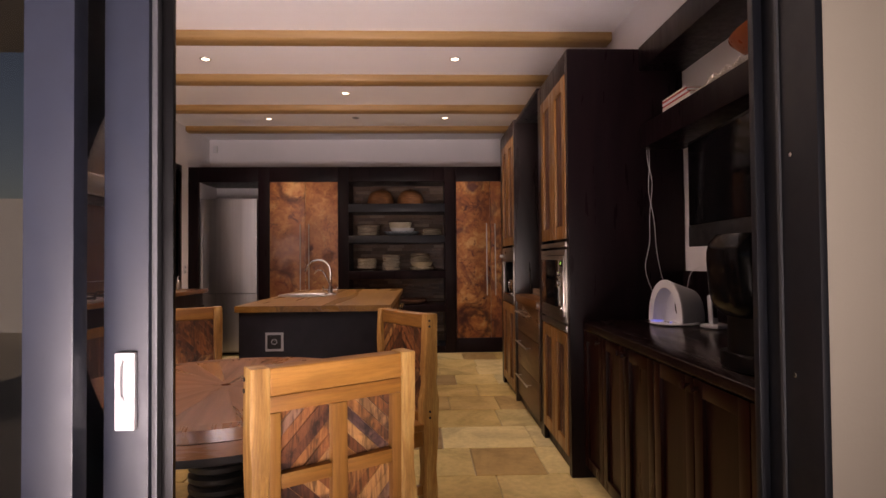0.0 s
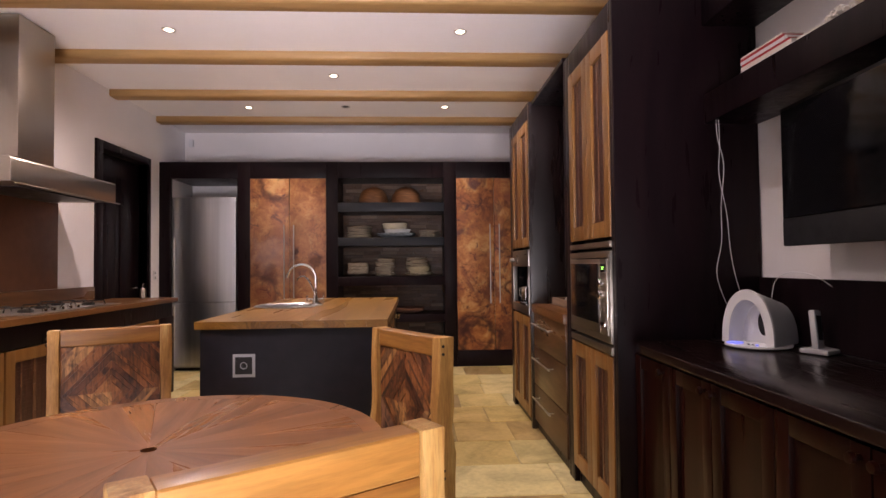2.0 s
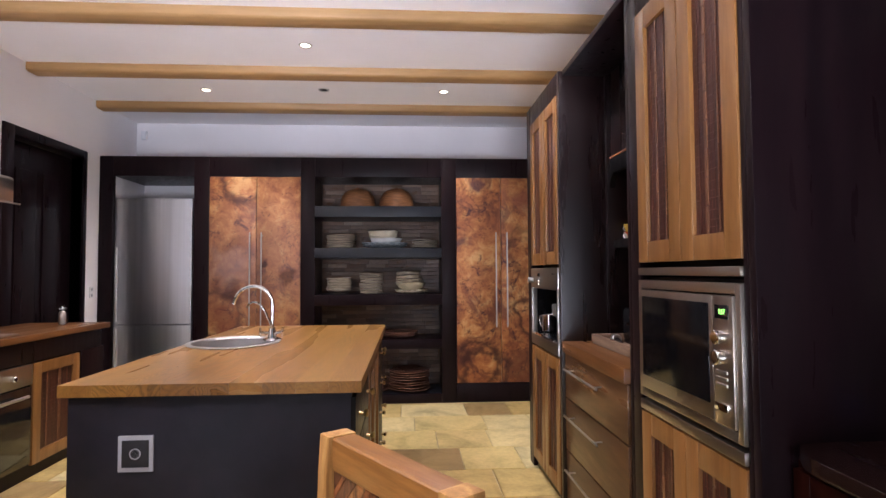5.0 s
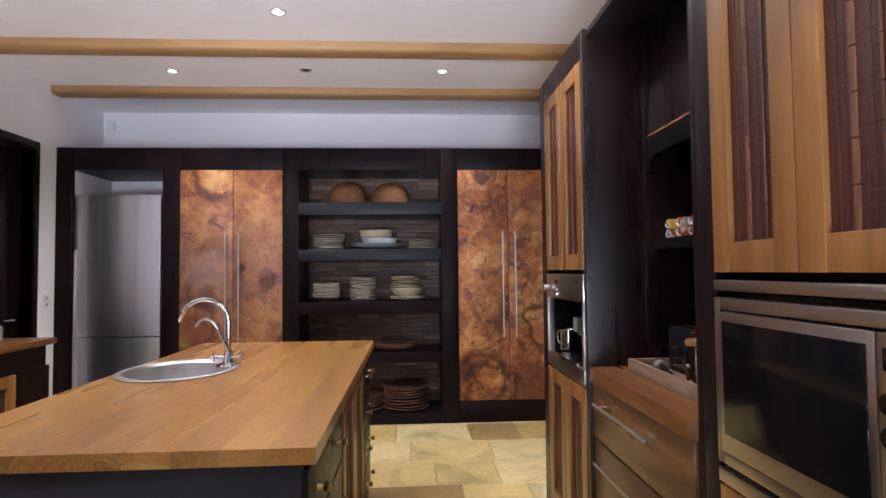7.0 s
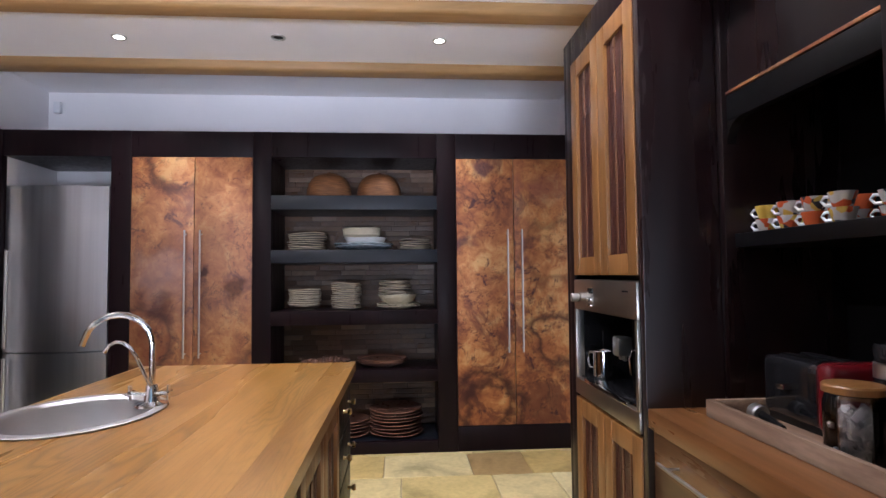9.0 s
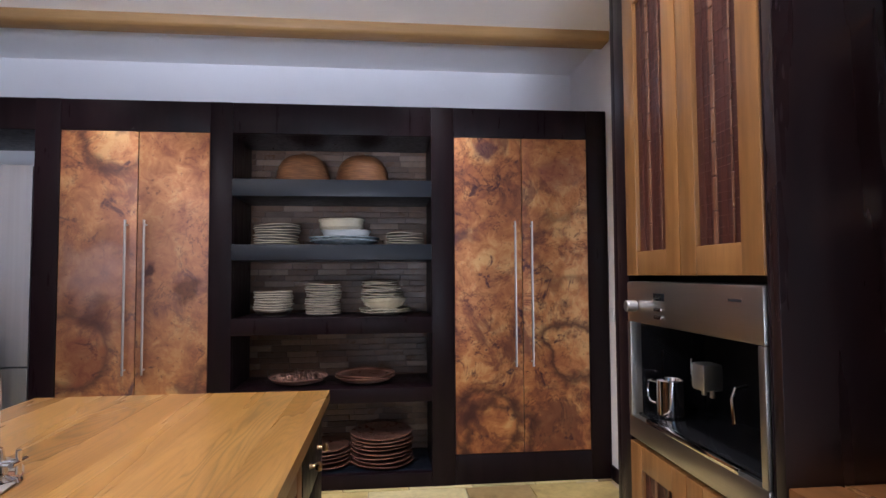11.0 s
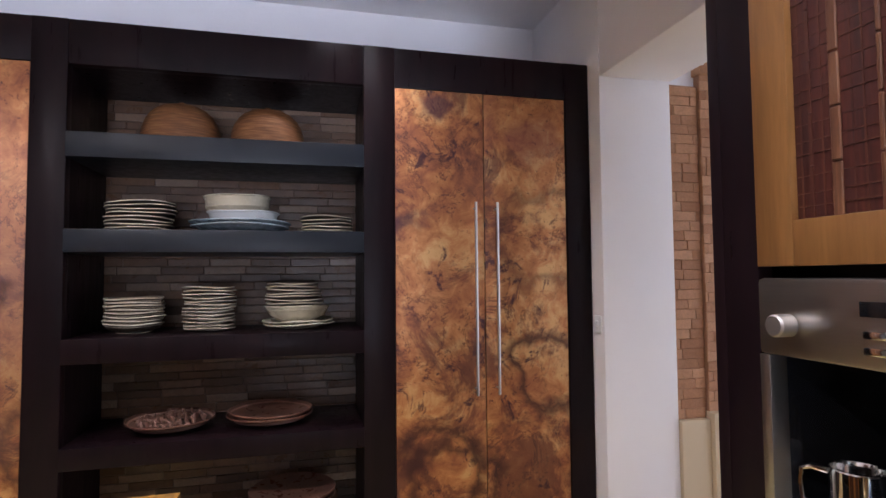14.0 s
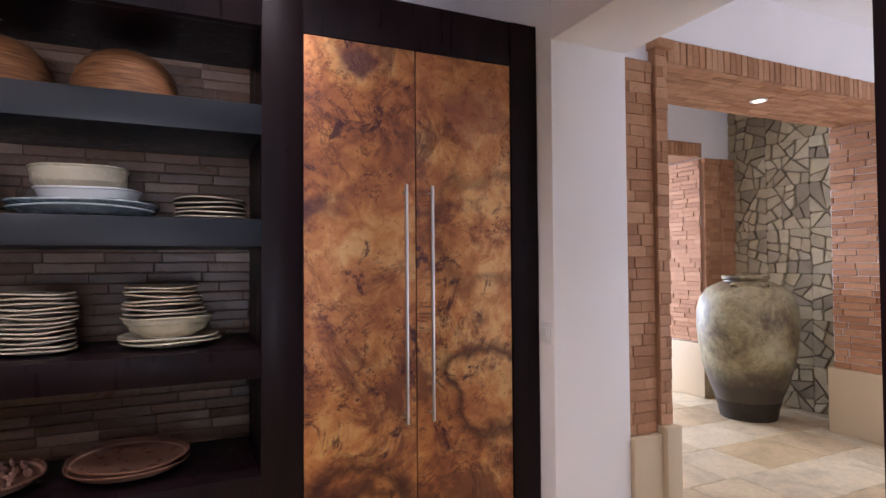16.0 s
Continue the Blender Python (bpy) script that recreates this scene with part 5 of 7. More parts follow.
# ---- chairs ----
def chair():
    """A heavy wooden chair, facing +y, its back at y = 0: live-edge posts, a chevron panel in front and a lattice behind."""
    c = thing("dining_chair", "chunky honey wood dining chair with a splinter wood back", "chair", (0, 0, 0), "chairs round the table")
    W, H = 0.225, 0.965
    rnd = random.Random(5)
    for s in (-1, 1):
        bm = bm_new()
        rings = []
        for i in range(13):
            z = H * i / 12
            w = 0.0225 + rnd.uniform(-0.003, 0.003)
            d = 0.034 + rnd.uniform(-0.005, 0.005) + (0.012 if 0.35 < z < 0.6 else 0)
            y = -0.015 * (z / H) ** 2
            rings.append([bm.verts.new((s * (W - 0.0225) + u * w, y + v * d, z)) for u, v in ((-1, -1), (1, -1), (1, 1), (-1, 1))])
        for a, b in zip(rings, rings[1:]):
            for i in range(4):
                bm.faces.new((a[i], a[(i + 1) % 4], b[(i + 1) % 4], b[i]))
        bm.faces.new(rings[0][::-1])
        bm.faces.new(rings[-1])
        part("back_post", bevel(bm, 0.005, 2), CHAIRPOST, c, "rough live-edge post")
        for z in (0.935, 0.908, 0.515, 0.488):
            part("peg", rod(bm_new(), (s * (W - 0.012), 0.004, z), (s * (W + 0.0045), 0.004, z), 0.0055, 10), IRON, c, "dark wooden peg")
        part("front_leg", bevel(_one((s * (W - 0.026) - 0.026, s * (W - 0.026) + 0.026, 0.40, 0.452, 0, 0.43)), 0.005), CHAIRWOOD, c)
        part("side_rail", bevel(_one((s * (W - 0.026) - 0.015, s * (W - 0.026) + 0.015, 0.03, 0.40, 0.36, 0.43)), 0.003), CHAIRWOOD, c)
        part("stretcher", bevel(_one((s * (W - 0.026) - 0.012, s * (W - 0.026) + 0.012, 0.03, 0.40, 0.14, 0.18)), 0.003), CHAIRWOOD, c)
    X = W - 0.044
    part("top_rail", bevel(_one((-X, X, -0.045, 0.012, 0.896, 0.963)), 0.008, 3), CHAIRRAIL, c, "thick top rail")
    part("lower_rail", bevel(_one((-X, X, -0.032, 0.02, 0.455, 0.50)), 0.004), CHAIRRAIL, c)
    part("front_rail", bevel(_one((-X, X, 0.405, 0.445, 0.36, 0.43)), 0.004), CHAIRRAIL, c)
    part("seat", bevel(_one((-W, W, 0.025, 0.46, 0.431, 0.465)), 0.008, 3), CHAIRRAIL, c, "thick wooden seat")
    # back side: inner frame and cross
    for x0, x1 in ((-X, -X + 0.028), (X - 0.028, X), (-0.021, 0.021)):
        part("lattice_stile", bevel(_one((x0, x1, -0.040, -0.014, 0.502, 0.855)), 0.003), CHAIRWOOD, c)
    part("lattice_rail", bevel(_one((-X, X, -0.041, -0.013, 0.856, 0.895)), 0.003), CHAIRRAIL, c)
    for x0, x1 in ((-X + 0.029, -0.022), (0.022, X - 0.029)):
        part("lattice_rail", bevel(_one((x0, x1, -0.040, -0.014, 0.672, 0.708)), 0.003), CHAIRRAIL, c)
    part("panel_core", _one((-X, X, -0.014, 0.000, 0.50, 0.8955)), SPLINTER, c)
    # splinter panels: slivers cut to each field; nested diamonds in front, slanting runs behind
    z0, z1, zm = 0.502, 0.895, 0.6985
    nine = [bm_new() for _ in range(2)]
    edges, k = [0.0], 0
    while edges[-1] < 1.0:
        edges.append(edges[-1] + rnd.uniform(0.045, 0.12))
    edges[-1] = 1.0
    for k in range(len(edges) - 1):
        for sx in (-1, 1):
            for sz in (-1, 1):
                # strips parallel to the diamond's sides
                t0, t1 = edges[k], edges[k + 1] - 0.004
                dx, dz = X, (z1 - z0) / 2
                poly = []
                for t in (t0, t1):
                    # line x/dx + z/dz = 2t inside the unit square
                    u = 2 * t
                    a = (min(1, u), max(0, u - 1))
                    b = (max(0, u - 1), min(1, u))
                    poly.append((a, b))
                (a0, b0), (a1, b1) = poly
                quad = [a0, a1, b1, b0]
                pts = [(sx * q[0] * dx, zm + sz * q[1] * dz) for q in quad]
                if abs(a0[0] - b0[0]) + abs(a1[0] - b1[0]) < 1e-3:
                    continue
                d = 0.004 + rnd.uniform(0, 0.004)
                bm = nine[k % 2]
                lo = [bm.verts.new((x, -0.001, z)) for x, z in pts]
                hi = [bm.verts.new((x * 0.998, d, z)) for x, z in pts]
                bm.faces.new(hi)
                for i in range(4):
                    bm.faces.new((lo[i], lo[(i + 1) % 4], hi[(i + 1) % 4], hi[i]))
    part("diamond_panel", nine[0], SPLINTER, c, "dark and light slivers in nested diamonds", smooth=False, kind="stuff")
    part("diamond_panel", nine[1], SPLINTER, c, "dark and light slivers in nested diamonds", smooth=False, kind="stuff")
    bm = bm_new()
    for fx0, fx1 in ((-X + 0.028, -0.021), (0.021, X - 0.028)):
        for fz0, fz1 in ((0.502, 0.672), (0.708, 0.856)):
            slope = 1.0 if (fx0 < 0) == (fz0 > 0.6) else -1.0
            cut = lambda x, lo_, hi_: max(lo_, min(hi_, x))
            n = 8
            span = (fz1 - fz0) + (fx1 - fx0)
            for k in range(n):
                o0, o1 = span * k / n, span * (k + 0.94) / n
                # between the lines x + z = o0 and x + z = o1, cut to the field
                poly = []
                for o in (o0, o1):
                    xa = cut(o, 0, fx1 - fx0)
                    xb = cut(o - (fz1 - fz0), 0, fx1 - fx0)
                    poly.append(((xa, o - xa), (xb, o - xb)))
                (p0, q0), (p1, q1) = poly
                quad = [p0, p1, q1, q0]
                pts = [((fx0 + x) if slope < 0 else (fx1 - x), fz0 + z) for x, z in quad]
                d = 0.003 + rnd.uniform(0, 0.005)
                lo = [bm.verts.new((x, -0.014, z)) for x, z in pts]
                hi = [bm.verts.new((x, -0.014 - d, z)) for x, z in pts]
                bm.faces.new(hi)
                for i in range(4):
                    bm.faces.new((lo[i], lo[(i + 1) % 4], hi[(i + 1) % 4], hi[i]))
    part("sliver_panel", bm, SPLINTER, c, "slanting dark and light slivers", smooth=False, kind="stuff")
    return c


ch = chair()


def seat_at(ob, x, y, nx, ny):
    """The pose that puts the back's middle at (x, y), facing (nx, ny)."""
    return pose(x, y, 0, 0, 0, math.degrees(math.atan2(ny, nx)) - 90)


copy_thing(ch, seat_at(ch, 0.35, 2.98, -0.82, -0.57))["label"] = "honey wood dining chair with diamond-patterned back, beside the tall cabinet"
copy_thing(ch, seat_at(ch, -0.89, 3.30, 0.45, -0.893))["label"] = "honey wood dining chair with diamond-patterned back, beside the gas hob"
ch.matrix_basis = seat_at(ch, 0.215, 1.67, -0.55, 0.835)
ch["label"] = "honey wood dining chair with lattice back, beside the sliding door"


# ---- television, router, phone and machine on the sideboard ----
tvm = pose(1.757, 2.90, 0, 0, 0, math.degrees(math.atan2(2.24 - 2.90, 1.697 - 1.757)))


def tbox(bm, u0, u1, v0, v1, z0, z1, m=tvm):
    vs = box(bm, u0, u1, v0, v1, z0, z1)
    bmesh.ops.transform(bm, matrix=m, verts=vs)
    return bm


tv = thing("television", "black flat television with a silver side edge, on a wall bracket", "television", (1.73, 2.57, 1.27))
part("case", bevel(tbox(bm_new(), 0, 0.655, 0.004, 0.05, 1.272, 1.785), 0.004), BLACK, tv)
part("screen", bevel(tbox(bm_new(), 0.012, 0.642, -0.001, 0.006, 1.375, 1.77), 0.002), SMOKED, tv, "dark glossy screen")
part("speaker_bar", bevel(tbox(bm_new(), 0.015, 0.642, -0.006, 0.02, 1.27, 1.37), 0.006), DARKGREY, tv, "dull dark grey speaker strip")
part("side_edge", bevel(tbox(bm_new(), 0.655, 0.663, -0.004, 0.030, 1.27, 1.79), 0.004), SILVERPL, tv, "silver side edge")
part("bracket", bevel(tbox(bm_new(), 0.28, 0.38, 0.05, 0.185, 1.5, 1.6), 0.003), BLACK, tv)

RTX, RTY, RTZ = 1.765, 3.06, 0.877
router = thing("speaker_dock", "silver and white arch-shaped dock with blue lights, on the sideboard", "dock", (RTX, RTY, RTZ))
rm = pose(RTX, RTY, RTZ, 0, 0, -68)


def arch(w, h, n=20):
    return [(w * math.cos(math.pi * k / n), h * math.sin(math.pi * k / n) ** 0.85) for k in range(n + 1)]


def arch_shell(y0, y1, wo0, ho0, wi0, hi0, wo1, ho1, wi1, hi1, m):
    bm = bm_new()
    loops = []
    for y, wo, ho, wi, hi in ((y0, wo0, ho0, wi0, hi0), (y1, wo1, ho1, wi1, hi1)):
        loops.append([bm.verts.new(m @ Vector((x, y, z + 0.012))) for x, z in arch(wo, ho)])
        loops.append([bm.verts.new(m @ Vector((x, y, z + 0.012))) for x, z in arch(wi, hi)])
    fo, fi, bo, bi = loops
    for a, b in ((fo, bo), (bi, fi), (fi, fo), (bo, bi)):
        for k in range(len(a) - 1):
            bm.faces.new((a[k], a[k + 1], b[k + 1], b[k]))
    return bm


part("shell", arch_shell(-0.075, 0.105, 0.112, 0.215, 0.106, 0.207, 0.085, 0.16, 0.08, 0.15, rm), SILVERPL, router, "silver grey arched shell")
part("face", arch_shell(-0.082, -0.072, 0.112, 0.215, 0.080, 0.175, 0.113, 0.216, 0.080, 0.175, rm), WHITEPL, router, "white front ring")
part("inner_shell", arch_shell(-0.070, -0.012, 0.084, 0.180, 0.080, 0.175, 0.070, 0.158, 0.066, 0.152, rm), WHITEPL, router, "white funnel-like inside")
bm = bm_new()
prism(bm, arch(0.069, 0.157), 0.0, 0.008, rm @ Matrix(((1, 0, 0, 0), (0, 0, 1, -0.012), (0, 1, 0, 0.012), (0, 0, 0, 1))))
part("inner_back", bm, WHITEPL, router, "white recessed back")
bm = bm_new()
prism(bm, [(0.026 + 0.024 * math.cos(a), 0.082 + 0.050 * math.sin(a)) for a in (2 * math.pi * k / 28 for k in range(28))], 0.0, 0.010, rm @ Matrix(((1, 0, 0, 0), (0, 0, 1, -0.016), (0, 1, 0, 0.012), (0, 0, 0, 1))))
part("port", bm, DARKGREY, router, "dark oval port")
part("base", lathe(bm_new(), [(0, 0), (0.115, 0), (0.12, 0.005), (0.117, 0.012), (0, 0.013)], m=rm @ Matrix.Translation((0, -0.015, 0)) @ Matrix.Diagonal((1.0, 1.05, 1, 1)), n=48), WHITEPL, router, "white round base")
bm = bm_new()
tbox(bm, -0.065, -0.02, -0.115, -0.075, 0.013, 0.017, rm)
part("display", bm, BLUEGLOW, router, "small blue lit display", smooth=False)
for k in range(3):
    part("button", lathe(bm_new(), [(0, 0.013), (0.005, 0.013), (0.005, 0.018), (0, 0.019)], m=rm @ Matrix.Translation((0.02 + 0.018 * k, -0.10, 0)), n=12), BLUEGLOW if k == 2 else GREYPL, router)

pm = pose(1.87, 2.86, 0.877, 0, 0, 25)
ph = thing("cordless_phone", "silver cordless phone upright on its flat charging base", "telephone", (1.87, 2.86, 0.877))
part("charging_base", bevel(tbox(bm_new(), -0.06, 0.075, -0.05, 0.05, 0.0, 0.018, pm), 0.006), SILVERPL, ph)
hs = part("handset", bevel(tbox(bm_new(), -0.045, 0.0, -0.012, 0.012, 0.012, 0.155, pm @ pose(0, 0, 0, -8, 6, 0)), 0.007), SILVERPL, ph, "silver handset")
part("keypad", bevel(tbox(bm_new(), -0.038, -0.007, -0.0135, -0.010, 0.045, 0.135, pm @ pose(0, 0, 0, -8, 6, 0)), 0.001, 1), DARKGREY, hs, "dark keypad and screen")

for name, pts in (("power_cable", [(1.67, 3.18, 1.82), (1.672, 3.175, 1.74), (1.688, 3.16, 1.62), (1.672, 3.16, 1.45), (1.665, 3.15, 1.30), (1.635, 3.14, 1.17), (1.66, 3.13, 1.06), (1.70, 3.14, 1.0)]),
                  ("power_cable", [(1.682, 3.18, 1.82), (1.68, 3.175, 1.70), (1.672, 3.17, 1.58), (1.695, 3.16, 1.42), (1.70, 3.15, 1.28), (1.715, 3.15, 1.18), (1.73, 3.14, 1.10), (1.75, 3.14, 1.04)]),
                  ("power_cable", [(1.84, 3.10, 1.05), (1.87, 3.12, 1.13), (1.90, 3.09, 1.165), (1.905, 3.02, 1.17), (1.906, 2.93, 1.155), (1.906, 2.85, 1.12)])):
    fine = []
    for i in range(len(pts) - 1):
        for k in range(4):
            t = k / 4
            p0, p1, p2, p3 = (Vector(pts[max(0, min(len(pts) - 1, i + d))]) for d in (-1, 0, 1, 2))
            fine.append(0.5 * (2 * p1 + (p2 - p0) * t + (2 * p0 - 5 * p1 + 4 * p2 - p3) * t * t + (3 * p1 - 3 * p2 + p3 - p0) * t ** 3))
    fine.append(Vector(pts[-1]))
    solo(name, tube(bm_new(), fine, 0.0013, 6), WHITEPL, "thin white cable hanging beside the television", "cable", pts[-1], "white cables")

AX, AY, AZ = 1.335, 1.86, 0.877
af = thing("capsule_machine", "rounded glossy black drinks machine on the dark sideboard", "coffee machine", (1.45, AY, AZ))
bm = bm_new()
prism(bm, [(1.50 + 0.125 * math.copysign(abs(math.cos(a)) ** 0.7, math.cos(a)), AY + 0.13 * math.copysign(abs(math.sin(a)) ** 0.7, math.sin(a))) for a in (2 * math.pi * k / 32 for k in range(32))], AZ, AZ + 0.05)
part("base", bevel(bm, 0.008), BLACK, af)
bm = bm_new()
prism(bm, [(1.50 + 0.115 * math.cos(a), AY + 0.120 * math.sin(a)) for a in (2 * math.pi * k / 32 for k in range(32))], AZ + 0.04, AZ + 0.25)
part("column", bm, BLACK, af)
bm = bm_new()
loops = []
for k in range(13):
    t = k / 12
    r = math.sqrt(max(0.0, 1 - abs(2 * t - 1) ** 4.5))
    z = AZ + 0.135 + 0.30 * t
    loops.append([bm.verts.new((1.475 - 0.02 * t + 0.125 * r * math.copysign(abs(math.cos(a)) ** 0.62, math.cos(a)), AY + 0.125 * r * math.copysign(abs(math.sin(a)) ** 0.62, math.sin(a)), z)) for a in (2 * math.pi * i / 40 for i in range(40))])
for a, b in zip(loops[1:-1], loops[2:-1]):
    for i in range(40):
        bm.faces.new((a[i], a[(i + 1) % 40], b[(i + 1) % 40], b[i]))
bm.faces.new(loops[1][::-1])
bm.faces.new(loops[-2])
for v in loops[0] + loops[-1]:
    bm.verts.remove(v)
part("head", bm, SATINBLACK, af, "rounded glossy black head")
part("dial_ring", tube(bm_new(), [(1.351, AY + 0.022 * math.cos(a), 1.205 + 0.03 * math.sin(a)) for a in (2 * math.pi * k / 24 for k in range(25))], 0.0022, 6), STEEL, af, "silver dial ring")
part("water_tank", bevel(tbox(bm_new(), 1.53, 1.60, AY - 0.155, AY - 0.118, AZ + 0.03, AZ + 0.36, Matrix.Identity(4)), 0.012), DARKGREY, af, "dark water tank")

# ---- things on the wall shelf ----
SZ = 1.961
rnd = random.Random(11)
z = SZ
for i, (col, h, l) in enumerate(((WHITEPL, 0.016, 0.32), (PAPER, 0.015, 0.30), (REDCOVER, 0.009, 0.28), (WHITEPL, 0.014, 0.27), (REDCOVER, 0.010, 0.26), (PAPER, 0.008, 0.25))):
    y1 = 3.05 - rnd.uniform(0, 0.02)
    b = thing("book", ("white paperback book lying flat in the stack on the dark shelf", "cream magazine lying flat in the stack on the dark shelf", "red-covered book lying flat in the stack on the dark shelf")[0 if col is WHITEPL else 1 if col is PAPER else 2], "book", (1.79, y1 - l / 2, z), "stacked books and magazines")
    boxpart("pages", (1.705, 1.883, y1 - l + 0.004, y1 - 0.004, z + 0.002, z + h - 0.002), PAPER, b, "cream paper pages", 0)
    boxpart("cover", (1.70, 1.888, y1 - l, y1, z + h - 0.0019, z + h - 0.0004), col, b, "", 0)
    boxpart("spine", (1.6985, 1.7045, y1 - l, y1, z, z + h - 0.0021), col, b, "", 0)
    z += h
for k in range(3):
    solo("paper_stack", bevel(_one((1.70 + 0.01 * k, 1.90, 2.46 + 0.05 * k, 2.745, SZ + k * 0.011, SZ + 0.010 + k * 0.011)), 0.001, 1), PAPER, "loose white papers lying on the dark shelf", "papers", (1.8, 2.6, SZ + k * 0.011), "loose papers")
rb = thing("serving_platter", "wide shallow terracotta-orange platter on the dark shelf", "platter", (1.80, 2.16, SZ))
part("dish", lathe(bm_new(), [(0, 0.045), (0.12, 0.047), (0.23, 0.08), (0.285, 0.125), (0.292, 0.13), (0.286, 0.118), (0.23, 0.068), (0.12, 0.035), (0, 0.035)], m=pose(1.80, 2.16, SZ, 0, -6, 0) @ Matrix.Diagonal((0.55, 1, 1, 1)), n=48), TERRACOTTA, rb)
part("foot", lathe(bm_new(), [(0, 0.0), (0.08, 0), (0.075, 0.045), (0, 0.046)], m=pose(1.80, 2.16, SZ) @ Matrix.Diagonal((0.55, 1, 1, 1)), n=32), TERRACOTTA, rb)
beads = bm_new()
for k in range(34):
    bmesh.ops.create_icosphere(beads, subdivisions=1, radius=0.011 + 0.003 * (k % 3), matrix=Matrix.Translation((1.692 + 0.006 * math.sin(k), 2.02 + k * 0.0165, SZ + 0.012 + 0.008 * (k % 2))))
solo("bead_string", beads, PAPER, "string of pale beads along the shelf's front", "beads", (1.69, 2.3, SZ))

# ---- crockery in the open shelves ----


def plate_mesh(name, r, h, mat, foot=0.55, deep=False):
    """A thick-rimmed hand-thrown dish: a rolled pale rim over a darker outside."""
    bm = bm_new()
    if deep:
        prof = [(0, 0), (r * foot, 0), (r * foot, 0.004), (r * (0.55 + foot / 2) * 0.99, h * 0.35), (r * 0.965, h - 0.006), (r, h - 0.0045), (r * 1.005, h), (r * 0.985, h + 0.002), (r * 0.93, h * 0.7), (r * foot * 0.9, 0.009), (0, 0.008)]
    else:
        prof = [(0, 0), (r * foot, 0), (r * foot, 0.003), (r * 0.84, h * 0.50), (r * 0.955, h - 0.006), (r, h - 0.005), (r * 1.004, h - 0.001), (r * 0.99, h + 0.001), (r * 0.93, h - 0.002), (r * foot, 0.006), (0, 0.006)]
    lathe(bm, prof, n=36)
    bmesh.ops.recalc_face_normals(bm, faces=bm.faces[:])
    for v in bm.verts:  # hand-thrown wobble of the rim
        a = math.atan2(v.co.y, v.co.x)
        v.co.z += 0.0022 * (v.co.xy.length / r) ** 2 * math.sin(3 * a + r * 90)
    me = bpy.data.meshes.new(name)
    bm.to_mesh(me)
    bm.free()
    shade(me)
    me.materials.append(mat)
    # cream and charger undersides coloured dark for the shade between stacked dishes
    under = {id(CERAMIC): UNDERSHADE, id(BROWNCERAMIC): PALECLAY if deep else UNDERSHADE}.get(id(mat))
    if under:
        me.materials.append(under)
        for p in me.polygons:
            if p.normal.z < -0.15 and p.center.xy.length < r * 0.985:
                p.material_index = 1
    return me


def stack(kind, n, x, y, z, r, pitch, mat, label, group, h=0.012, deep=False, lean=0.0, spread=0.006, foot=0.55, taper=0.0):
    """A stack of alike dishes, each a thing of its own."""
    me = plate_mesh(kind, r, h, mat, foot, deep)
    rnd = random.Random(int(r * 1000) + n)
    for i in range(n):
        ob = tagged(new(kind, me), label, kind.replace("_", " "), group)
        s = 1 - taper * i + rnd.uniform(-0.03, 0.03)
        ob.matrix_basis = pose(x + rnd.uniform(-spread, spread) + lean * i * 0.004, y + rnd.uniform(-spread, spread), z + i * pitch, rnd.uniform(-0.9, 0.9), lean * i * 0.5 + rnd.uniform(-0.9, 0.9), rnd.uniform(0, 360)) @ Matrix.Diagonal((s, s, 1, 1))


Y = 7.78
S2, S3, S4, S5 = 1.5515, 1.0845, 0.6325, 0.0925
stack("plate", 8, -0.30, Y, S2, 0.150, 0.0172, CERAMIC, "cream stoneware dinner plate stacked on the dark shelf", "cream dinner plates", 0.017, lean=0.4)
stack("platter", 2, 0.15, Y, S2, 0.232, 0.020, BLUECERAMIC, "pale blue stoneware platter under the white bowls", "pale blue platters", 0.034)
stack("serving_bowl", 1, 0.165, Y, S2 + 0.050, 0.175, 0.03, WHITECERAMIC, "wide white ceramic bowl on the pale blue platters", "white bowls", 0.052, True, foot=0.7)
stack("serving_bowl", 1, 0.145, Y, S2 + 0.096, 0.152, 0.03, CREAMCERAMIC, "deep cream ceramic bowl on top of the white bowl", "white bowls", 0.080, True, foot=0.82)
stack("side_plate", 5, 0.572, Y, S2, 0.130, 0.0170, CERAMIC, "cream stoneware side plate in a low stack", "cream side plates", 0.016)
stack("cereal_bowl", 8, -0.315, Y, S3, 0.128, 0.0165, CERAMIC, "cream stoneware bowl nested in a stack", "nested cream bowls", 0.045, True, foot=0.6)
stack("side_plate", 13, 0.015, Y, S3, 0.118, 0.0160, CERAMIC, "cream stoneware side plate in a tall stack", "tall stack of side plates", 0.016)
stack("platter", 2, 0.435, Y, S3, 0.178, 0.016, CREAMCERAMIC, "cream oval platter under the nested bowls", "cream platters", 0.026)
stack("serving_bowl", 1, 0.425, Y, S3 + 0.036, 0.160, 0.03, CREAMCERAMIC, "cream ceramic serving bowl under the stacked plates", "white bowls", 0.075, True)
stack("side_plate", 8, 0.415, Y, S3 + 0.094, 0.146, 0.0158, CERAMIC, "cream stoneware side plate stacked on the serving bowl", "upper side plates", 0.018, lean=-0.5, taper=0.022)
stack("wooden_dish", 1, -0.145, Y, S4, 0.200, 0.02, BROWNCERAMIC, "brown glazed dish filled with shells, on the dark shelf", "brown dishes", 0.048, True)
stack("wooden_dish", 2, 0.297, Y, S4, 0.200, 0.018, BROWNCERAMIC, "brown glazed dish nested on the dark shelf", "brown dishes", 0.045, True)
stack("charger_plate", 8, 0.41, Y, S5, 0.208, 0.026, BROWNCERAMIC, "dark brown charger plate in a stack on the bottom shelf", "brown charger plates", 0.026)
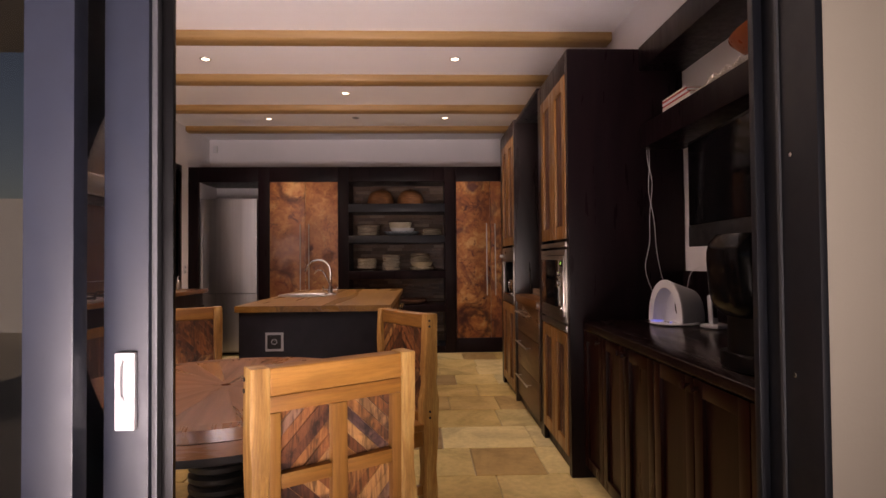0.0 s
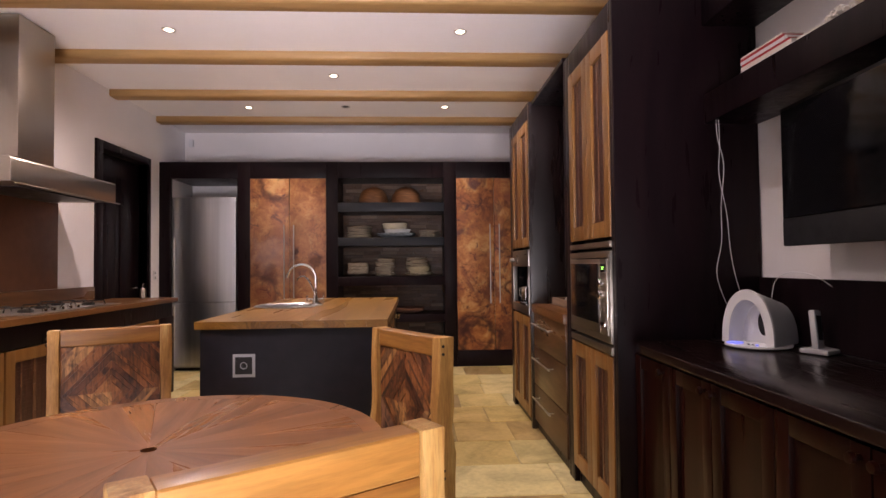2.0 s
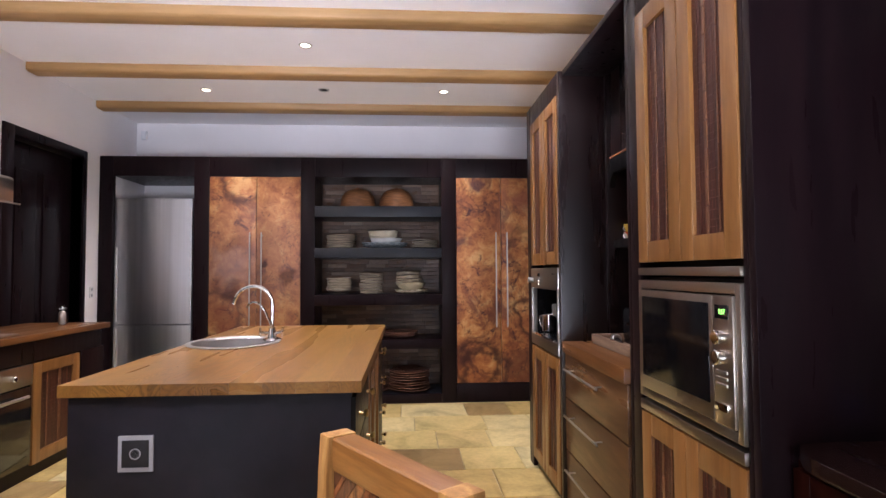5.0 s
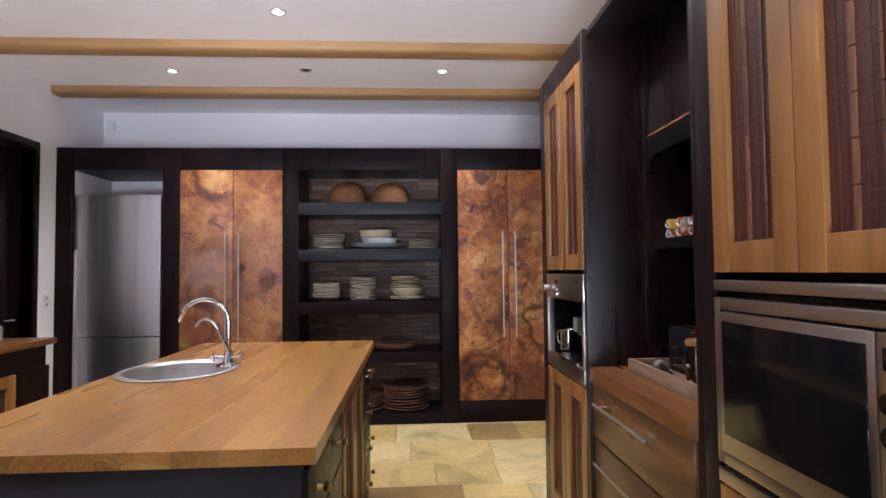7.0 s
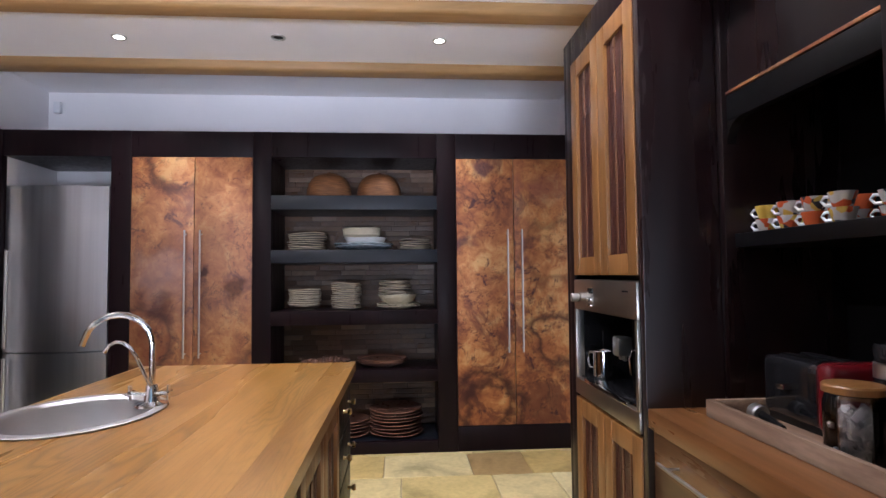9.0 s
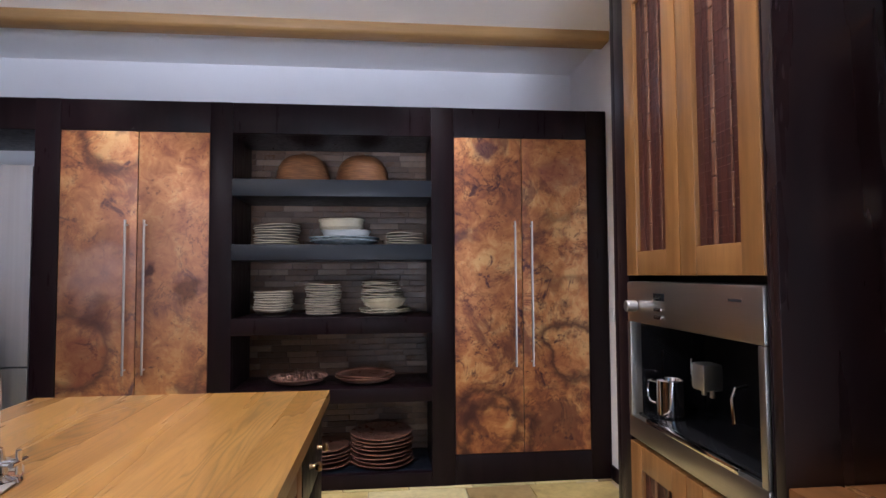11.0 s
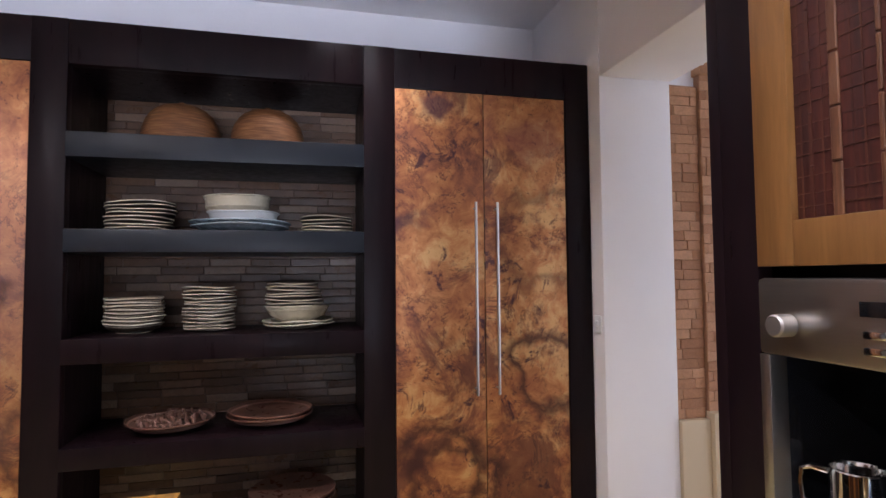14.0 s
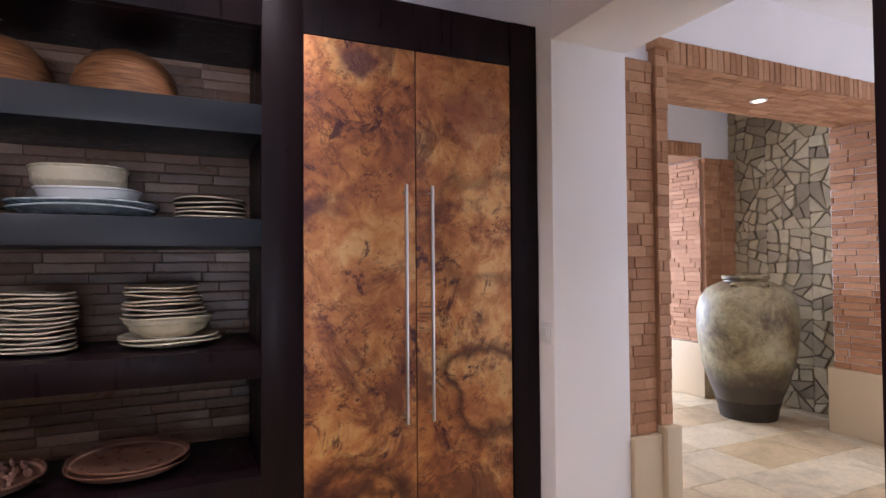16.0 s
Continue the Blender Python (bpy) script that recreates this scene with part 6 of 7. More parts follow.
stack("charger_plate", 5, 0.02, Y, S5, 0.18, 0.026, BROWNCERAMIC, "dark brown charger plate in a low stack on the bottom shelf", "small brown charger plates", 0.026)
shells = bm_new()
rnd = random.Random(3)
for k in range(90):
    a, rr = rnd.uniform(0, 6.28), 0.155 * math.sqrt(rnd.random())
    bmesh.ops.create_icosphere(shells, subdivisions=1, radius=1, matrix=pose(-0.145 + rr * math.cos(a), Y + rr * math.sin(a), S4 + 0.034 + rnd.uniform(0, 0.016), rnd.uniform(0, 90), rnd.uniform(0, 90), rnd.uniform(0, 90)) @ Matrix.Diagonal((0.018, 0.008, 0.011, 1)))
solo("shells", shells, SHELL, "small brownish shells spread in the brown dish", "shells", (-0.145, Y, S4 + 0.04), kind="stuff")

for x in (-0.125, 0.278):
    b = thing("basket", "round woven basket turned upside down on the top shelf", "basket", (x, 7.80, 1.9695), "woven baskets")
    prof = [(0.0, 0.205), (0.06, 0.20)]
    for k in range(1, 15):
        a = math.pi / 2 * k / 14
        prof.append((0.045 + 0.135 * math.sin(a) + 0.0025 * (k % 2), 0.20 * math.cos(a) ** 0.8 + 0.002))
    part("shell", lathe(bm_new(), prof + [(0.172, 0.0), (0.16, 0.01), (0, 0.19)], x, 7.80, 1.9695, 40), WICKER, b, "coiled straw shell")
    part("nub", lathe(bm_new(), [(0, 0.225), (0.014, 0.222), (0.018, 0.21), (0.012, 0.20), (0, 0.20)], x, 7.80, 1.9695, 16), WICKER, b, "small woven nub")

# ---- tray, toaster, jars, grinder and cups in the hutch ----
tr = thing("tray", "white-washed wooden tray with raised sides on the honey wood counter", "tray", (1.55, 4.62, 0.921))
boxpart("tray_floor", (1.39, 1.84, 4.145, 4.85, 0.921, 0.929), TRAYWOOD, tr, "", 0.001)
for d in ((1.37, 1.389, 4.125, 4.87), (1.841, 1.86, 4.125, 4.87), (1.39, 1.84, 4.125, 4.144), (1.39, 1.84, 4.851, 4.87)):
    boxpart("tray_side", (*d, 0.921, 0.972), TRAYWOOD, tr, "worn white-washed side", 0.003)
ts = thing("toaster", "red and black two-slot toaster with rounded ends, on the tray", "toaster", (1.56, 4.72, 0.93))
part("body", bevel(_one((1.48, 1.65, 4.64, 4.86, 0.945, 1.115)), 0.03, 4), GLOSSBLACK, ts, "glossy black body")
part("end_panel", bevel(_one((1.475, 1.655, 4.585, 4.645, 0.94, 1.12)), 0.028, 4), REDGLOSS, ts, "glossy red end panel")
part("base", bevel(_one((1.49, 1.64, 4.60, 4.85, 0.93, 0.95)), 0.004), BLACK, ts)
for y in (1.535, 1.595):
    boxpart("slot", (y - 0.012, y + 0.012, 4.67, 4.83, 1.112, 1.117), BLACK, ts, "", 0.001)
boxpart("lever", (1.455, 1.48, 4.73, 4.76, 1.03, 1.045), CHROME, ts, "", 0.003)
ts.location.x += 0.04
ts.location.y -= 0.03
for x, y, h in ((1.462, 4.42, 0.15), (1.505, 4.28, 0.15)):
    j = thing("storage_jar", "half-full clear glass jar with a wooden lid, on the tray", "jar", (x, y, 0.93), "glass storage jars")
    g = part("body", lathe(bm_new(), [(0, 0.004), (0.05, 0.004), (0.057, 0.012), (0.058, h - 0.02), (0.052, h), (0.0535, h + 0.002), (0.0605, h - 0.02), (0.0605, 0.008), (0.055, 0), (0, 0)], x, y, 0.93, 32), GLASS, j, "clear glass body")
    part("lid", lathe(bm_new(), [(0, h - 0.008), (0.05, h - 0.008), (0.05, h + 0.003), (0.062, h + 0.004), (0.062, h + 0.018), (0.058, h + 0.022), (0, h + 0.022)], x, y, 0.93, 32), HONEY, j, "flat wooden lid")
    fill = bm_new()
    rnd = random.Random(int(x * 100))
    for k in range(130):
        a, rr = rnd.uniform(0, 6.28), 0.046 * math.sqrt(rnd.random())
        vs = box(fill, -0.017, 0.017, -0.008, 0.008, -0.003, 0.003)
        bmesh.ops.transform(fill, matrix=pose(x + rr * math.cos(a), y + rr * math.sin(a), 0.947 + rnd.uniform(0, 0.095), rnd.uniform(0, 180), rnd.uniform(0, 180), 0), verts=vs)
    part("contents", fill, WHITEPL, j, "small wrapped pieces", smooth=False, kind="stuff")
gr = thing("coffee_grinder", "dark electric coffee grinder with a steel band, behind the jars", "grinder", (1.62, 4.47, 0.93))
part("body", lathe(bm_new(), [(0, 0), (0.06, 0), (0.062, 0.01), (0.05, 0.17), (0, 0.17)], 1.62, 4.47, 0.93, 28), GLOSSBLACK, gr)
part("band", lathe(bm_new(), [(0.0505, 0.171), (0.0505, 0.205), (0, 0.206), (0, 0.171)], 1.62, 4.47, 0.93, 28), STEEL, gr, "brushed steel band")
part("hopper", lathe(bm_new(), [(0, 0.207), (0.046, 0.207), (0.05, 0.24), (0.045, 0.25), (0, 0.252)], 1.62, 4.47, 0.93, 28), GLOSSBLACK, gr)
tamper = thing("portafilter", "steel coffee tamper lying on the tray", "utensil", (1.46, 4.74, 0.93))
part("head", rod(bm_new(), (1.46, 4.74, 0.955), (1.46, 4.775, 0.955), 0.026, 24), STEEL, tamper)
part("grip", rod(bm_new(), (1.46, 4.74, 0.955), (1.44, 4.63, 0.945), 0.012), BLACK, tamper)
CUPNAMES = {id(YELLOWC): "small yellow espresso cup", id(PATTERNED): "small orange-patterned espresso cup", id(WHITECERAMIC): "small plain white espresso cup", id(ORANGEC): "small orange espresso cup"}
for row, x in enumerate((1.60, 1.70)):
    for k, cols in enumerate(((PATTERNED, YELLOWC), (PATTERNED, PATTERNED), (ORANGEC, PATTERNED), (PATTERNED, PATTERNED))):
        for lvl in (0, 1):
            y, z0 = 4.892 - 0.100 * k - 0.045 * row, 1.4765 + lvl * 0.041
            col = cols[(lvl + row) % 2]
            c = thing("espresso_cup", CUPNAMES[id(col)] + ", stacked on the black shelf", "cup", (x, y, z0), "stacked espresso cups")
            part("body", lathe(bm_new(), [(0, 0), (0.020, 0), (0.024, 0.005), (0.034, 0.0395), (0.032, 0.040), (0.022, 0.008), (0, 0.006)], x, y, z0, 24), col, c)
            part("handle", tube(bm_new(), [(x - 0.008, y + 0.028, z0 + 0.030), (x - 0.013, y + 0.046, z0 + 0.032), (x - 0.015, y + 0.055, z0 + 0.021), (x - 0.013, y + 0.044, z0 + 0.009), (x - 0.008, y + 0.021, z0 + 0.009)], 0.0045, 8), WHITECERAMIC, c, "white looped handle")

# ---- fittings ----
for i, (x, y) in enumerate(SPOTS):
    l = thing("downlight", "small round recessed ceiling spotlight, switched on", "ceiling light", (x, y, ZC), "kitchen ceiling spotlights")
    part("trim", lathe(bm_new(), [(0.034, -0.001), (0.036, -0.006), (0.046, -0.007), (0.049, -0.001), (0.034, -0.001)], x, y, ZC, 32), STEEL, l, "steel trim ring")
    part("bulb", lathe(bm_new(), [(0, -0.004), (0.028, -0.004), (0.033, -0.001), (0, -0.0008)], x, y, ZC, 24), BULB, l, "glowing lamp face")
l = thing("downlight", "small recessed ceiling spotlight, switched off", "ceiling light", (-0.365, 7.02, ZC), "kitchen ceiling spotlights")
part("trim", lathe(bm_new(), [(0.034, -0.001), (0.036, -0.006), (0.046, -0.007), (0.049, -0.001), (0.034, -0.001)], -0.365, 7.02, ZC, 32), STEEL, l)
part("bulb", lathe(bm_new(), [(0, -0.004), (0.028, -0.004), (0.033, -0.001), (0, -0.0008)], -0.365, 7.02, ZC, 24), DARKGREY, l)
l = thing("downlight", "small round spotlight in the brick arch, switched on", "ceiling light", (3.95, 7.93, 2.455), "hall spotlights")
part("trim", lathe(bm_new(), [(0.034, 0.001), (0.036, -0.005), (0.05, -0.006), (0.054, 0.001), (0.034, 0.001)], 3.95, 7.93, 2.455, 32), WHITEPL, l)
part("bulb", lathe(bm_new(), [(0, -0.003), (0.03, -0.003), (0.034, 0.0005), (0, 0.0008)], 3.95, 7.93, 2.455, 24), BULB, l, "glowing lamp face")

sw = thing("light_switch", "white wall switch and socket beside the dark cupboard", "switch", (XL, 7.43, 1.13))
for z0 in (1.10, 1.155):
    p = boxpart("plate", (XL + 0.001, XL + 0.010, 7.40, 7.455, z0 - 0.026, z0 + 0.026), WHITEPL, sw, "", 0.003)
    boxpart("rocker", (XL + 0.010, XL + 0.014, 7.415, 7.44, z0 - 0.012, z0 + 0.012), GREYPL, p, "", 0.002)
sw = thing("light_switch", "white wall switch on the narrow white wall by the hall opening", "switch", (XR, 7.48, 1.08))
p = boxpart("plate", (XR - 0.009, XR - 0.001, 7.45, 7.52, 1.035, 1.125), WHITEPL, sw, "", 0.003)
boxpart("rocker", (XR - 0.013, XR - 0.009, 7.47, 7.50, 1.06, 1.10), WHITEPL, p, "", 0.002)
al = thing("alarm_sensor", "small white alarm sensor high on the white wall", "sensor", (XL + 0.09, 8.22, 2.80))
part("case", bevel(_one((XL + 0.06, XL + 0.12, 8.225, 8.269, 2.78, 2.88)), 0.012, 3), WHITEPL, al)
structure("baseboard", [(XR - 0.0, XR + 0.42, 7.415, 7.4295, 0, 0.09), (XR - 0.014, XR - 0.001, 7.43, 7.535, 0, 0.09)], DARK, "dark wooden baseboard round the hall opening", "baseboard", 0.003)

# ---- hall: arch, jar, stones ----
structure("plinth", [(2.351, 2.527, 7.41, 7.465, 0, 0.575), (2.528, 2.622, 7.385, 8.32, 0, 0.61), (5.215, 7.2, 7.80, 8.30, 0, 0.52), (5.27, 5.715, 9.50, 9.555, 0, 0.58), (5.22, 5.268, 9.50, 10.08, 0, 0.55)], CREAM, "cream plastered plinth under the brickwork", "plinth", 0.01)
JX, JY = 5.045, 8.89
jar = thing("urn", "huge weathered olive-grey clay storage jar on the stone floor", "urn", (JX, JY, 0))
prof = [(0, 0.0), (0.225, 0.0), (0.232, 0.03), (0.240, 0.09), (0.262, 0.16), (0.315, 0.30), (0.362, 0.46), (0.396, 0.63), (0.412, 0.80), (0.408, 0.94), (0.382, 1.05), (0.315, 1.145), (0.215, 1.195), (0.178, 1.203), (0.175, 1.215), (0.192, 1.228), (0.196, 1.245), (0.186, 1.256), (0.165, 1.252), (0.155, 1.22), (0.155, 1.15), (0.34, 0.9), (0.0, 0.5)]
part("body", lathe(bm_new(), prof, JX, JY, 0, 72), JARCLAY, jar, "clay body with a rolled rim")
part("foot", lathe(bm_new(), [(0.0, 0.001), (0.228, 0.001), (0.236, 0.03), (0.245, 0.09), (0.267, 0.158), (0.260, 0.162), (0.235, 0.1)], JX, JY, 0, 72), FOOTCLAY, jar, "dark clay foot")
for a in (200, 250, 300):
    part("lug", tube(bm_new(), [(JX + (0.27 + d) * math.cos(radians(a + s)), JY + (0.27 + d) * math.sin(radians(a + s)), 1.165 + e) for s, d, e in ((-5, 0, 0), (-4, 0.03, 0.018), (0, 0.04, 0.024), (4, 0.03, 0.018), (5, 0, 0))], 0.010, 8), JARCLAY, jar, "small clay lug")


def brick_mesh(l, d, h, mat, seed=0):
    """One slightly uneven brick, its face at y = 0 and its body behind it."""
    rnd = random.Random(seed)
    bm = bm_new()
    box(bm, 0, l, 0, d, 0, h)
    for v in bm.verts:
        v.co += Vector((rnd.uniform(-1, 1), rnd.uniform(-1, 1), rnd.uniform(-1, 1))) * 0.0015
    bmesh.ops.bevel(bm, geom=[e for e in bm.edges if all(v.co.y < d / 2 for v in e.verts)], offset=0.0025, segments=1, affect="EDGES")
    return mesh_of(bm, "brick", mat)


def brick_face(parent, m, width, z0, z1, l, h, joint, depth, mat, jut=0.003, seed=1, name="brick", tilt=0.0):
    """Courses of bricks on a wall face; m maps (along, out, up) to the world; each is an object on shared meshes."""
    rnd = random.Random(seed)
    meshes = {}
    z, row, n = z0, 0, 0
    while z + h * 0.6 < z1:
        hh = min(h, z1 - z)
        x = -rnd.uniform(0.1, 0.9) * l
        while x < width - 0.01:
            a, b = max(0, x), min(width, x + l)
            if b - a > 0.012:
                w = round((b - a) * 50) / 50 if b - a < l - 1e-4 else l
                w = min(w, b - a) if w > b - a else w
                key = (round(w, 3), round(hh, 3), rnd.randrange(3))
                if key not in meshes:
                    meshes[key] = brick_mesh(w, depth, hh, mat, key[2])
                ob = new(name, meshes[key])
                ob.parent = parent
                ob.matrix_basis = Matrix.Translation(-ORIGIN[parent]) @ m @ Matrix.Translation((a + (b - a - w) / 2, rnd.uniform(-jut, jut), z)) @ pose(0, 0, 0, rnd.uniform(-tilt, tilt), 0, 0)
                n += 1
            x += l + joint
        z += h + joint
        row += 1
    return n


def brick_rows(name, parent, m, width, z0, z1, l, h, joint, depth, mat, seed=1):
    """The same courses as one mesh, for faces far off."""
    rnd = random.Random(seed)
    bm = bm_new()
    z = z0
    while z + h * 0.6 < z1:
        x = -rnd.uniform(0.1, 0.9) * l
        while x < width - 0.01:
            a, b = max(0, x), min(width, x + l)
            if b - a > 0.012:
                j = rnd.uniform(-0.004, 0.004)
                vs = box(bm, a, b, j, depth, z, min(z + h, z1))
                bmesh.ops.transform(bm, matrix=m, verts=vs)
            x += l + joint
        z += h + joint
    return part(name, bm, mat, parent, "rows of narrow red bricks", smooth=False, kind="stuff")


# far room: glazed wall, console with a dark urn, low bench
wf = thing("window_1", "tall white-framed glazed doors with bright daylight behind", "window", (6.5, 14.05, 0))
wf["kind"] = "structure"
for x in (3.0, 4.2, 5.4, 6.6, 7.8, 8.4, 9.6):
    boxpart("window_frame", (x - 0.035, x + 0.035, 14.02, 14.10, 0, 2.6), WHITEPL, wf, "", 0.004)
for z0, z1 in ((0.0, 0.08), (2.0, 2.06), (2.53, 2.6)):
    boxpart("window_frame", (2.4, 9.8, 14.03, 14.09, z0, z1), WHITEPL, wf, "", 0)
cs = thing("console_table", "dark console table in the far bright room", "table", (7.8, 12.95, 0))
boxpart("tabletop", (7.35, 8.5, 12.75, 13.15, 0.74, 0.78), DARK, cs, "", 0.004)
for x in (7.40, 8.45):
    for y in (12.8, 13.1):
        boxpart("leg", (x - 0.025, x + 0.025, y - 0.025, y + 0.025, 0, 0.739), DARK, cs, "", 0.003)
un = thing("vase", "small dark footed vase on the console table", "vase", (7.9, 12.95, 0.781))
part("body", lathe(bm_new(), [(0, 0), (0.05, 0), (0.02, 0.06), (0.03, 0.09), (0.09, 0.15), (0.10, 0.22), (0.05, 0.29), (0.055, 0.31), (0, 0.31)], 7.9, 12.95, 0.781, 24), GLOSSBLACK, un)
bn = thing("bench", "low bench with blue-grey cushions in the far bright room", "bench", (6.15, 11.4, 0))
boxpart("seat", (5.75, 6.9, 11.1, 11.7, 0.22, 0.40), NAVY, bn, "dark blue seat cushion", 0.03)
boxpart("base", (5.8, 6.85, 11.15, 11.65, 0.0, 0.219), DARK, bn, "", 0.004)

# ---- pieces: bricks, stones and tiles ----
M_Y = Matrix.Identity(4)  # face towards -y
n = brick_face(cup, Matrix.Translation((-0.56, 8.048, 0)), 1.33, 0.095, 2.262, 0.205, 0.039, 0.003, 0.012, THINBRICK, 0.0015, 4, tilt=2.2)

wall_arch = structure("brick_core", [(2.353, 2.526, 7.449, 7.469, 0.576, 2.352), (2.528, 2.592, 7.429, 8.262, 0.612, 2.46), (2.61, 5.262, 7.68, 8.232, 2.468, 2.595), (5.264, 5.30, 7.845, 8.265, 0.521, 2.46)], MORTAR, "mortar core of the brick arch and pilasters", "wall")
ORIGIN[wall_arch] = Vector((0, 0, 0))
brick_face(wall_arch, Matrix.Translation((2.352, 7.443, 0)), 0.174, 0.577, 2.352, 0.165, 0.050, 0.002, 0.013, REDBRICK, 0.001, 6)
brick_face(wall_arch, Matrix.Translation((2.528, 7.423, 0)), 0.076, 0.612, 2.46, 0.13, 0.050, 0.002, 0.013, REDBRICK, 0.0015, 7)
side = Matrix(((0, -1, 0, 0), (1, 0, 0, 0), (0, 0, 1, 0), (0, 0, 0, 1)))  # along +y, out towards +x
brick_rows("brick_courses", wall_arch, Matrix.Translation((2.606, 7.432, 0)) @ side, 0.83, 0.612, 2.46, 0.2, 0.047, 0.005, 0.013, REDBRICKS, 8)
sidew = Matrix(((0, 1, 0, 0), (-1, 0, 0, 0), (0, 0, 1, 0), (0, 0, 0, 1)))  # along -y, out towards -x
brick_face(wall_arch, Matrix.Translation((5.250, 8.265, 0)) @ sidew, 0.42, 0.522, 2.46, 0.22, 0.047, 0.006, 0.013, REDBRICK, 0.005, 9)
brick_rows("brick_courses", wall_arch, Matrix.Translation((5.25, 7.831, 0)), 1.9, 0.522, 2.46, 0.22, 0.047, 0.006, 0.013, REDBRICKS, 10)
# soldier course along the arch, standing bricks
rnd = random.Random(21)
sold = [brick_mesh(0.043, 0.02, 0.125, REDBRICK, k) for k in range(4)]
for k in range(54):
    ob = new("brick", sold[k % 4])
    ob.parent = wall_arch
    ob.matrix_basis = Matrix.Translation((2.612 + k * 0.0488, 7.660 + rnd.uniform(-0.004, 0.002), 2.470 + rnd.uniform(-0.002, 0.002)))
# soffit: long thin strips
under = Matrix(((0, 1, 0, 0), (1, 0, 0, 0), (0, 0, 1, 0), (0, 0, 0, 1)))
bm = bm_new()
for k in range(12):
    y0 = 7.664 + k * 0.048
    x = 2.612 - rnd.uniform(0, 0.15)
    while x < 5.25:
        a, b = max(2.612, x), min(5.25, x + 0.2)
        if b - a > 0.01:
            box(bm, a, b, y0, y0 + 0.042, 2.456 + rnd.uniform(0, 0.004), 2.4678)
        x += 0.206
part("soffit_bricks", bm, REDBRICKS, wall_arch, "narrow bricks under the arch", smooth=False, kind="stuff")

far = structure("far_pilasters", [(5.272, 5.49, 9.515, 9.556, 0.581, 2.44), (5.49, 5.715, 9.495, 9.556, 0.581, 2.44), (5.255, 5.268, 9.56, 10.06, 0.56, 2.44), (3.552, 5.268, 9.53, 10.05, 2.447, 2.596)], MORTAR, "mortar core of the far brick pilasters", "wall")
ORIGIN[far] = Vector((0, 0, 0))
brick_rows("brick_courses", far, Matrix.Translation((5.272, 9.503, 0)), 0.218, 0.582, 2.385, 0.14, 0.042, 0.006, 0.011, REDBRICKS, 12)
brick_rows("brick_courses", far, Matrix.Translation((5.490, 9.481, 0)), 0.225, 0.582, 2.385, 0.14, 0.042, 0.006, 0.013, REDBRICKS, 13)
brick_rows("brick_courses", far, Matrix.Translation((5.243, 10.06, 0)) @ sidew, 0.52, 0.56, 2.44, 0.2, 0.042, 0.006, 0.011, REDBRICKS, 14)
for i in range(34):
    ob = new("brick", sold[i % 4])
    ob.parent = far
    ob.matrix_basis = Matrix.Translation((3.56 + i * 0.0488, 9.508, 2.452))
part("capital", bevel(_one((5.26, 5.50, 9.485, 9.555, 2.388, 2.44)), 0.008), REDBRICKS, far, "stepped brick capital")
part("capital", bevel(_one((5.48, 5.716, 9.465, 9.555, 2.388, 2.44)), 0.008), REDBRICKS, far, "stepped brick capital")
for x0, x1, y0 in ((2.515, 2.620, 7.395),):
    part("capital", bevel(_one((x0, x1, y0, 7.5, 2.41, 2.455)), 0.006), REDBRICKS, wall_arch, "stepped brick capital")

# irregular stones on the stone wall: cells about scattered points, shrunk to leave joints
stone_wall = structure("stone_wall", [(5.705, 5.719, 8.28, 9.556, 0, ZC)], STONEMORTAR, "rough field stone wall with deep dark joints", "wall")
ORIGIN[stone_wall] = Vector((0, 0, 0))
rnd = random.Random(8)
W, H = 1.27, 2.95


def side_split(poly, p, n, gap):
    """The part of a flat outline on the side of the line through p with normal n, less half a joint."""
    out = []
    ds = [(x - p[0]) * n[0] + (y - p[1]) * n[1] - gap for x, y in poly]
    for i in range(len(poly)):
        j = (i + 1) % len(poly)
        if ds[i] >= 0:
            out.append(poly[i])
        if ds[i] * ds[j] < 0:
            t = ds[i] / (ds[i] - ds[j])
            out.append((poly[i][0] + t * (poly[j][0] - poly[i][0]), poly[i][1] + t * (poly[j][1] - poly[i][1])))
    return out


def area(poly):
    return abs(sum(a[0] * b[1] - b[0] * a[1] for a, b in zip(poly, poly[1:] + poly[:1]))) / 2


def break_up(poly):
    """Angular stones: an outline broken across its longer way by slanting cuts until small."""
    if len(poly) < 3 or area(poly) < 0.0012:
        return []
    if area(poly) < rnd.uniform(0.010, 0.026):
        return [poly]
    cx, cy = sum(p[0] for p in poly) / len(poly), sum(p[1] for p in poly) / len(poly)
    ea, eb = max(zip(poly, poly[1:] + poly[:1]), key=lambda e: math.dist(*e))
    turn = math.atan2(eb[1] - ea[1], eb[0] - ea[0]) + rnd.uniform(-0.28, 0.28)
    n = (math.cos(turn), math.sin(turn))
    p = (cx + n[0] * rnd.uniform(-0.03, 0.03), cy + n[1] * rnd.uniform(-0.03, 0.03))
    gap = 0.0045
    return break_up(side_split(poly, p, n, gap)) + break_up(side_split(poly, p, (-n[0], -n[1]), gap))


def softened(poly):
    """The outline with its corners struck off unevenly."""
    out = []
    for p, q, t in zip(poly[-1:] + poly[:-1], poly, poly[1:] + poly[:1]):
        for other in (p, t):
            k = min(0.4, rnd.uniform(0.006, 0.022) / max(0.01, math.dist(q, other)))
            out.append((q[0] + (other[0] - q[0]) * k, q[1] + (other[1] - q[1]) * k))
    return out


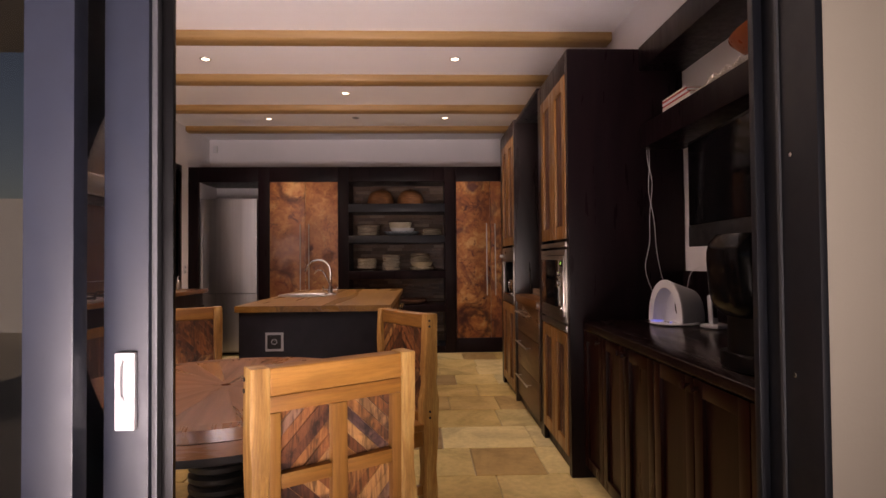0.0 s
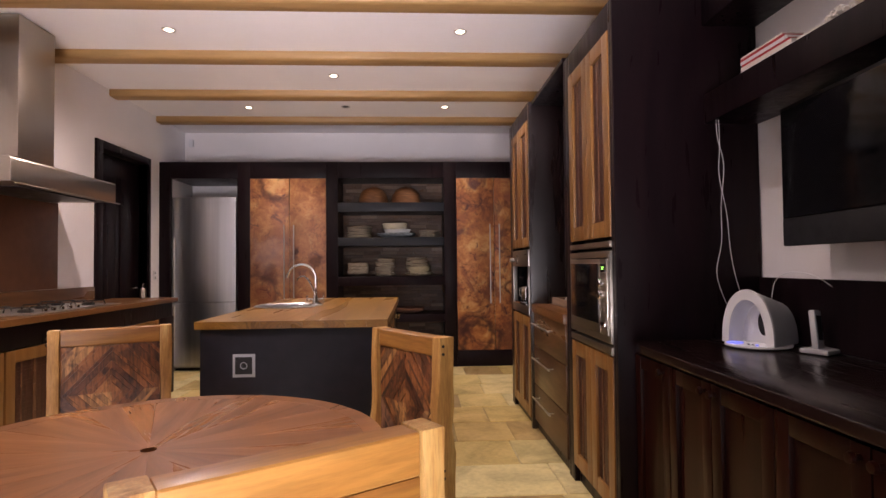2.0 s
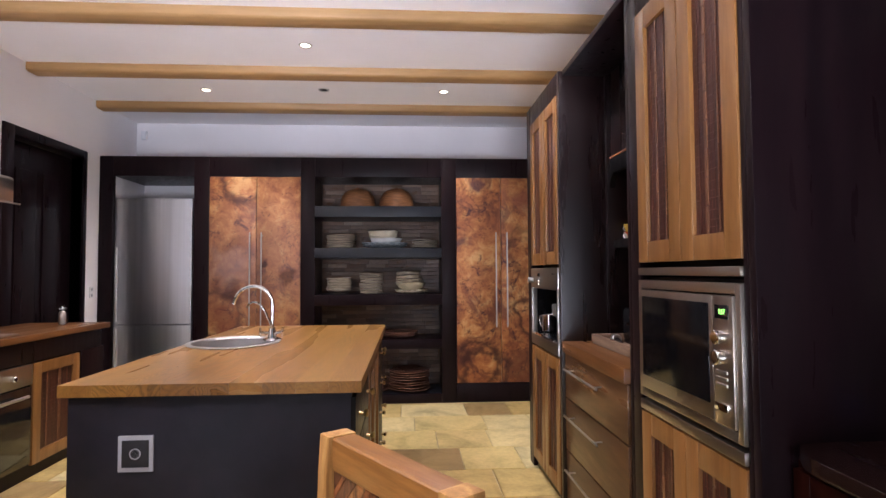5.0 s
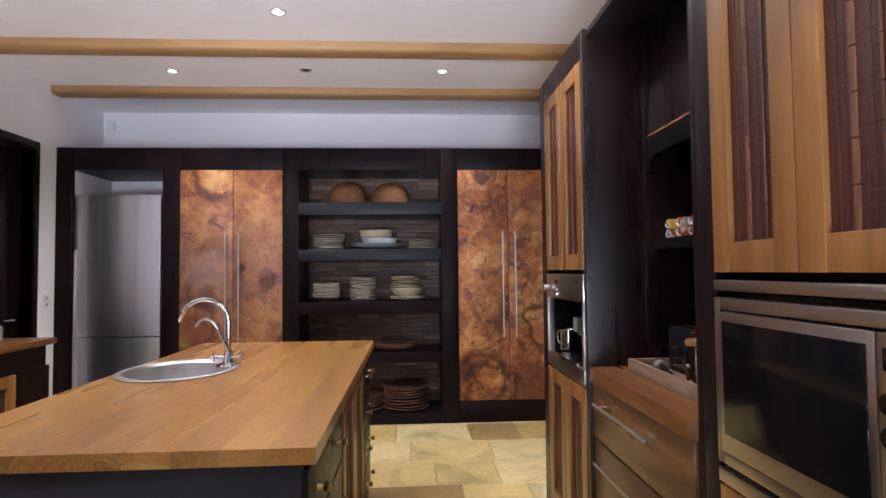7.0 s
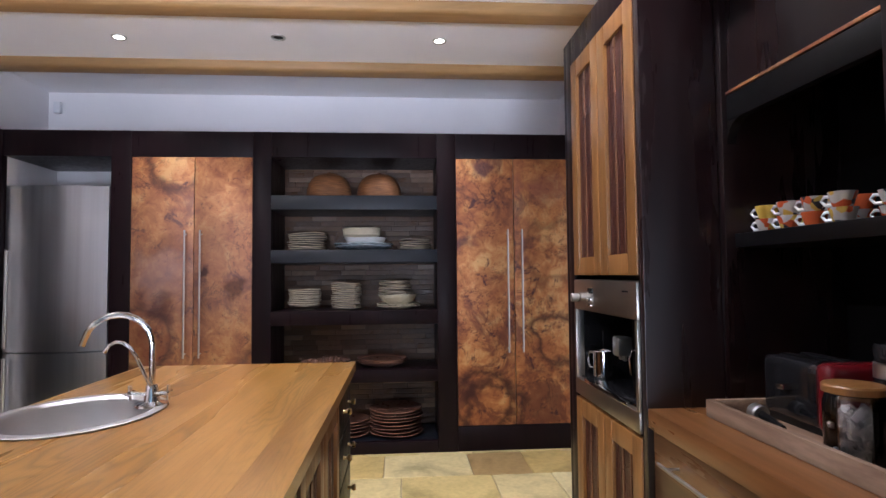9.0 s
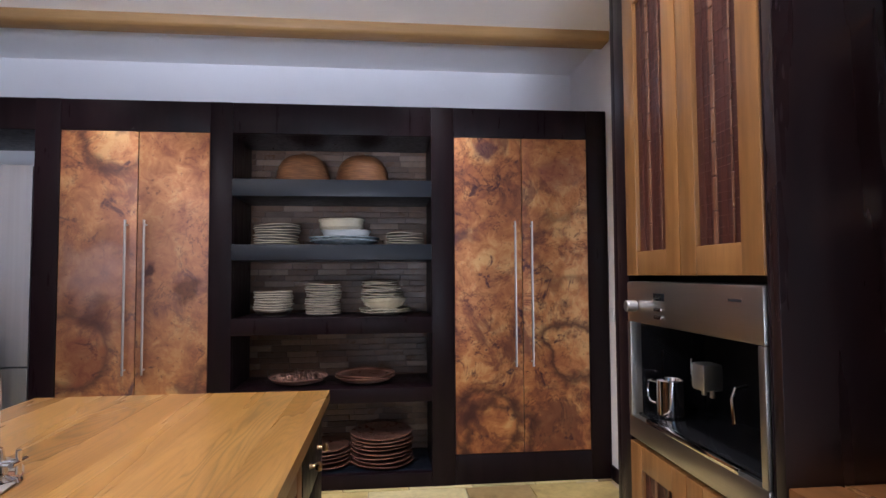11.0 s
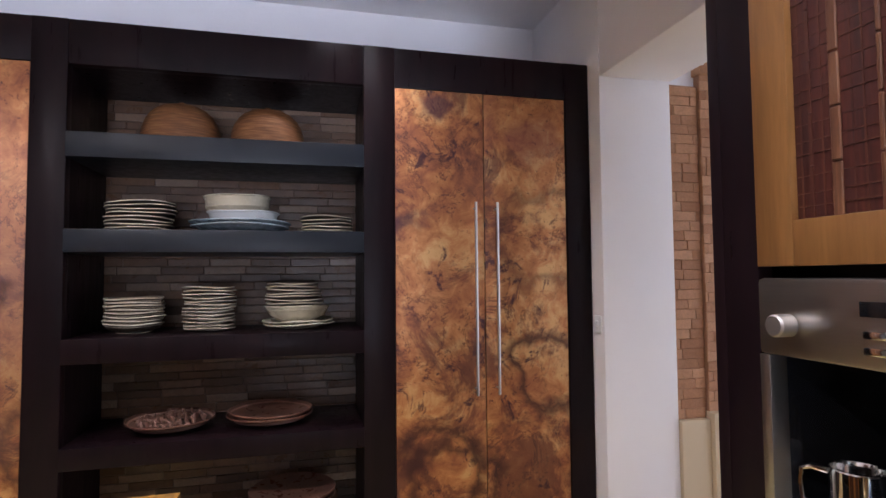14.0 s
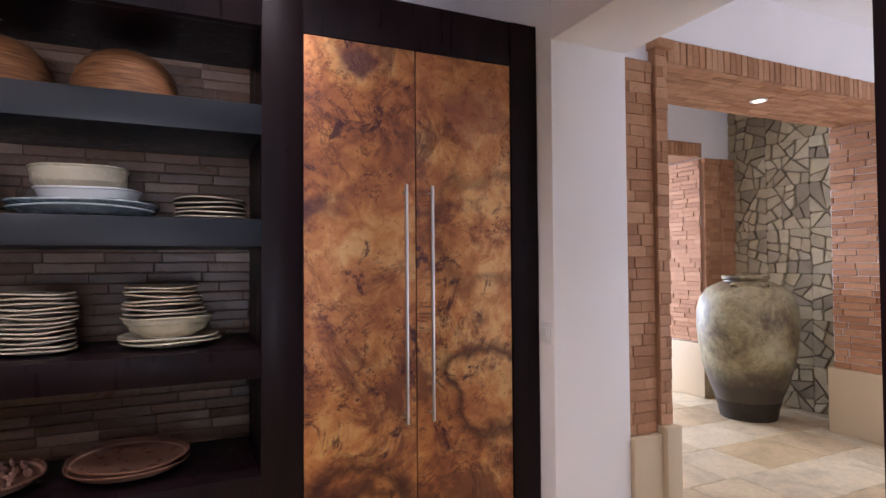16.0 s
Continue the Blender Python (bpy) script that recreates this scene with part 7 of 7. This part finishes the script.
blocks = []
for row in range(7):
    for col in range(3):
        x0, y0 = col * W / 3, row * H / 7
        turn, mid = rnd.uniform(-0.9, 0.9), (x0 + W / 6, y0 + H / 14)
        quad = [(x0, y0), (x0 + W / 3, y0), (x0 + W / 3, y0 + H / 7), (x0, y0 + H / 7)]
        n = (math.cos(turn), math.sin(turn))
        blocks += [side_split(quad, mid, n, 0.0045), side_split(quad, mid, (-n[0], -n[1]), 0.0045)]
for block in blocks:
    for poly in break_up(block):
        poly = [p for p, q in zip(poly, poly[1:] + poly[:1]) if math.dist(p, q) > 0.004]
        if len(poly) < 3:
            continue
        px, py = sum(p[0] for p in poly) / len(poly), sum(p[1] for p in poly) / len(poly)
        bm = bm_new()
        d = rnd.uniform(0.014, 0.034)
        tx, ty = rnd.uniform(-0.10, 0.10), rnd.uniform(-0.10, 0.10)
        poly = softened(poly)
        rings = []
        for sc, dep in ((1.0, 0.0), (0.985, d * 0.8), (0.91, d)):
            rings.append([bm.verts.new((-dep - ((x - px) * tx + (y - py) * ty) * (dep > 0), -(x - px) * sc, (y - py) * sc)) for x, y in poly])
        for a, b in zip(rings, rings[1:]):
            for k in range(len(a)):
                bm.faces.new((a[k], a[(k + 1) % len(a)], b[(k + 1) % len(a)], b[k]))
        bm.faces.new(rings[-1])
        ob = new("stone", mesh_of(bm, "stone", STONE, False))
        ob.parent = stone_wall
        ob.matrix_basis = Matrix.Translation((5.7045, 9.552 - px, py))

# floor tiles of three sizes, laid in staggered courses
rnd = random.Random(17)
tiles = {}


def tile(w, l, seed, stone):
    key = (w, l, seed, stone)
    if key not in tiles:
        r = random.Random(seed + int(w * 100) * 7 + int(l * 100))
        bm = bm_new()
        box(bm, -w / 2 + 0.003, w / 2 - 0.003, -l / 2 + 0.003, l / 2 - 0.003, -0.0115, 0.0)
        for v in bm.verts:
            v.co.x += r.uniform(-0.0025, 0.0025)
            v.co.y += r.uniform(-0.0025, 0.0025)
        bmesh.ops.bevel(bm, geom=[e for e in bm.edges if all(v.co.z > -0.005 for v in e.verts)], offset=0.003, segments=1, affect="EDGES")
        tiles[key] = mesh_of(bm, "tile", HALLTILE if stone else TILE)
    return tiles[key]


def lay(x0, x1, y0, y1, start, stone=0):
    y, row = y0, 0
    while y < y1 - 0.02:
        l = 0.46
        x = x0 - start[row % len(start)]
        while x < x1:
            w = 0.41 if (row + int(x * 10)) % 5 else 0.61
            if x + w > x0:
                ob = new("tile", tile(w, l, rnd.randrange(4), stone))
                ob.parent = floor
                ob.matrix_basis = pose(x + w / 2, y + l / 2, rnd.uniform(-0.0005, 0.0005), 0, 0, 180 * rnd.randrange(2))
            x += w
        y += l
        row += 1


ORIGIN[floor] = Vector((0, 0, 0))
lay(-2.6, 1.9, 1.52, 8.1, (0.13, 0.30, 0.05, 0.22))
lay(1.9, 7.2, 5.66, 10.3, (0.02, 0.24, 0.33), 1)
bm = bm_new()
for i in range(18):
    for j in range(9):
        box(bm, 2.4 + i * 0.42, 2.4 + i * 0.42 + 0.414, 10.3 + j * 0.43, 10.3 + j * 0.43 + 0.424, -0.0115, 0)
part("far_tiles", bm, TILE, floor, "pale stone tiles in the far room", smooth=False, kind="stuff")
